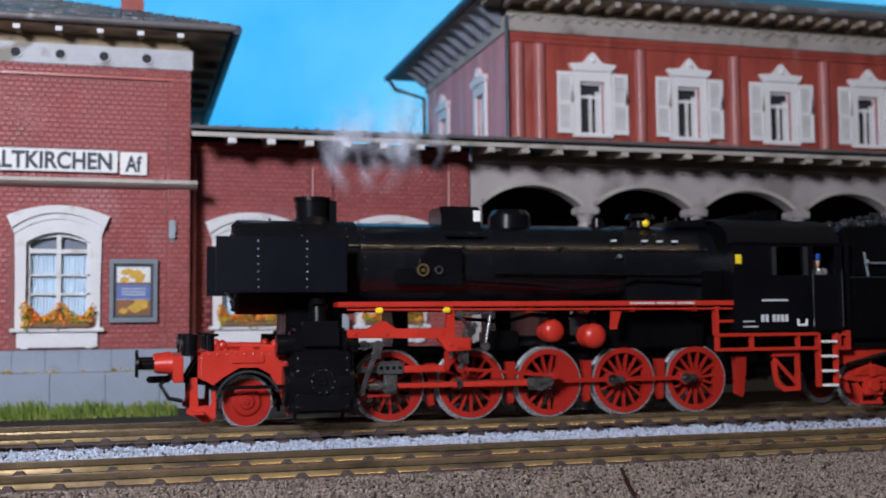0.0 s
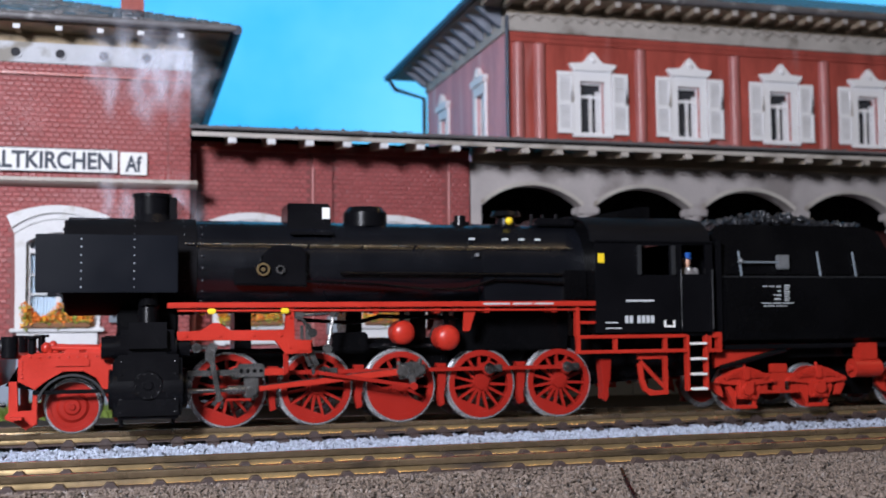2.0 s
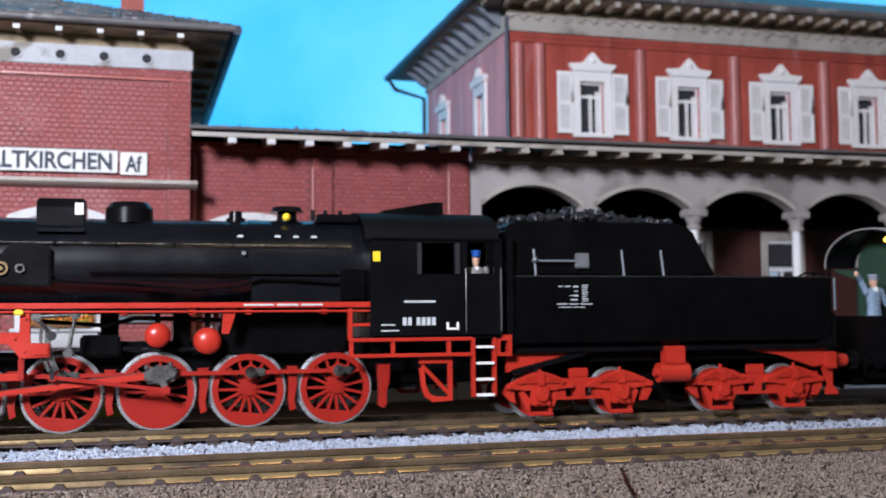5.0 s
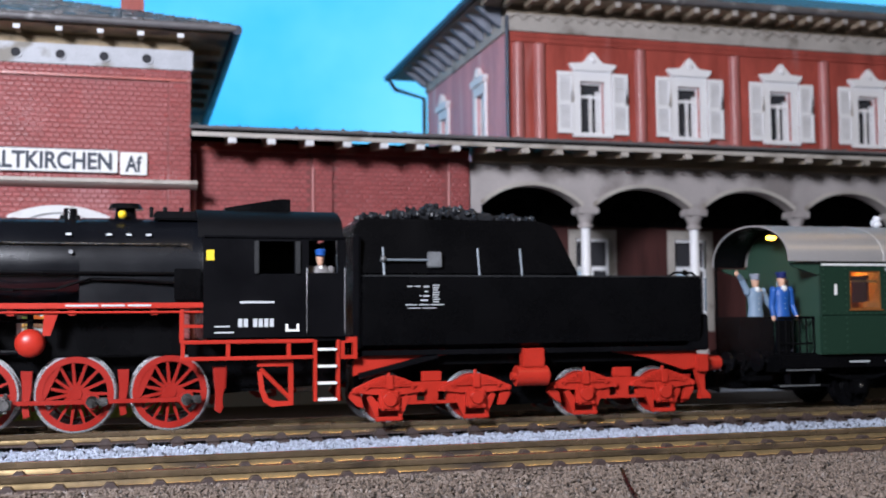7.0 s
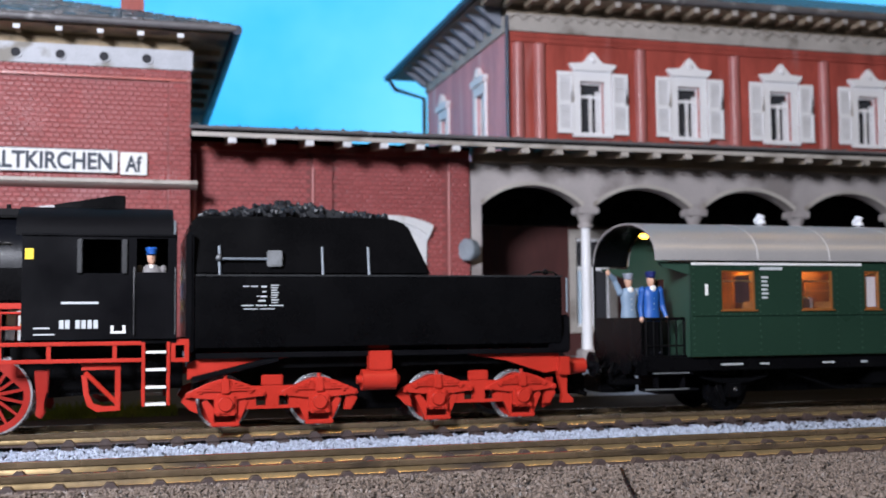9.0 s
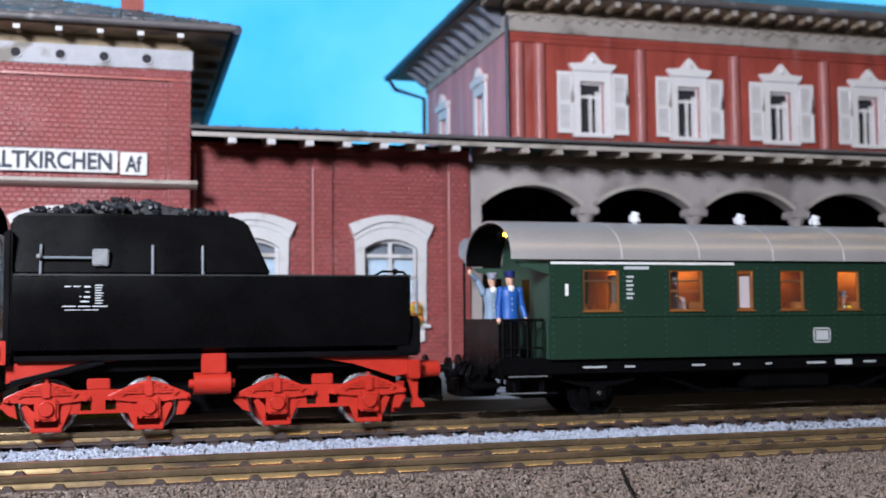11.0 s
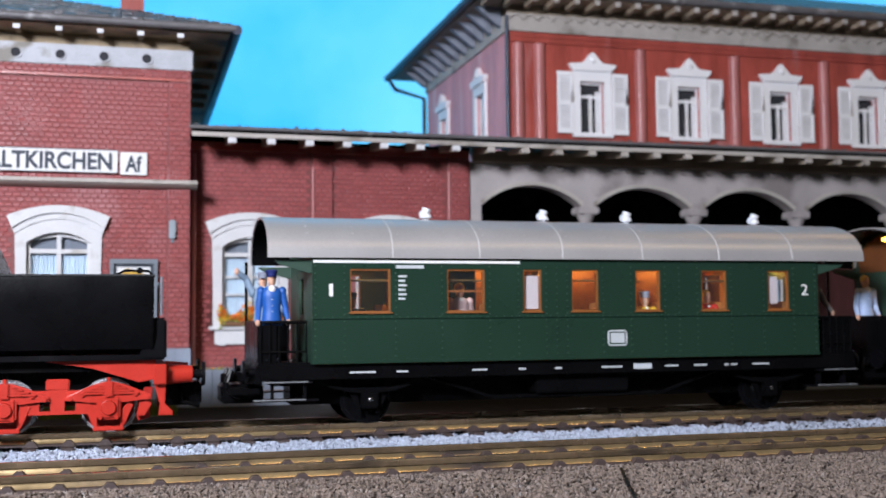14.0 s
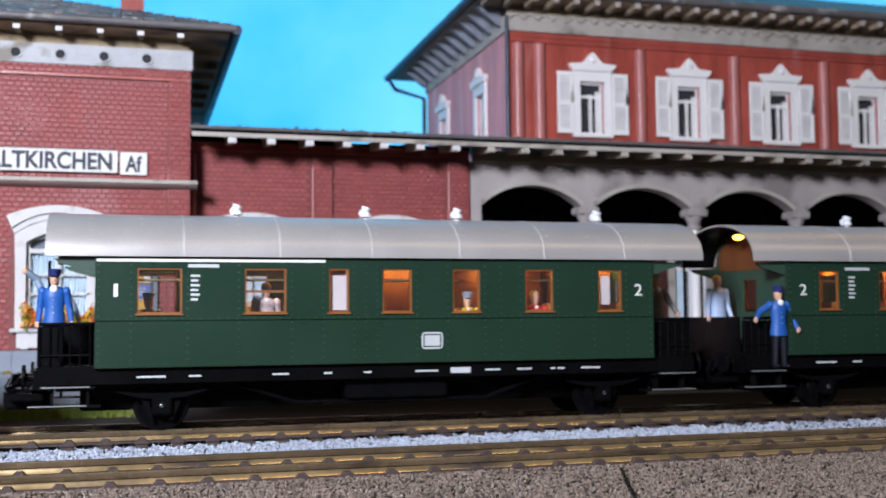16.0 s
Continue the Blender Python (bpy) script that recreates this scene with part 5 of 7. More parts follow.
    part("roof_vent", prism(B(), [(4.3, 4.02), (5.55, 4.02), (5.55, 4.33), (5.35, 4.33), (4.3, 4.14)], -.55, .55, "y", .02), BLACK_MATT, t)
    part("cab_front", prism(B(), [(-1.44, 1.68), (1.44, 1.68)] + [(p[0] * .94, p[1] - .02) for p in prof], 3.86, 3.92, "x"), BLACK_MATT, t)
    part("cab_rear_wall", box(B(), 6.38, 6.44, -.5, 1.43, 1.7, 3.6), BLACK_MATT, t)
    part("cab_floor", box(B(), 3.9, 6.46, -1.43, 1.43, 1.6, 1.7), BLACK_MATT, t)
    part("backhead", box(B(), 3.95, 4.5, -.8, .8, 1.7, 3.5, .1), BLACK_MATT, t)
    # under the cab
    for s in (-1, 1):
        a, b = sorted((s * 1.3, s * 1.46))
        fb = part("footboard", box(B(), 3.46, 5.86, a, b, 1.57, 1.64, .01), RED, t, "red footboard")
        part("footboard_rail", box(B(), 3.46, 5.86, a, b, 1.27, 1.34, .01), RED, fb)
        for x in (3.5, 4.3, 5.4):
            part("footboard_post", box(B(), x - .035, x + .035, a + .03, b - .03, 1.3, 1.6), RED, fb)
        part("footboard_post", box(B(), 3.44, 3.52, a, b, 1.6, 2.2, .01), RED, fb)
        part("footboard_shelf", box(B(), 3.52, 3.86, a, b, 1.86, 1.92, .01), RED, fb)
        # bracket with a rounded foot
        bm = B()
        y0, y1 = sorted((s * 1.22, s * 1.3))
        prism(bm, [(4.84, 1.24), (5.5, 1.24), (5.5, .42), (5.1, .4), (4.95, .5), (4.88, .7), (4.84, 1.05), (4.93, 1.05), (4.97, .72), (5.05, .55), (5.2, .5), (5.41, .5), (5.41, 1.14), (4.84, 1.14)], y0, y1)
        rod(bm, (4.9, s * 1.26, 1.1), (5.44, s * 1.26, .55), .045, seg=8)
        part("step_bracket", bm, RED, t)
        part("injector", prism(B(), [(4.05, 1.15), (4.3, 1.15), (4.28, .75), (4.2, .6), (4.24, .4), (4.18, .3), (4.08, .36), (4.1, .62)], min(s * .95, s * 1.2), max(s * .95, s * 1.2), "y", .02), RED_DARK, t)
        ld = part("ladder", box(B(), 5.86, 5.92, min(s * 1.3, s * 1.46), max(s * 1.3, s * 1.46), .48, 1.62, .01), RED, t, "red cab ladder with white treads")
        part("ladder_rail", box(B(), 6.29, 6.35, min(s * 1.3, s * 1.46), max(s * 1.3, s * 1.46), .48, 1.62, .01), RED, ld)
        for z in (1.44, 1.13, .82, .52):
            part("tread", box(B(), 5.93, 6.28, s * 1.4 - .12, s * 1.4 + .12, z - .02, z + .025), WHITE, ld, "white tread")
        bm = holed_wall(B(), 6.36, 6.68, 1.26, 1.64, min(s * 1.25, s * 1.42), max(s * 1.25, s * 1.42), [(6.44, 6.6, 1.33, 1.56)])
        part("rear_step_box", bm, RED, t)
        part("top_beam", box(B(), 5.86, 6.68, min(s * 1.2, s * 1.42), max(s * 1.2, s * 1.42), 1.61, 1.67), RED, t)
    part("rear_frame", box(B(), 3.6, 6.6, -.7, .7, .75, 1.58, .03), BLACK_MATT, t)
    # wheels
    moving["lead"] = wheel(t, -6.04, .47, 0)
    for i, x in enumerate(DRIVERS):
        moving["d%d" % i] = wheel(t, x, WHEEL_R, 15, CRANK, 1.3 if i == 2 else .7)
    # rods
    bm = B()
    for a, b in zip(DRIVERS, DRIVERS[1:]):
        box(bm, a, b, -.985, -.93, -.038, .038)
    bmesh.ops.remove_doubles(bm, verts=bm.verts[:], dist=1e-4)
    for x in DRIVERS:
        rod(bm, (x, -1.0, 0), (x, -.91, 0), .14, seg=20)
    moving["coupling"] = part("coupling_rod", bm, RED_DARK, t, "red coupling rod with dark bearings")
    bm = B()
    for x in DRIVERS:
        rod(bm, (x, -1.035, 0), (x, -1.0, 0), .11, seg=18)
        rod(bm, (x, -1.06, 0), (x, -1.03, 0), .06, seg=12)
        box(bm, x + .08, x + .26, -1.02, -.99, -.075, .075, .02)
    part("bearing", bm, ROD, moving["coupling"])
    bm = prism(B(), [(.15, -.05), (2.9, -.068), (2.9, .068), (.15, .05)], -1.16, -1.09, "y", .01)
    moving["connecting"] = part("connecting_rod", bm, RED, t, "red connecting rod")
    bm = B()
    rod(bm, (0, -1.19, 0), (0, -1.05, 0), .11, seg=18)
    part("small_end", bm, ROD, moving["connecting"])
    # steel strip added for the highlight along the rod's upper edge
    part("rod_highlight", prism(B(), [(.2, .046), (2.8, .064), (2.8, .074), (.2, .056)], -1.162, -1.092), ROD, moving["connecting"], "steel strip for the bright upper edge")
    bm = B()
    rod(bm, (3.05, -1.2, 0), (3.05, -1.06, 0), .17, seg=20)
    box(bm, 2.76, 3.36, -1.19, -1.07, -.15, .15, .06)
    for x in (2.84, 3.26):
        rod(bm, (x, -1.21, .0), (x, -1.17, .0), .07, seg=12)
        rod(bm, (x, -1.13, .12), (x, -1.13, .2), .045, seg=10)
    part("big_end", bm, ROD, moving["connecting"])
    bm = box(B(), -.25, .25, -1.24, -1.04, .22, .47, .03)
    box(bm, -.12, .14, -1.22, -1.06, -.16, .24, .03)
    rod(bm, (-.42, -1.14, 0), (-.1, -1.14, 0), .085, seg=14)
    rod(bm, (.02, -1.27, -.02), (.02, -1.2, -.02), .09, seg=14)
    box(bm, -.24, .24, -1.25, -1.23, .235, .26)
    box(bm, -.24, .24, -1.25, -1.23, .43, .455)
    moving["crosshead"] = part("crosshead", bm, ROD, t, "grey metal crosshead")
    for x in (-.18, -.06, .06, .18):
        part("bolt_hole", rod(B(), (x, -1.252, .345), (x, -1.2, .345), .036, seg=10), BLACK_MATT, moving["crosshead"])
    part("piston_rod", rod(B(), (-1.2, -1.14, .0), (-.1, -1.14, .0), .045, seg=12), STEEL, moving["crosshead"])
    part("union_link", box(B(), -.6, -.0, -1.28, -1.24, -.2, -.15, .01), RED_DARK, moving["crosshead"])
    bm = prism(B(), [(-.05, .0), (.05, .0), (.045, -.85), (-.045, -.85)], -1.34, -1.29, "y", .008)
    for z, r in ((0, .09), (-.12, .07), (-.85, .07)):
        rod(bm, (0, -1.36, z), (0, -1.27, z), r, seg=14)
    moving["lever"] = part("combination_lever", bm, ROD, t)
    bm = box(B(), 0, 1.95, -1.27, -1.23, -.035, .035, .005)
    for x in (0, 1.95):
        rod(bm, (x, -1.29, 0), (x, -1.21, 0), .075, seg=14)
    moving["eccentric"] = part("eccentric_rod", bm, RED_DARK, t)
    bm = B()
    ring(bm, (1.2, 0), 1.15, 1.25, -1.3, -1.24, 14, math.pi - .34, math.pi + .34)
    ring(bm, (1.2, 0), 1.28, 1.34, -1.28, -1.22, 14, math.pi - .3, math.pi + .3)
    rod(bm, (-.02, -1.36, 0), (-.02, -1.2, 0), .08, seg=14)
    rod(bm, (.0, -1.3, -.4), (-.04, -1.24, -.55), .05, seg=10)
    moving["link"] = part("expansion_link", bm, ROD, t)
    bm = prism(B(), [(-.05, -.05), (CRANK + .0, -.07), (CRANK + .06, 0), (CRANK, .07), (-.05, .05)], -1.24, -1.18, "y", .01)
    moving["return"] = part("return_crank", bm, ROD, t)
    # lifting levers above the link
    for a, b in (((-2.05, 2.08), (-1.4, 2.12)), ((-2.05, 2.08), (-1.8, 1.75)), ((-1.4, 2.12), (-1.52, 1.45))):
        bm = tube(B(), [(a[0], -1.36, a[1]), (b[0], -1.36, b[1])], .035, 8)
        for p in (a, b):
            rod(bm, (p[0], -1.4, p[1]), (p[0], -1.3, p[1]), .085, seg=14)
        part("lifting_lever", bm, ROD, t)
    bm = rod(B(), (-4.1, -1.2, 1.52), (-3.6, -1.25, 1.5), .045, seg=10)
    for p in ((-3.9, 1.5), (-3.62, 1.5), (-3.66, 1.32)):
        rod(bm, (p[0], -1.33, p[1]), (p[0], -1.2, p[1]), .09, seg=14)
    part("valve_spindle", bm, ROD, t)
    return t, moving


def tender():
    base(10.3)
    t = thing("tender", "black coal tender on red four-wheel bogies", "tender", at=(10.3, 0, 0))
    prof = [(-1.46, 2.8), (-1.48, 2.72), (-1.48, 1.75), (-1.38, 1.5), (-1.1, 1.38), (1.1, 1.38), (1.38, 1.5), (1.48, 1.75), (1.48, 2.72), (1.46, 2.8)]
    part("tank", prism(B(), prof, 6.78, 13.85, "x", .02), BLACK_MATT, t, "smooth black water tank")
    # rim in a lighter iron: its highlight is put into the colour
    part("tank_rim", box(B(), 6.78, 13.87, -1.5, 1.5, 2.79, 2.825, .012), PUMP, t)
    part("front_plate", box(B(), 6.62, 6.76, -1.4, 1.4, 1.4, 3.6, .04), BLACK, t)
    part("rear_box", box(B(), 13.62, 14.08, -1.35, 1.35, 1.3, 2.05, .04), BLACK, t)
    # bunker with leaning sides
    lo = [(6.76, 2.82), (11.25, 2.82), (10.82, 3.82), (10.5, 3.94), (6.86, 3.94), (6.68, 3.78)]
    bm = B()
    rows = []
    for s in (-1, 1):
        rows.append([bm.verts.new((p[0], s * (1.3 - .22 * max(0, (p[1] - 2.82))), p[1])) for p in lo])
    bm.faces.new(rows[0])
    bm.faces.new(rows[1][::-1])
    for i in range(len(lo)):
        j = (i + 1) % len(lo)
        bm.faces.new((rows[0][j], rows[0][i], rows[1][i], rows[1][j]))
    bmesh.ops.bevel(bm, geom=bm.edges[:], offset=.05, segments=2, affect="EDGES")
    part("coal_bunker", bm, BLACK_MATT, t, "matt black coal bunker")
    r = random.Random(11)
    for i in range(290):
        x = r.uniform(6.95, 10.45)
        y = r.uniform(-.95, .95)
        hump = .28 * math.exp(-((x - 8.6) / 1.0) ** 2) + .12
        z = 3.93 + hump * (1 - (y / 1.15) ** 2) * r.uniform(.4, 1)
        bm = B()
        ball(bm, (0, 0, 0), r.uniform(.05, .115), 1, r.uniform(.7, 1), r.uniform(.6, .9), 1)
        for v in bm.verts:
            v.co *= r.uniform(.7, 1.15)
        keep = ORG.copy()
        ORG.xyz = (0, 0, 0)
        ob = new("coal_lump", mesh_of("coal_lump", bm, COAL, False))
        ORG.xyz = keep
        ob.parent = t
        ob.matrix_basis = pose((x - ORG.x) * S, y * S, z * S, r.uniform(0, 90), r.uniform(0, 90), r.uniform(0, 90))
    part("coal_bed", prism(B(), [(6.95, 3.93), (10.5, 3.93), (10.0, 4.0), (8.9, 4.2), (8.2, 4.18), (7.3, 4.02)], -.7, .7, "y", .03), COAL, t)
    for s in (-1, 1):
        for x in (7.22, 9.12, 10.0):
            part("upright", rod(B(), (x, s * 1.36, 2.8), (x, s * 1.24, 3.36), .026, seg=8), GREY_METAL, t)
        part("fire_iron", rod(B(), (7.15, s * 1.34, 3.12), (8.1, s * 1.34, 3.12), .025, seg=8), GREY_METAL, t)
        part("tool_box", box(B(), 8.08, 8.36, s * 1.32 - .06, s * 1.32 + .06, 2.98, 3.28, .02), TIN, t, "grey tin tool box")
        part("knob", ball(B(), (7.2, s * 1.37, 3.14), .06, sub=2), TIN, t)
        y = s * 1.484
        rows = [(7.63, 7.74, 2.6, 2.62), (7.78, 7.9, 2.6, 2.62), (7.96, 8.06, 2.59, 2.62), (7.98, 8.05, 2.5, 2.525), (7.88, 7.92, 2.42, 2.44), (7.95, 8.06, 2.41, 2.44), (7.9, 8.04, 2.33, 2.36), (7.6, 7.82, 2.25, 2.27), (7.86, 8.06, 2.25, 2.27), (8.1, 8.36, 2.25, 2.27), (7.64, 7.9, 2.19, 2.205), (7.94, 8.2, 2.19, 2.205)]
        rows += [(8.14, 8.28 - .02 * (k % 3), 2.62 - .045 * k, 2.64 - .045 * k) for k in range(8)]
        for x0, x1, z0, z1 in rows:
            part("lettering_bar", box(B(), x0, x1, y - .003, y + .003, z0, z1), PALE, t)
        # red underframe
        a, b = sorted((s * 1.0, s * 1.15))
        part("underframe", prism(B(), [(6.66, .92), (6.66, 1.2), (7.0, 1.36), (9.0, 1.36), (7.6, 1.16)], a, b, "y", .01), RED, t, "red underframe brace")
        part("underframe", prism(B(), [(11.6, 1.36), (13.9, 1.36), (13.9, .95), (13.6, .9), (12.8, 1.16)], a, b, "y", .01), RED, t)
        part("solebar", box(B(), 6.8, 13.8, min(s * 1.16, s * 1.3), max(s * 1.16, s * 1.3), 1.3, 1.4, .01), BLACK, t)
        part("pipe", rod(B(), (6.75, s * 1.2, .92), (8.3, s * 1.2, 1.28), .06, seg=10), BLACK, t)
        part("valve_box", box(B(), 9.98, 10.42, s * 1.3 - .14, s * 1.3 + .14, 1.03, 1.4, .02), RED, t, "red brake gear box")
        bm = rod(B(), (9.85, s * 1.3, .86), (10.5, s * 1.3, .86), .2, seg=24)
        rod(bm, (9.76, s * 1.3, .86), (10.58, s * 1.3, .86), .08, seg=14)
        part("brake_cylinder", bm, RED, t)
        bf = part("buffer", rod(B(), (14.1, s * .88, 1.02), (14.55, s * .88, 1.02), .19, .15, 20), RED, t, "red buffer sleeve")
        bm = rod(B(), (14.55, s * .88, 1.02), (14.72, s * .88, 1.02), .08, seg=12)
        rod(bm, (14.72, s * .88, 1.02), (14.78, s * .88, 1.02), .22, seg=22)
        part("buffer_head", bm, BLACK, bf)
        part("rear_step", prism(B(), [(13.85, .95), (14.08, .95), (14.05, .5), (14.2, .38), (14.2, .3), (13.95, .3), (13.98, .5)], min(s * 1.0, s * 1.15), max(s * 1.0, s * 1.15), "y", .01), RED, t)
        part("guard_iron", prism(B(), [(13.7, .8), (13.85, .8), (13.8, .25), (13.6, .2), (13.55, .35)], min(s * .8, s * .95), max(s * .8, s * .95), "y", .01), RED_DARK, t)
        part("grab_rail", rod(B(), (13.98, s * 1.42, 2.1), (13.98, s * 1.42, 2.78), .025, seg=8), GREY_METAL, t)
    part("buffer_beam", box(B(), 13.86, 14.08, -1.3, 1.3, .86, 1.22, .015), RED, t)
    part("floor", box(B(), 6.7, 13.9, -1.0, 1.0, 1.1, 1.38), BLACK_MATT, t)
    bm = box(B(), 14.08, 14.75, -.45, .45, .42, .84, .04)
    for y in (-.62, .62):
        tube(bm, [(14.1, y, .95), (14.35, y, .8), (14.4, y, .5), (14.7, y, .42)], .05, 8)
    part("coupler_pocket", bm, BLACK_MATT, t, "black coupler pocket with hoses")
    # black boxes added to fill the dark gap between the bogies
    part("core_filler", box(B(), 6.8, 13.8, -.45, .45, .5, 1.12, .02), BLACK_MATT, t)
    part("bogie_filler", box(B(), 9.62, 10.8, -.7, .7, .26, .8, .04), BLACK_MATT, t)
    bm = tube(B(), [(13.2, -1.3, 2.82), (13.35, -1.3, 2.9), (13.75, -1.3, 2.89), (13.85, -1.3, 2.8)], .025, 8)
    part("hose_bracket", bm, BLACK, t)
    part("tail_lamp", ball(B(), (13.6, -1.25, 2.9), .06, sub=2), BLACK, t)
    moving = {}
    for n, (ax, bx) in enumerate(((7.34, 9.07), (11.36, 13.09))):
        mx = (ax + bx) / 2
        for s in (-1, 1):
            a, b = sorted((s * 1.0, s * 1.12))
            bm = holed_wall(B(), ax - .1, bx + .1, .36, .78, a, b, [(mx - .3, mx - .12, .42, .6), (mx + .12, mx + .3, .42, .6)])
            sf = part("bogie_frame", bm, RED, t, "red cast bogie frame")
            for x in (ax, bx):
                o, i = s * 1.2, s * 1.08
                part("spring", prism(B(), [(x - .72, .6), (x - .7, .68), (x - .3, .86), (x - .1, .92), (x + .1, .92), (x + .3, .86), (x + .72, .68), (x + .74, .6), (x + .3, .56), (x - .3, .56)], min(o, i), max(o, i), "y", .015), RED, sf)
                bm = box(B(), x - .2, x + .2, min(s * 1.08, s * 1.26), max(s * 1.08, s * 1.26), .26, .66, .04)
                rod(bm, (x, s * 1.2, .47), (x, s * 1.33, .47), .15, .12, 16)
                for dx in (-.14, .14):
                    rod(bm, (x + dx, s * 1.2, .3), (x + dx, s * 1.3, .3), .035, seg=8)
                part("axle_box", bm, RED, sf)
                for k in range(4):
                    part("spring_leaf", box(B(), x - .52 + .11 * k, x + .52 - .11 * k, min(s * 1.2, s * 1.25), max(s * 1.2, s * 1.25), .7 + .045 * k, .738 + .045 * k, .008), RED, sf)
                part("spring_buckle", box(B(), x - .07, x + .07, min(s * 1.19, s * 1.28), max(s * 1.19, s * 1.28), .66, .93, .012), RED, sf)
                part("spring_pin", rod(B(), (x, s * 1.15, .92), (x, s * 1.15, 1.0), .035, seg=8), RED, sf)
                part("keep_plate", box(B(), x - .26, x + .26, min(s * 1.08, s * 1.22), max(s * 1.08, s * 1.22), .06, .14, .015), RED, sf)
                bm = B()
                for sx in (-1, 1):
                    prism(bm, [(x + sx * .2, .14), (x + sx * .26, .14), (x + sx * .42, .5), (x + sx * .34, .56), (x + sx * .2, .4)], min(s * 1.06, s * 1.14), max(s * 1.06, s * 1.14))
                part("horn_stay", bm, RED, sf)
                for dx, dz in ((-.45, .7), (-.15, .76), (.15, .76), (.45, .7), (-.65, .63), (.65, .63)):
                    part("bolt", rod(B(), (x + dx, s * 1.18, dz), (x + dx, s * 1.24, dz), .04, seg=8), RED, sf)
            part("end_piece", prism(B(), [(ax - .72, .62), (ax - .55, .66), (ax - .48, .3), (ax - .62, .36), (ax - .78, .52)], a, b, "y", .01), RED, sf)
            part("end_piece", prism(B(), [(bx + .72, .62), (bx + .55, .66), (bx + .48, .3), (bx + .62, .3), (bx + .74, .5)], a, b, "y", .01), RED, sf)
            part("pivot_box", box(B(), mx - .2, mx + .2, a, b, .78, .98, .02), RED, sf)
        for k, x in enumerate((ax, bx)):
            moving["w%d%d" % (n, k)] = wheel(t, x, .47, 0)
    return t, moving


def seat(parent, x, s):
    bm = box(B(), x - .25, x + .25, s * .9 - .45, s * .9 + .45, 1.25, 1.7, .03)
    box(bm, x - .06, x + .06, s * .9 - .45, s * .9 + .45, 1.7, 2.3, .03)
    part("seat", bm, INTERIOR, parent, "orange-brown wooden bench")


def coach(x0, second=False):
    """A platform-ended carriage; x0 is the shift of its body from the first one."""
    base(22.07)
    t = thing("passenger_coach", "dark green coach with silver roof, open platforms and lit windows", "railway coach", "train coaches", at=(22.07 + x0, 0, 0))
    wins = [(17.39, 18.17), (19.28, 20.04), (20.83, 21.21), (21.85, 22.42), (23.23, 23.78), (24.71, 25.29), (26.25, 26.76)]
    if second:
        wins = [(17.46, 17.95), (18.95, 19.55), (20.5, 21.1), (22.0, 22.6), (23.5, 24.1), (25.0, 25.6), (26.4, 26.9)]
    for s in (-1, 1):
        a, b = sorted((s * 1.4, s * 1.48))
        side = part("side_wall", holed_wall(B(), 16.68, 27.45, 1.17, 3.16, a, b, [(w[0], w[1], 2.12, 2.94) for w in wins]), GREEN, t, "dark green riveted side panel")
        o = s * 1.485
        part("belt_rail", box(B(), 16.68, 27.45, min(o, o + s * .025), max(o, o + s * .025), 2.0, 2.06, .006), GREEN, side)
        part("bottom_rail", box(B(), 16.68, 27.45, min(o, o + s * .02), max(o, o + s * .02), 1.17, 1.23, .006), GREEN, side)
        rv = B()
        for x in [16.74, 27.38, 21.53, 24.2] + [e for w in wins for e in (w[0] - .1, w[1] + .1)]:
            for z in np.arange(1.3, 3.05, .13):
                box(rv, x - .014, x + .014, o - .014, o + .014, z - .014, z + .014)
        for x in np.arange(16.9, 27.3, .16):
            box(rv, x - .01, x + .01, o + s * .02 - .01, o + s * .02 + .01, 2.02, 2.045)
        part("rivets", rv, RIVET, side, kind="stuff")
        for w in wins:
            bm = holed_wall(B(), w[0], w[1], 2.12, 2.94, min(s * 1.39, s * 1.46), max(s * 1.39, s * 1.46), [(w[0] + .032, w[1] - .032, 2.15, 2.91)])
            wf = part("window", bm, WOOD_FRAME, t, "wooden window frame lit from inside")
            part("window_pane", box(B(), w[0] + .04, w[1] - .04, s * 1.42 - .003, s * 1.42 + .003, 2.16, 2.9), GLASS, wf).visible_shadow = False
            part("window_sill", box(B(), w[0] - .03, w[1] + .03, min(s * 1.46, s * 1.52), max(s * 1.46, s * 1.52), 2.095, 2.12), WOOD_FRAME, wf)
        if not second:
            part("class_stripe", box(B(), 16.7, 20.76, min(o, o + s * .01), max(o, o + s * .01), 3.05, 3.1), WHITE, side, "white first class stripe")
        zz = o + s * .005
        for xa, xb, za, zb in ([(18.27, 18.82, 2.95, 3.01)] if not second else [(18.1, 18.7, 2.95, 3.01)]) + [(18.32 - .14 * second, 18.48 - .14 * second - .03 * (k % 2), 2.78 - .085 * k, 2.82 - .085 * k) for k in range(6)]:
            part("lettering_bar", box(B(), xa, xb, zz - .004, zz + .004, za, zb), PALE, side)
        em = part("emblem", prism(B(), [(22.66, 1.42), (22.96, 1.42), (23.0, 1.44), (23.02, 1.48), (23.02, 1.68), (23.0, 1.72), (22.96, 1.74), (22.66, 1.74), (22.62, 1.72), (22.6, 1.68), (22.6, 1.48), (22.62, 1.44)], zz - .004, zz + .004), PALE, side, "pale rounded emblem")
        part("emblem_field", box(B(), 22.635, 22.985, zz + s * .006 - .003, zz + s * .006 + .003, 1.455, 1.705, .0), GREEN, em)
        part("emblem_bar", box(B(), 22.66, 22.96, zz + s * .01 - .003, zz + s * .01 + .003, 1.48, 1.68), PALE, em)
        if s < 0:
            words("class_number", "2" if second else "1", .16 if second else .07, .23, ((17.03 if not second else 17.06) - ORG.x, zz - .006, 2.54), WHITE, side)
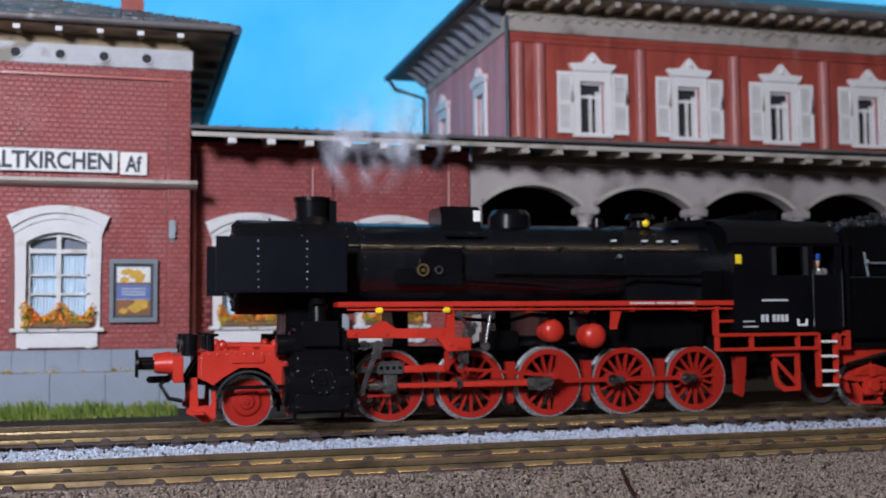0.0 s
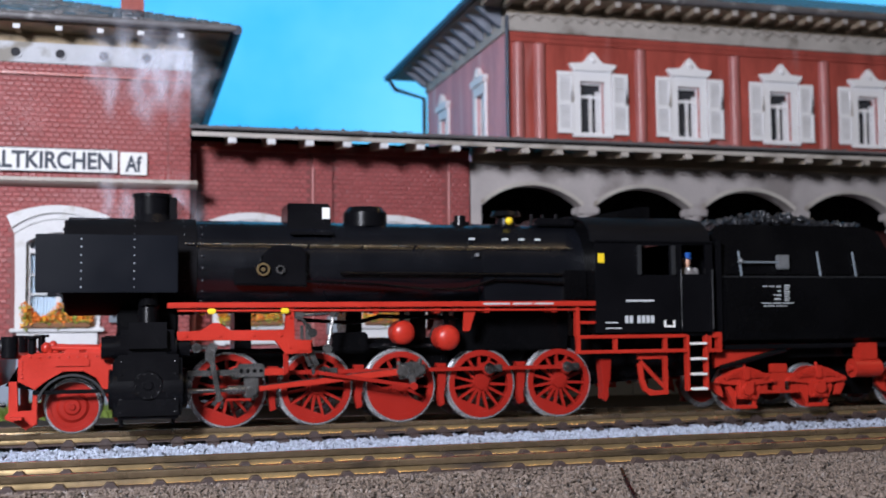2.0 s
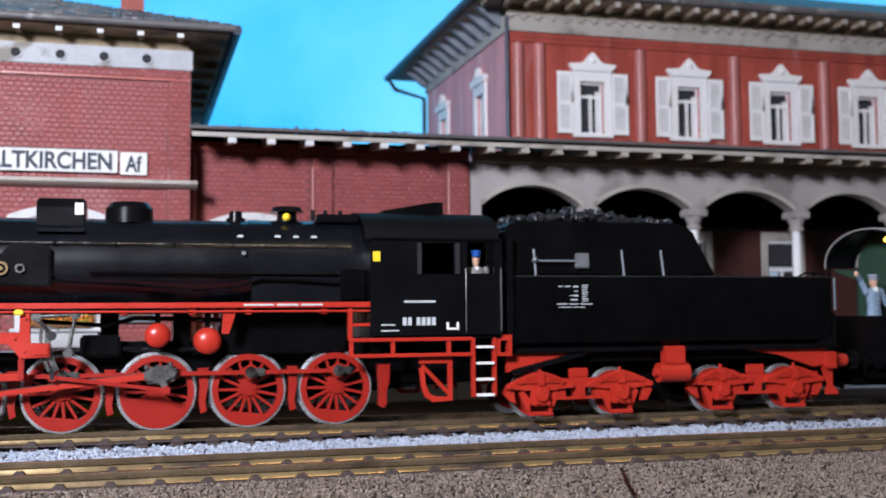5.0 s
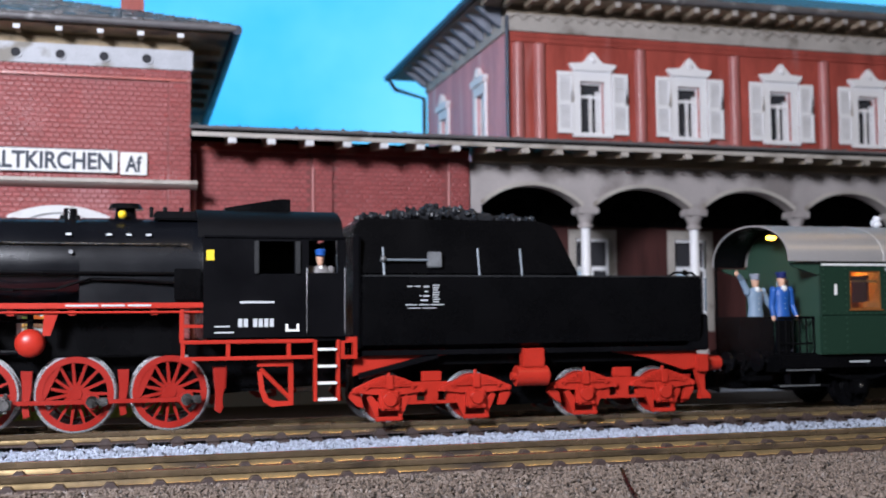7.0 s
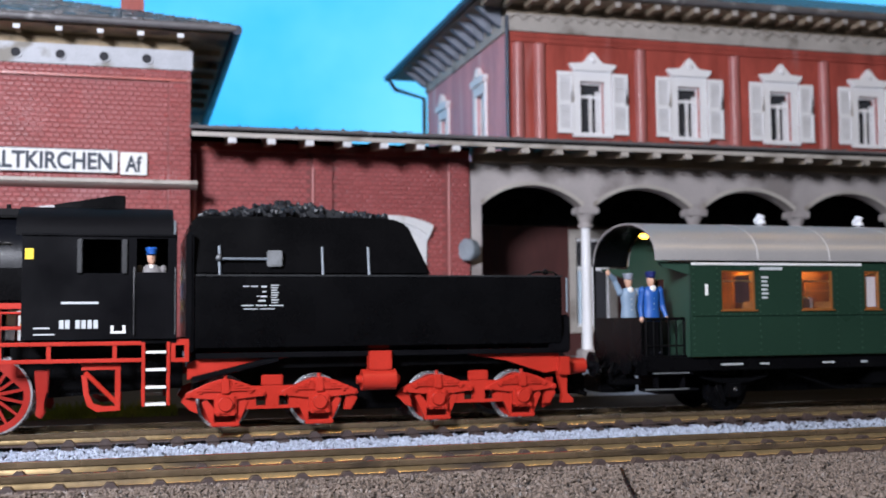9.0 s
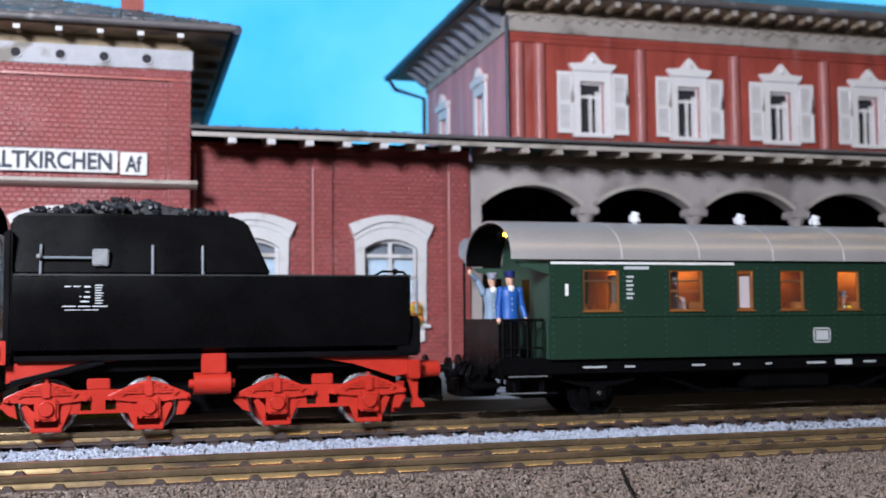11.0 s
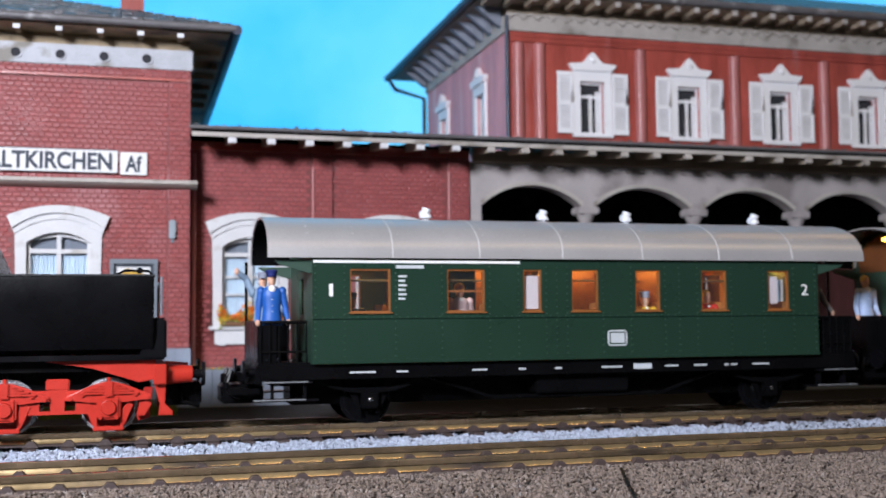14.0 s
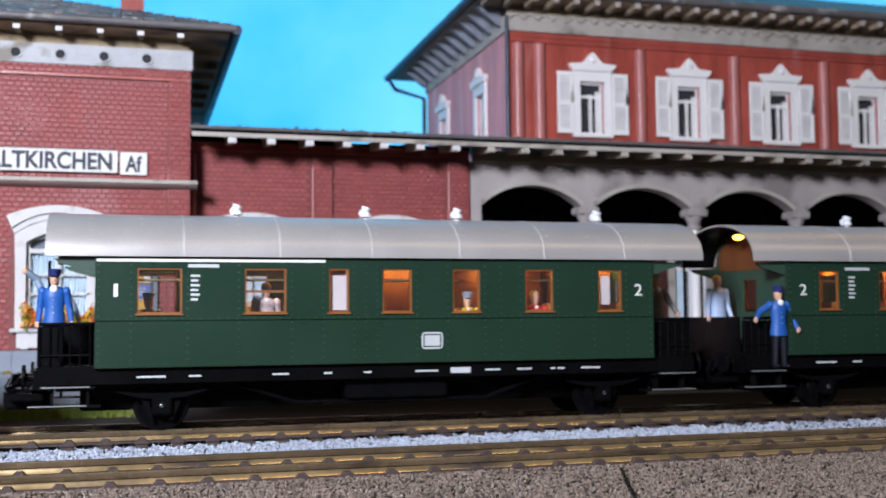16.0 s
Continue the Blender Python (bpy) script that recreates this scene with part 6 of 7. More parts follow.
            words("class_number", "2", .16, .23, (27.12 - ORG.x, zz - .006, 2.54), WHITE, side)
        # solebar with small data panels
        sb = part("solebar", box(B(), 15.75, 28.4, min(s * 1.25, s * 1.38), max(s * 1.25, s * 1.38), .88, 1.16, .01), BLACK_MATT, t)
        for xa, xb in ((17.4, 17.9), (18.3, 18.52), (19.8, 20.1), (20.75, 20.9), (21.5, 21.65), (22.5, 22.95), (23.2, 23.6), (23.9, 24.2), (24.55, 24.85), (25.25, 25.35), (25.4, 25.55), (25.9, 26.3)):
            wide = xa in (23.2,)
            part("data_panel", box(B(), xa, xb, s * 1.383 - .004, s * 1.383 + .004, .985 if not wide else .95, 1.02 if not wide else 1.06), PALE, sb)
        # springs, axle guards, truss
        for ax in (17.84, 26.49):
            prof = [(ax - .8, .72), (ax - .4, .62), (ax, .58), (ax + .4, .62), (ax + .8, .72), (ax + .8, .76), (ax + .4, .7), (ax, .7), (ax - .4, .7), (ax - .8, .76)]
            sp = part("leaf_spring", prism(B(), prof, min(s * 1.0, s * 1.12), max(s * 1.0, s * 1.12)), BLACK_MATT, t)
            bm = box(B(), ax - .17, ax + .17, min(s * .95, s * 1.14), max(s * .95, s * 1.14), .3, .62, .03)
            part("axle_box", bm, BLACK_MATT, sp)
            part("axle_cap", ball(B(), (ax, s * 1.15, .47), .05, 1, .6, 1, 2), ROD, sp, "small steel axle cap")
            part("axle_guard", prism(B(), [(ax - .5, .9), (ax - .2, .2), (ax - .14, .2), (ax - .3, .9)], s * .98 - .02, s * .98 + .02), BLACK_MATT, sp)
            part("axle_guard", prism(B(), [(ax + .5, .9), (ax + .2, .2), (ax + .14, .2), (ax + .3, .9)], s * .98 - .02, s * .98 + .02), BLACK_MATT, sp)
        bm = B()
        for a, b in (((19.0, .88), (20.3, .45)), ((20.3, .45), (24.0, .45)), ((24.0, .45), (25.3, .88))):
            rod(bm, (a[0], s * 1.0, a[1]), (b[0], s * 1.0, b[1]), .035, seg=8)
        part("truss_rod", bm, BLACK_MATT, t)
        for x in (15.88, 28.27):
            bf = part("buffer", rod(B(), (x - .12, s * .88, 1.02), (x + .12, s * .88, 1.02), .15, seg=18), BLACK_MATT, t)
            e = -1 if x < 20 else 1
            bm = rod(B(), (x, s * .88, 1.02), (x + e * .38, s * .88, 1.02), .07, seg=12)
            rod(bm, (x + e * .38, s * .88, 1.02), (x + e * .43, s * .88, 1.02), .22, seg=20)
            part("buffer_head", bm, BLACK, bf)
        for xa, xb in ((15.85, 16.7), (27.45, 28.3)):
            st = part("step_board", box(B(), xa, xb, min(s * 1.15, s * 1.45), max(s * 1.15, s * 1.45), .82, .86), BLACK, t)
            part("lower_step", box(B(), xa - .2, xb + .1, min(s * 1.15, s * 1.5), max(s * 1.15, s * 1.5), .5, .54), BLACK, st)
            part("step_iron", box(B(), xa + .1, xa + .15, min(s * 1.15, s * 1.3), max(s * 1.15, s * 1.3), .5, 1.1), BLACK, st)
            part("step_iron", box(B(), xb - .15, xb - .1, min(s * 1.15, s * 1.3), max(s * 1.15, s * 1.3), .5, 1.1), BLACK, st)
    # roof
    n = 30
    prof = [(1.58 * math.cos(a), 3.14 + .87 * math.sin(a) ** .86) for a in [math.pi * i / n for i in range(n + 1)]]
    inn = [(p[0] * .975, 3.14 + (p[1] - 3.14) * .955) for p in prof]
    bm = B()
    vs = [[bm.verts.new((x, q[0], q[1])) for x, q in ((15.85, i), (15.85, o), (28.55, o), (28.55, i))] for i, o in zip(inn, prof)]
    for a, b in zip(vs, vs[1:]):
        for k in range(4):
            bm.faces.new((a[k], a[(k + 1) % 4], b[(k + 1) % 4], b[k]))
    bm.faces.new(vs[0])
    bm.faces.new(vs[-1][::-1])
    roof = part("roof", bm, ROOF_SILVER, t, "silver-grey barrel roof with seams")
    # black liners added inside the roof ends to stand for the shade there
    for xa, xb in ((15.87, 16.67), (27.46, 28.53)):
        lin = [(p[0] * .97, 3.14 + (p[1] - 3.14) * .965) for p in inn]
        bm = B()
        vs = [[bm.verts.new((x, q[0], q[1])) for x, q in ((xa, i), (xa, o), (xb, o), (xb, i))] for i, o in zip(lin, inn)]
        for a, b in zip(vs, vs[1:]):
            for k in range(4):
                bm.faces.new((a[k], a[(k + 1) % 4], b[(k + 1) % 4], b[k]))
        part("roof_shade_liner", bm, BLACK_MATT, roof, "black liner for the shade under the roof end")
    for x in [18.2 + 1.72 * i for i in range(6)]:
        bm = B()
        q = [(p[0] * 1.008, 3.14 + (p[1] - 3.14) * 1.01) for p in prof]
        vs = [[bm.verts.new((xx, w[0], w[1])) for xx, w in ((x - .015, o), (x - .015, e), (x + .015, e), (x + .015, o))] for o, e in zip(prof, q)]
        for a, b in zip(vs, vs[1:]):
            for k in range(4):
                bm.faces.new((a[k], a[(k + 1) % 4], b[(k + 1) % 4], b[k]))
        part("roof_seam", bm, SEAM, roof)
    bm = B()
    for x in [16.6 + .86 * i for i in range(14)]:
        for a in (.5, .72, .95):
            for s in (-1, 1):
                box(bm, x - .02, x + .02, s * 1.58 * math.cos(a) - .02, s * 1.58 * math.cos(a) + .02, 3.14 + .87 * math.sin(a) ** .86 - .0, 3.14 + .87 * math.sin(a) ** .86 + .012)
    # roof rivets get the paler seam colour as their glint
    part("roof_rivets", bm, SEAM, roof, kind="stuff")
    for x in (19.26, 21.83, 23.76, 26.88):
        bm = rod(B(), (x, 0, 3.98), (x, 0, 4.1), .06, seg=12)
        rod(bm, (x, 0, 4.06), (x, 0, 4.15), .13, .09, 14)
        rod(bm, (x - .05, -.06, 4.12), (x - .05, .06, 4.14), .085, seg=14)
        rod(bm, (x - .02, 0, 4.14), (x + .02, 0, 4.25), .07, .1, 14)
        part("roof_vent", bm, VENT_WHITE, roof, "bright metal roof ventilator")
    # ends
    for x, d in ((16.68, 1), (27.45, -1)):
        a, b = sorted((x, x + d * .07))
        pts = [(-1.4, 1.17), (-.45, 1.17), (-.45, 2.95), (.45, 2.95), (.45, 1.17), (1.4, 1.17), (1.4, 3.14)] + [(p[0] * .9, p[1]) for p in inn[1:-1]] + [(-1.4, 3.14)]
        ew = part("end_wall", prism(B(), pts, a, b, "x"), GREEN_DARK, t)
        bm = B()
        holed_wall(bm, -.45, .45, 1.17, 2.95, a + .01, b - .01, [(-.28, .28, 2.1, 2.8)])
        bmesh.ops.transform(bm, matrix=Matrix(((0, 1, 0, 0), (1, 0, 0, 0), (0, 0, 1, 0), (0, 0, 0, 1))), verts=bm.verts[:])
        bmesh.ops.translate(bm, vec=(0, 0, 0), verts=bm.verts[:])
        part("end_door", bm, GREEN_DARK, ew)
        if second:
            # added panel: the bulb's amber light on the end wall, as brown
            arch = [(-1.25, 3.02), (1.25, 3.02)] + [(p[0] * .86, p[1] - .05) for p in inn[2:-2]]
            xs = sorted((x - d * .004, x - d * .012))
            part("end_glow_panel", prism(B(), arch, xs[0], xs[1], "x"), CORRIDOR, ew, "brown panel for the amber light under the roof arch")
        px0, px1 = sorted((x - d * .02, x - d * .98))
        part("platform_floor", box(B(), px0, px1, -1.3, 1.3, 1.12, 1.2), BLACK_MATT, t)
        e = x - d * .95
        part("end_sheet", box(B(), e - .02, e + .02, -1.15, 1.15, 1.2, 1.98, .01), BLACK_MATT, t, "black end sheet")
        part("far_sheet", box(B(), px0 + .03, px1 - .03, 1.24, 1.27, 1.2, 1.93, .01), BLACK_MATT, t, "black side sheet")
        if not second and x < 20:
            part("corner_sheet", box(B(), px0 + .03, px0 + .36, -1.25, -1.22, 1.2, 1.9, .01), BLACK_MATT, t, "black corner sheet")
        if second or x > 20:
            part("near_sheet", box(B(), px0 + .03, px1 - .03, -1.25, -1.22, 1.2, 1.9, .01), BLACK_MATT, t, "black side sheet")
        part("step_edge", box(B(), px0 + .1, px1 - .05, -1.47, -1.455, .84, .865), TIN, t, "bright metal step edge")
        part("step_edge", box(B(), px0 - .1, px1 - .1, -1.52, -1.505, .52, .545), TIN, t)
        bm = tube(B(), [(e, -.3, 1.0), (e - d * .2, -.32, .8), (e - d * .35, -.3, .62), (e - d * .5, -.25, .7)], .05, 8)
        rod(bm, (e, .0, .9), (e - d * .6, .0, .88), .09, seg=10)
        part("brake_hose", bm, BLACK_MATT, t)
        part("end_beam", box(B(), e - .06, e + .06, -1.25, 1.25, .8, 1.16, .01), BLACK_MATT, t)
        for s in (-1, 1):
            gate = part("platform_gate", rod(B(), (px0 + .04, s * 1.28, 1.95), (px1 - .04, s * 1.28, 1.95), .03, seg=8), BLACK_MATT, t, "black railing gate")
            part("gate_rail", rod(B(), (px0 + .04, s * 1.28, 1.4), (px1 - .04, s * 1.28, 1.4), .02, seg=8), BLACK_MATT, gate)
            for k in range(6):
                xx = px0 + .06 + (px1 - px0 - .12) * k / 5
                part("gate_bar", rod(B(), (xx, s * 1.28, 1.2), (xx, s * 1.28, 1.95), .018, seg=6), BLACK_MATT, gate)
            if s > 0:
                part("roof_post", rod(B(), (e, 1.2, 1.2), (e, 1.2, 3.2), .03, seg=8), BLACK_MATT, t)
            part("canopy_bracket", prism(B(), [(x, 3.1), (x - d * .7, 3.1), (x - d * .6, 3.02), (x - d * .05, 2.86), (x, 2.86)], s * 1.4 - .03, s * 1.4 + .03), GREEN_DARK, t)
        part("platform_lamp", ball(B(), (x - d * .45, -.35, 3.72), .085, 1.5, 1, .7, 2), LAMPGLOW, t, "glowing warm platform bulb")
    # black box added under the floor for the shade below the coach
    part("underside_shade", box(B(), 16.4, 27.8, -.5, .5, .36, .95, .03), BLACK_MATT, t)
    # inside
    part("floor", box(B(), 16.76, 27.37, -1.39, 1.39, 1.16, 1.24), INTERIOR, t)
    part("ceiling", box(B(), 16.76, 27.37, -1.39, 1.39, 3.2, 3.24), INTERIOR, t)
    for i in range(5):
        x = 17.6 + 2.2 * i
        part("ceiling_light", box(B(), x, x + 1.1, -.1, .1, 3.0, 3.04), CABINGLOW, t, "warm glowing light strip")
    for x in (18.75, 21.5, 25.8):
        bm = holed_wall(B(), -1.38, 1.38, 1.24, 3.2, x - .03, x + .03, [(-.35, .35, 1.24, 2.9)])
        bmesh.ops.transform(bm, matrix=Matrix(((0, 1, 0, 0), (1, 0, 0, 0), (0, 0, 1, 0), (0, 0, 0, 1))), verts=bm.verts[:])
        part("partition", bm, INTERIOR, t)
    for x in (17.0, 19.0, 21.9, 24.3):
        part("luggage_rack", box(B(), x, x + 1.5, -1.3, -.9, 2.72, 2.75), BRASS, t, "golden luggage rack")
    part("corridor_wall", box(B(), 20.4, 25.7, .25, .3, 1.24, 3.2), CORRIDOR, t, "orange-brown wooden corridor wall")
    part("corridor_wall", box(B(), 25.85, 27.3, .25, .3, 1.24, 3.2), CORRIDOR, t)
    for x in (18.5, 19.1, 20.3, 22.7, 23.1, 24.1, 24.5, 25.5, 26.9):
        for s in (-1, 1):
            seat(t, x, s)
    for xa, xb, za in ((20.86, 21.18, 2.17), (26.35, 26.55, 2.25)) if not second else ():
        part("blind", box(B(), xa, xb, -1.37, -1.35, za, 2.82), BLIND, t, "pale window blind")
    if not second:
        part("window_bar", box(B(), 19.3, 20.02, -1.41, -1.39, 2.5, 2.54), WOOD_FRAME, t)
    part("underframe", box(B(), 16.0, 28.2, -.9, .9, .75, 1.1), BLACK_MATT, t)
    part("battery_box", box(B(), 21.2, 23.2, -1.15, 1.15, .5, .88, .03), BLACK_MATT, t)
    part("coupling", box(B(), 15.4, 15.9, -.1, .1, .8, 1.0, .03), BLACK_MATT, t)
    for xa, xb in ((15.1, 15.9), (28.25, 28.95)):
        bm = box(B(), xa, xb, -.5, .5, .42, .78, .04)
        box(bm, xa + .1, xb - .1, -.95, .95, .6, .72, .02)
        for y in (-.7, -.3, .3):
            tube(bm, [(xa + .2, y, 1.05), (xa + .08, y - .03, .85), (xa + .16, y, .62), (xa + .34, y + .03, .55)], .045, 8)
        part("coupler_pocket", bm, BLACK_MATT, t, "black coupler pocket with hoses")
    moving = {}
    for k, x in enumerate((17.84, 26.49)):
        moving["w%d" % k] = wheel(t, x, .47, 0, disc=BLACK_MATT, tyre=BLACK)
    base(0)
    return t, moving


def figure(name, label, at, coat, legs, cap, arm=(20, 20), bust=False, turn=0.0):
    """A small painted plastic figure, one plain mesh; at is the soles' place."""
    bm = B()

    def paint(i, build):
        old = set(bm.faces)
        build()
        for f in bm.faces:
            if f not in old:
                f.material_index = i

    def lump(i, c, r, sx=1, sy=1, sz=1):
        paint(i, lambda: ball(bm, c, r, sx, sy, sz, 2))

    def limb(i, a, b, r0, r1):
        paint(i, lambda: rod(bm, a, b, r0, r1, 10))

    def loft(i, rings):
        def build():
            vs = [[bm.verts.new((cx + rx * math.cos(q), cy + ry * math.sin(q), z)) for q in [2 * math.pi * k / 14 for k in range(14)]] for z, rx, ry, cx, cy in rings]
            for a, b in zip(vs, vs[1:]):
                for k in range(14):
                    bm.faces.new((a[k], a[(k + 1) % 14], b[(k + 1) % 14], b[k]))
            bm.faces.new(vs[0][::-1])
            bm.faces.new(vs[-1])
        paint(i, build)
    if not bust:
        for s in (-1, 1):
            loft(1, [(.03, .08, .09, s * .15, 0), (.45, .095, .1, s * .13, -.02), (.86, .13, .14, s * .1, 0)])
            lump(1, (s * .16, -.07, .05), .09, .9, 1.7, .6)
    loft(0, [(.72, .27, .18, 0, 0), (.98, .23, .16, 0, 0), (1.06, .215, .15, 0, 0), (1.28, .26, .17, 0, 0), (1.42, .27, .16, 0, 0), (1.5, .13, .11, 0, 0)])
    for s, a in zip((-1, 1), arm):
        a = radians(a)
        sh = Vector((s * .27, 0, 1.4))
        el = sh + Vector((s * math.sin(a) * .33, .02, -math.cos(a) * .33))
        ha = el + Vector((s * math.sin(a * .8) * .26, -.12, -math.cos(a * .8) * .26))
        lump(0, sh, .105)
        limb(0, sh, el, .095, .08)
        lump(0, el, .082)
        limb(0, el, ha, .08, .062)
        lump(2, ha + (ha - el).normalized() * .04, .068, 1, .8, 1.1)
    lump(3, (0, -.12, 1.45), .06 if bust else .1, 1, .7, .8)
    for z in (1.0, 1.12, 1.24):
        lump(3, (0, -.165, z), .014)
    limb(2, (0, 0, 1.46), (0, 0, 1.56), .07, .07)
    loft(2, [(1.52, .06, .07, 0, -.02), (1.57, .1, .115, 0, -.01), (1.66, .115, .13, 0, 0), (1.76, .1, .12, 0, .01)])
    lump(2, (0, -.135, 1.63), .03)
    if cap is BLOND:
        lump(4, (0, .03, 1.71), .135, 1.0, 1.05, .85)
    else:
        loft(4, [(1.69, .12, .135, 0, 0), (1.74, .125, .14, 0, 0), (1.8, .155, .17, 0, .01), (1.83, .13, .15, 0, .01)])
        lump(4, (0, -.14, 1.7), .1, 1.1, .8, .18)
    bmesh.ops.scale(bm, vec=(.74, .82, .94), verts=bm.verts[:])
    keep = ORG.copy()
    ORG.xyz = (0, 0, 0)
    me = mesh_of(name, bm, coat)
    ORG.xyz = keep
    for m in (legs, SKIN, WHITE, cap):
        me.materials.append(m)
    ob = tagged(new(name, me), label, "figure")
    ob.matrix_basis = pose(*[c * S for c in at], 0, 0, turn)
    return ob


BLUE = mat("figure_blue", (.012, .09, .36), .5, var=.1, bump=0)
NAVY = mat("figure_navy", (.008, .009, .015), .55, var=.1, bump=0, spec=.2)
CAPBLUE = mat("figure_cap", (.012, .02, .12), .5, var=.1, bump=0)
GREYBLUE = mat("figure_greyblue", (.2, .28, .38), .55, var=.15, bump=0)
GREYCAP = mat("figure_greycap", (.25, .27, .33), .55, var=.1, bump=0)
GREYCOAT = mat("figure_grey", (.18, .17, .17), .6, var=.15, bump=0)
REDCOAT = mat("figure_red", (.6, .03, .02), .5, var=.1, bump=0)
YELLOWCOAT = mat("figure_yellow", (.75, .5, .03), .5, var=.1, bump=0)
PINKCOAT = mat("figure_pale", (.6, .45, .45), .5, var=.1, bump=0)
BLOND = mat("figure_blond", (.75, .5, .12), .5, var=.1, bump=0)

LOCO, LOCO_MOVES = locomotive()
TENDER, TENDER_MOVES = tender()
COACH, COACH_MOVES = coach(0)
COACH2, COACH2_MOVES = coach(13.87, True)
base(0)

FIGURES = [
    (figure("driver_figure", "painted driver figure with blue cap at the cab door", (0, 0, 0), GREYCOAT, NAVY, BLUE, (10, 10), True), (6.02, -1.2, 1.6)),
    (figure("conductor_figure", "painted conductor figure in blue jacket on the coach platform", (0, 0, 0), BLUE, NAVY, CAPBLUE, (9, 14)), (15.98, -1.08, 1.21)),
    (figure("waving_figure", "painted figure in grey-blue coat raising one arm", (0, 0, 0), GREYBLUE, NAVY, GREYCAP, (150, 35)), (15.92, -.15, 1.21)),
    (figure("guard_figure", "painted guard figure in blue jacket on the coach step", (0, 0, 0), BLUE, NAVY, CAPBLUE, (65, 30)), (30.36, -1.42, .9)),
    (figure("passenger_figure", "painted blond passenger figure in pale blue on the platform", (0, 0, 0), mat("figure_paleblue", (.35, .45, .65), .5, bump=0), NAVY, BLOND, (12, 12)), (29.82, .1, 1.21)),
    (figure("passenger_figure", "painted passenger figure in grey on the rear platform", (0, 0, 0), GREYCOAT, NAVY, GREYCAP, (12, 40)), (28.1, -.3, 1.21)),
    (figure("seated_figure", "pale painted passenger seen through the coach window", (0, 0, 0), PINKCOAT, NAVY, BLOND, (12, 12), True), (19.75, -.75, 1.0)),
    (figure("seated_figure", "yellow-clad painted passenger seen through the coach window", (0, 0, 0), YELLOWCOAT, NAVY, GREYCAP, (12, 12), True), (23.66, -1.0, .8)),
    (figure("seated_figure", "red-clad painted passenger seen through the coach window", (0, 0, 0), REDCOAT, NAVY, BLOND, (25, 12), True), (25.08, -1.0, .84)),
    (figure("seated_figure", "grey painted passenger seen through the coach window", (0, 0, 0), GREYBLUE, NAVY, GREYCAP, (12, 12), True), (17.6, -.6, .8)),
]


# ---------------------------------------------------------------- smoke
def smoke_material():
    m = bpy.data.materials.new("thin_smoke")
    m.use_nodes = True
    nt = m.node_tree
    nt.nodes.remove(nt.nodes["Principled BSDF"])
    tc = nt.nodes.new("ShaderNodeTexCoord")
    n = nt.nodes.new("ShaderNodeTexNoise")
    n.inputs["Scale"].default_value, n.inputs["Detail"].default_value, n.inputs["Distortion"].default_value = .75 * 87, 5, 1.4
    nt.links.new(tc.outputs["Object"], n.inputs["Vector"])
    r = nt.nodes.new("ShaderNodeMapRange")
    r.inputs["From Min"].default_value, r.inputs["From Max"].default_value = .3, .75
    r.inputs["To Min"].default_value, r.inputs["To Max"].default_value = .06, .55
    nt.links.new(n.outputs["Fac"], r.inputs["Value"])
    # thins out towards the edges and both ends of each streamer
    sep = nt.nodes.new("ShaderNodeSeparateXYZ")
    nt.links.new(tc.outputs["UV"], sep.inputs[0])
    out = r.outputs[0]
    for axis in (0, 1):
        sine, power, by = nt.nodes.new("ShaderNodeMath"), nt.nodes.new("ShaderNodeMath"), nt.nodes.new("ShaderNodeMath")
        mul = nt.nodes.new("ShaderNodeMath")
        mul.operation, mul.inputs[1].default_value = "MULTIPLY", math.pi
        sine.operation, power.operation, by.operation = "SINE", "POWER", "MULTIPLY"
        power.inputs[1].default_value = 2.0 if axis == 0 else 1.2
        nt.links.new(sep.outputs[axis], mul.inputs[0])
        nt.links.new(mul.outputs[0], sine.inputs[0])
        nt.links.new(sine.outputs[0], power.inputs[0])
        nt.links.new(power.outputs[0], by.inputs[0])
        nt.links.new(out, by.inputs[1])
        out = by.outputs[0]
    tr, df, mx = nt.nodes.new("ShaderNodeBsdfTransparent"), nt.nodes.new("ShaderNodeBsdfDiffuse"), nt.nodes.new("ShaderNodeMixShader")
    df.inputs["Color"].default_value = (.82, .84, .95, 1)
    nt.links.new(out, mx.inputs[0])
    nt.links.new(tr.outputs[0], mx.inputs[1])
    tl, half = nt.nodes.new("ShaderNodeBsdfTranslucent"), nt.nodes.new("ShaderNodeMixShader")
    tl.inputs["Color"].default_value = (.8, .82, .9, 1)
    nt.links.new(df.outputs[0], half.inputs[1])
    nt.links.new(tl.outputs[0], half.inputs[2])
    nt.links.new(half.outputs[0], mx.inputs[2])
    nt.links.new(mx.outputs[0], nt.nodes["Material Output"].inputs["Surface"])
    return m


SMOKE = smoke_material()


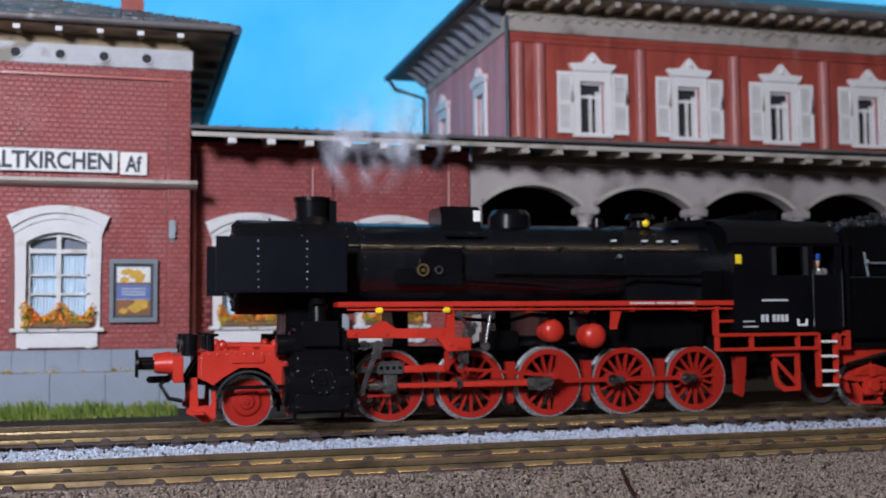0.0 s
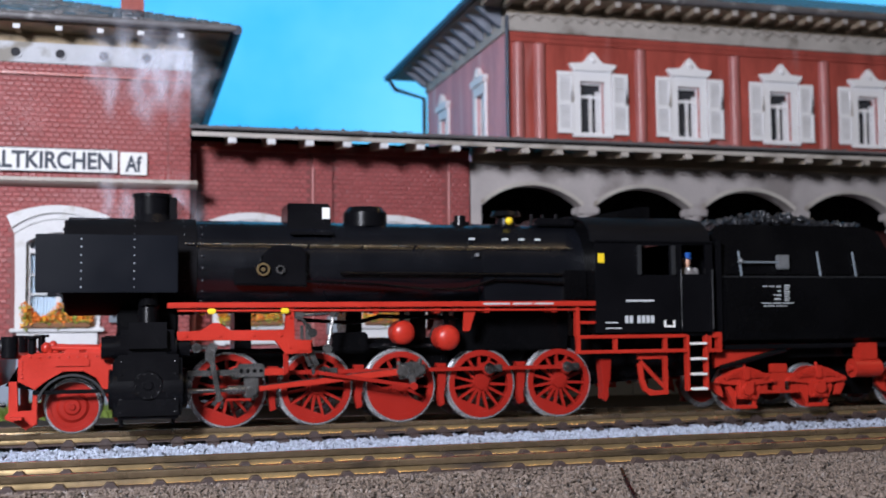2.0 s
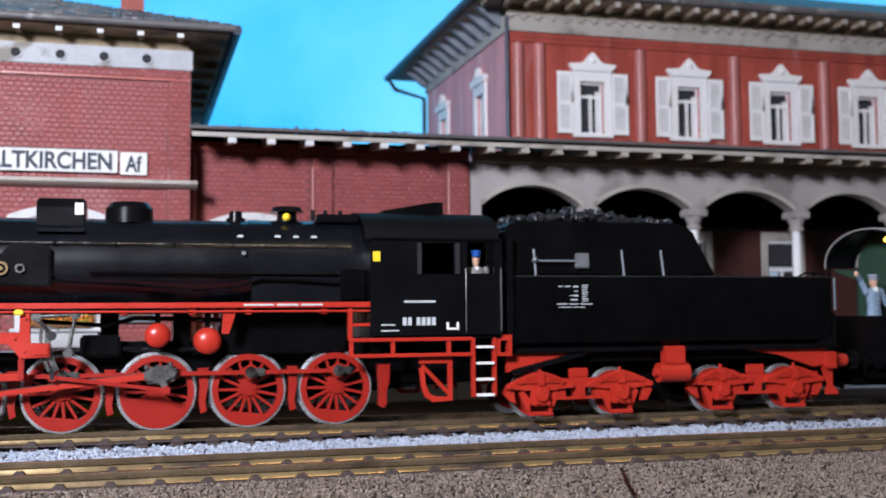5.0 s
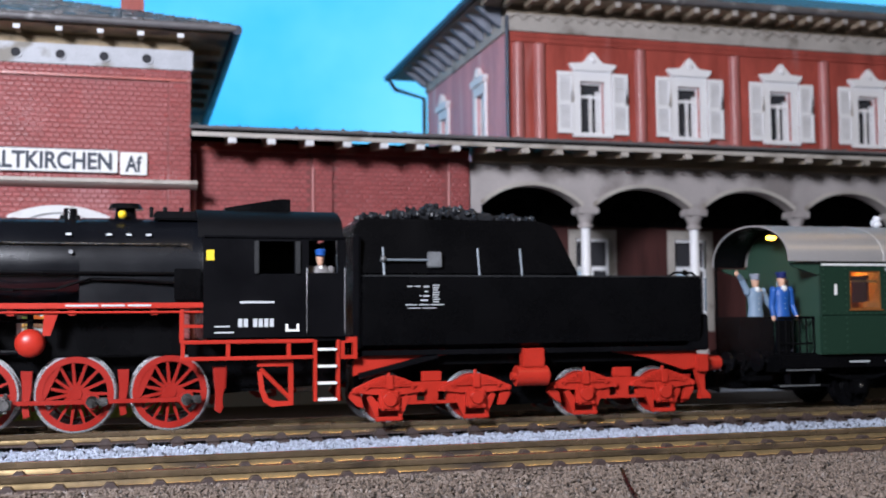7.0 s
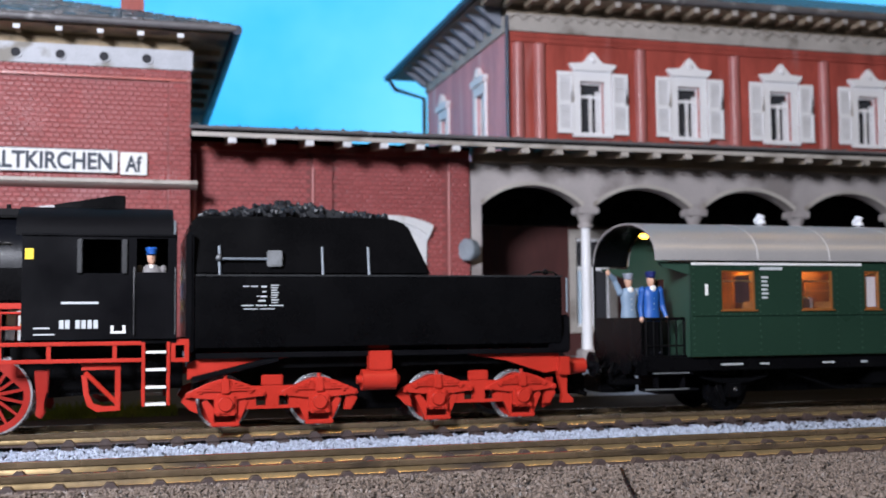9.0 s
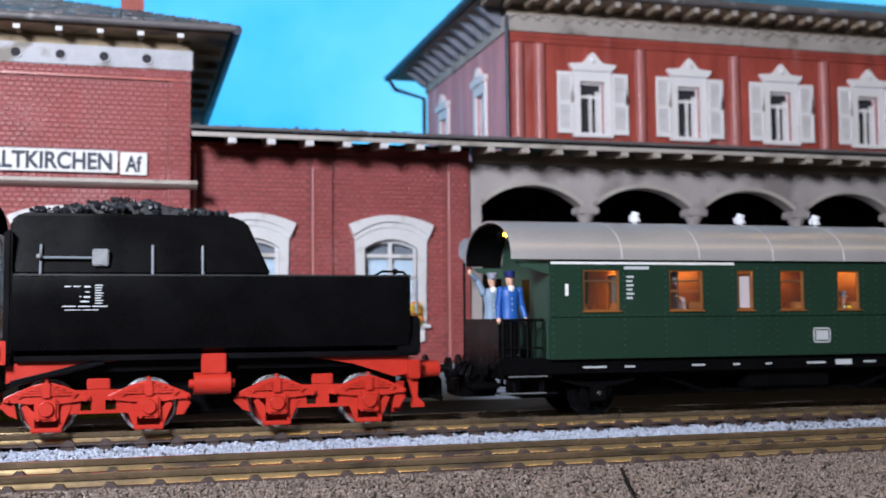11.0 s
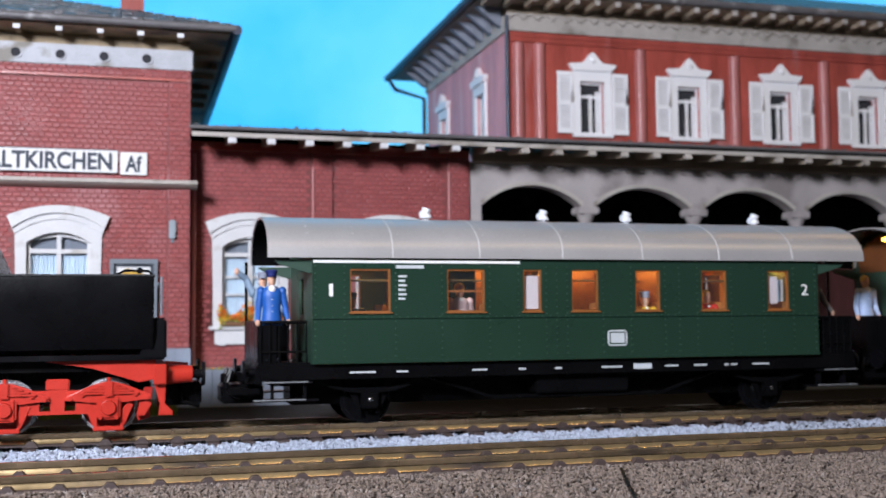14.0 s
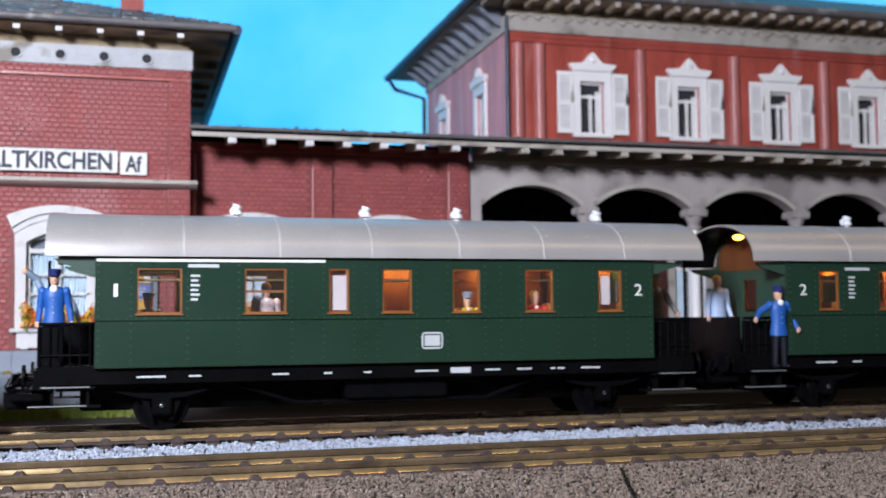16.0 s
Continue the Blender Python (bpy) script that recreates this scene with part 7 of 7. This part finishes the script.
def smoke_puff(seed):
    """A few thin curling streamers that rise side by side, about 1.5 high."""
    r = random.Random(seed)
    puff = thing("smoke_puff", "thin pale wisp of smoke above the chimney", "smoke", "chimney smoke")
    for k in range(7):
        bm = B()
        uv = bm.loops.layers.uv.new("UVMap")
        x, z = -.75 + .25 * k + r.uniform(-.15, .15), r.uniform(-1.0, -.5)
        wide, dx = r.uniform(.25, .62), r.uniform(-.03, .03)
        n, rows = 18, []
        for i in range(n + 1):
            w = wide * (.7 + .5 * noise.noise((seed, k * 5.0, i * .3)))
            bend = .2 * math.sin(i * .5 + k)
            rows.append([bm.verts.new((x + w * q, .12 * k - .36 + bend * q + .5 * w * q * q, z + .25 * w * q * math.sin(i * .4 + seed))) for q in (-1, -.5, 0, .5, 1)])
            dx = dx * .85 + r.uniform(-.03, .03)
            x += dx
            z += r.uniform(.06, .13)
        for i in range(n):
            for q in range(4):
                f = bm.faces.new((rows[i][q], rows[i][q + 1], rows[i + 1][q + 1], rows[i + 1][q]))
                for loop, (u, v) in zip(f.loops, ((q, i), (q + 1, i), (q + 1, i + 1), (q, i + 1))):
                    loop[uv].uv = (u / 4, v / n)
        part("streamer", bm, SMOKE, puff).visible_shadow = False
    return puff


# when each puff leaves the chimney, and where it drifts: seconds, x, z
PUFFS = [
    (-1.0, ((0, 4.5, 5.4), (.6, 4.95, 5.75), (1.1, 5.4, 6.4), (1.6, 5.9, 8.8), (2.0, 6.1, 11.0))),
    (-1.0, ((0, 5.2, 5.75), (.6, 5.6, 5.7), (1.1, 6.5, 5.5), (1.5, 7.0, 7.5), (2.0, 7.3, 11.0))),
    (.35, ((.9, 2.25, 5.6), (1.2, 1.7, 5.85), (1.5, .75, 6.2), (1.8, .25, 6.4), (2.1, .5, 7.3), (2.5, .7, 8.6), (3.2, .8, 10.5))),
    (.9, ((1.5, .55, 5.9), (1.8, .1, 6.1), (2.1, .2, 6.9), (2.5, .3, 8.2), (3.2, .3, 10.5))),
    (1.9, ((2.4, -.2, 5.9), (2.7, -.75, 6.15), (3.0, -1.0, 6.9), (3.4, -1.2, 7.6), (4.0, -1.4, 9.0), (4.8, -1.5, 11))),
    (2.8, ((3.3, -1.5, 6.1), (3.6, -1.95, 6.3), (3.9, -2.2, 7.0), (4.3, -2.4, 8.3), (5.0, -2.5, 11))),
]
PUFF_OBS = [smoke_puff(20 + i) for i in range(len(PUFFS))]


# ---------------------------------------------------------------- motion
RUN = ((0.0, 8.049), (0.5, 7.313), (1.0, 6.566), (1.5, 5.801), (2.0, 4.96), (2.5, 4.264), (3.0, 3.463), (3.5, 2.711), (4.0, 1.898), (6.5, -1.888), (7.0, -2.689), (7.5, -3.459), (8.0, -4.241),
       (8.5, -4.957), (9.0, -5.759), (11.5, -9.615), (12.0, -10.449), (12.5, -11.184), (13.0, -12.017), (13.5, -12.773), (14.0, -13.545), (14.5, -14.329), (15.0, -15.271), (15.5, -16.216), (16.0, -17.38))


def along(t):
    """Where the main driving axle stands at t seconds."""
    n = len(RUN)
    i = max(0, min(n - 2, sum(1 for r in RUN if r[0] <= t) - 1))
    (t0, s0), (t1, s1) = RUN[i], RUN[i + 1]

    def slope(k):
        a, b = max(k - 1, 0), min(k + 1, n - 1)
        return (RUN[b][1] - RUN[a][1]) / (RUN[b][0] - RUN[a][0])
    h = t1 - t0
    u = (t - t0) / h
    return s0 * (1 + 2 * u) * (1 - u) ** 2 + h * slope(i) * u * (1 - u) ** 2 + s1 * u * u * (3 - 2 * u) + h * slope(i + 1) * u * u * (u - 1)


def motions():
    times = [i * .25 for i in range(65)]
    for ob, x in ((LOCO, 0), (TENDER, 10.3), (COACH, 22.07), (COACH2, 35.94)):
        walk(ob, [(t, pose((along(t) + x) * S, 0, 0)) for t in times])
    for ob, p in FIGURES:
        walk(ob, [(t, pose((along(t) + p[0]) * S, p[1] * S, p[2] * S)) for t in times])

    def roll(ob, x, r):
        walk(ob, [(t, pose(x * S, 0, r * S, 0, -math.degrees((along(1.5) - along(t)) / r), 0)) for t in times])
    roll(LOCO_MOVES["lead"], -6.04, .47)
    for i, x in enumerate(DRIVERS):
        roll(LOCO_MOVES["d%d" % i], x, WHEEL_R)
    for n, pair in enumerate(((7.34, 9.07), (11.36, 13.09))):
        for k, x in enumerate(pair):
            roll(TENDER_MOVES["w%d%d" % (n, k)], x - 10.3, .47)
    for moves in (COACH_MOVES, COACH2_MOVES):
        for k, x in enumerate((17.84, 26.49)):
            roll(moves["w%d" % k], x - 22.07, .47)
    # smoke: inside the smokebox until its time, then drifting up
    for ob, (start, way) in zip(PUFF_OBS, PUFFS):
        rows = [(t, pose((along(t) - 4.9) * S, 0, 3.05 * S)) for t in times if t <= start]
        rows += [(t, pose(x * S, .1 * S, z * S)) for t, x, z in way]
        rows.append((16.0, pose(way[-1][1] * S, .1 * S, (way[-1][2] + 6) * S)))
        walk(ob, rows)
    # valve gear and rods
    rows = {k: [] for k in ("coupling", "connecting", "crosshead", "lever", "eccentric", "link", "return")}
    for t in times:
        phi = (along(1.5) - along(t)) / WHEEL_R
        px, pz = CRANK * math.cos(phi), CRANK * math.sin(phi)
        rows["coupling"].append((t, pose(px * S, 0, (WHEEL_R + pz) * S)))
        zc = WHEEL_R + .02
        dz = WHEEL_R + pz - zc
        xc = px - math.sqrt(CON_ROD ** 2 - dz ** 2)
        rows["connecting"].append((t, pose(xc * S, 0, zc * S, 0, -math.degrees(math.asin(dz / CON_ROD)), 0)))
        rows["crosshead"].append((t, pose(xc * S, 0, zc * S)))
        foot = xc - .58
        top = -3.66
        rows["lever"].append((t, pose(top * S, 0, 1.42 * S, 0, math.degrees(math.asin(max(-.6, min(.6, (top - foot) / .85)))), 0)))
        ex, ez = px - .3 * math.cos(phi + .5), WHEEL_R + pz - .3 * math.sin(phi + .5)
        rows["return"].append((t, pose(px * S, 0, (WHEEL_R + pz) * S, 0, -math.degrees(phi + math.pi + .5), 0)))
        lx0, lz = -1.98, 1.02
        lx = ex - math.sqrt(1.95 ** 2 - (ez - lz) ** 2)
        rows["eccentric"].append((t, pose(lx * S, 0, lz * S, 0, -math.degrees(math.asin((ez - lz) / 1.95)), 0)))
        rows["link"].append((t, pose(-1.85 * S, 0, 1.52 * S, 0, math.degrees(math.asin(max(-.5, min(.5, (-1.87 - lx) / .5)))), 0)))
    for k, r in rows.items():
        walk(LOCO_MOVES[k], r)


motions()
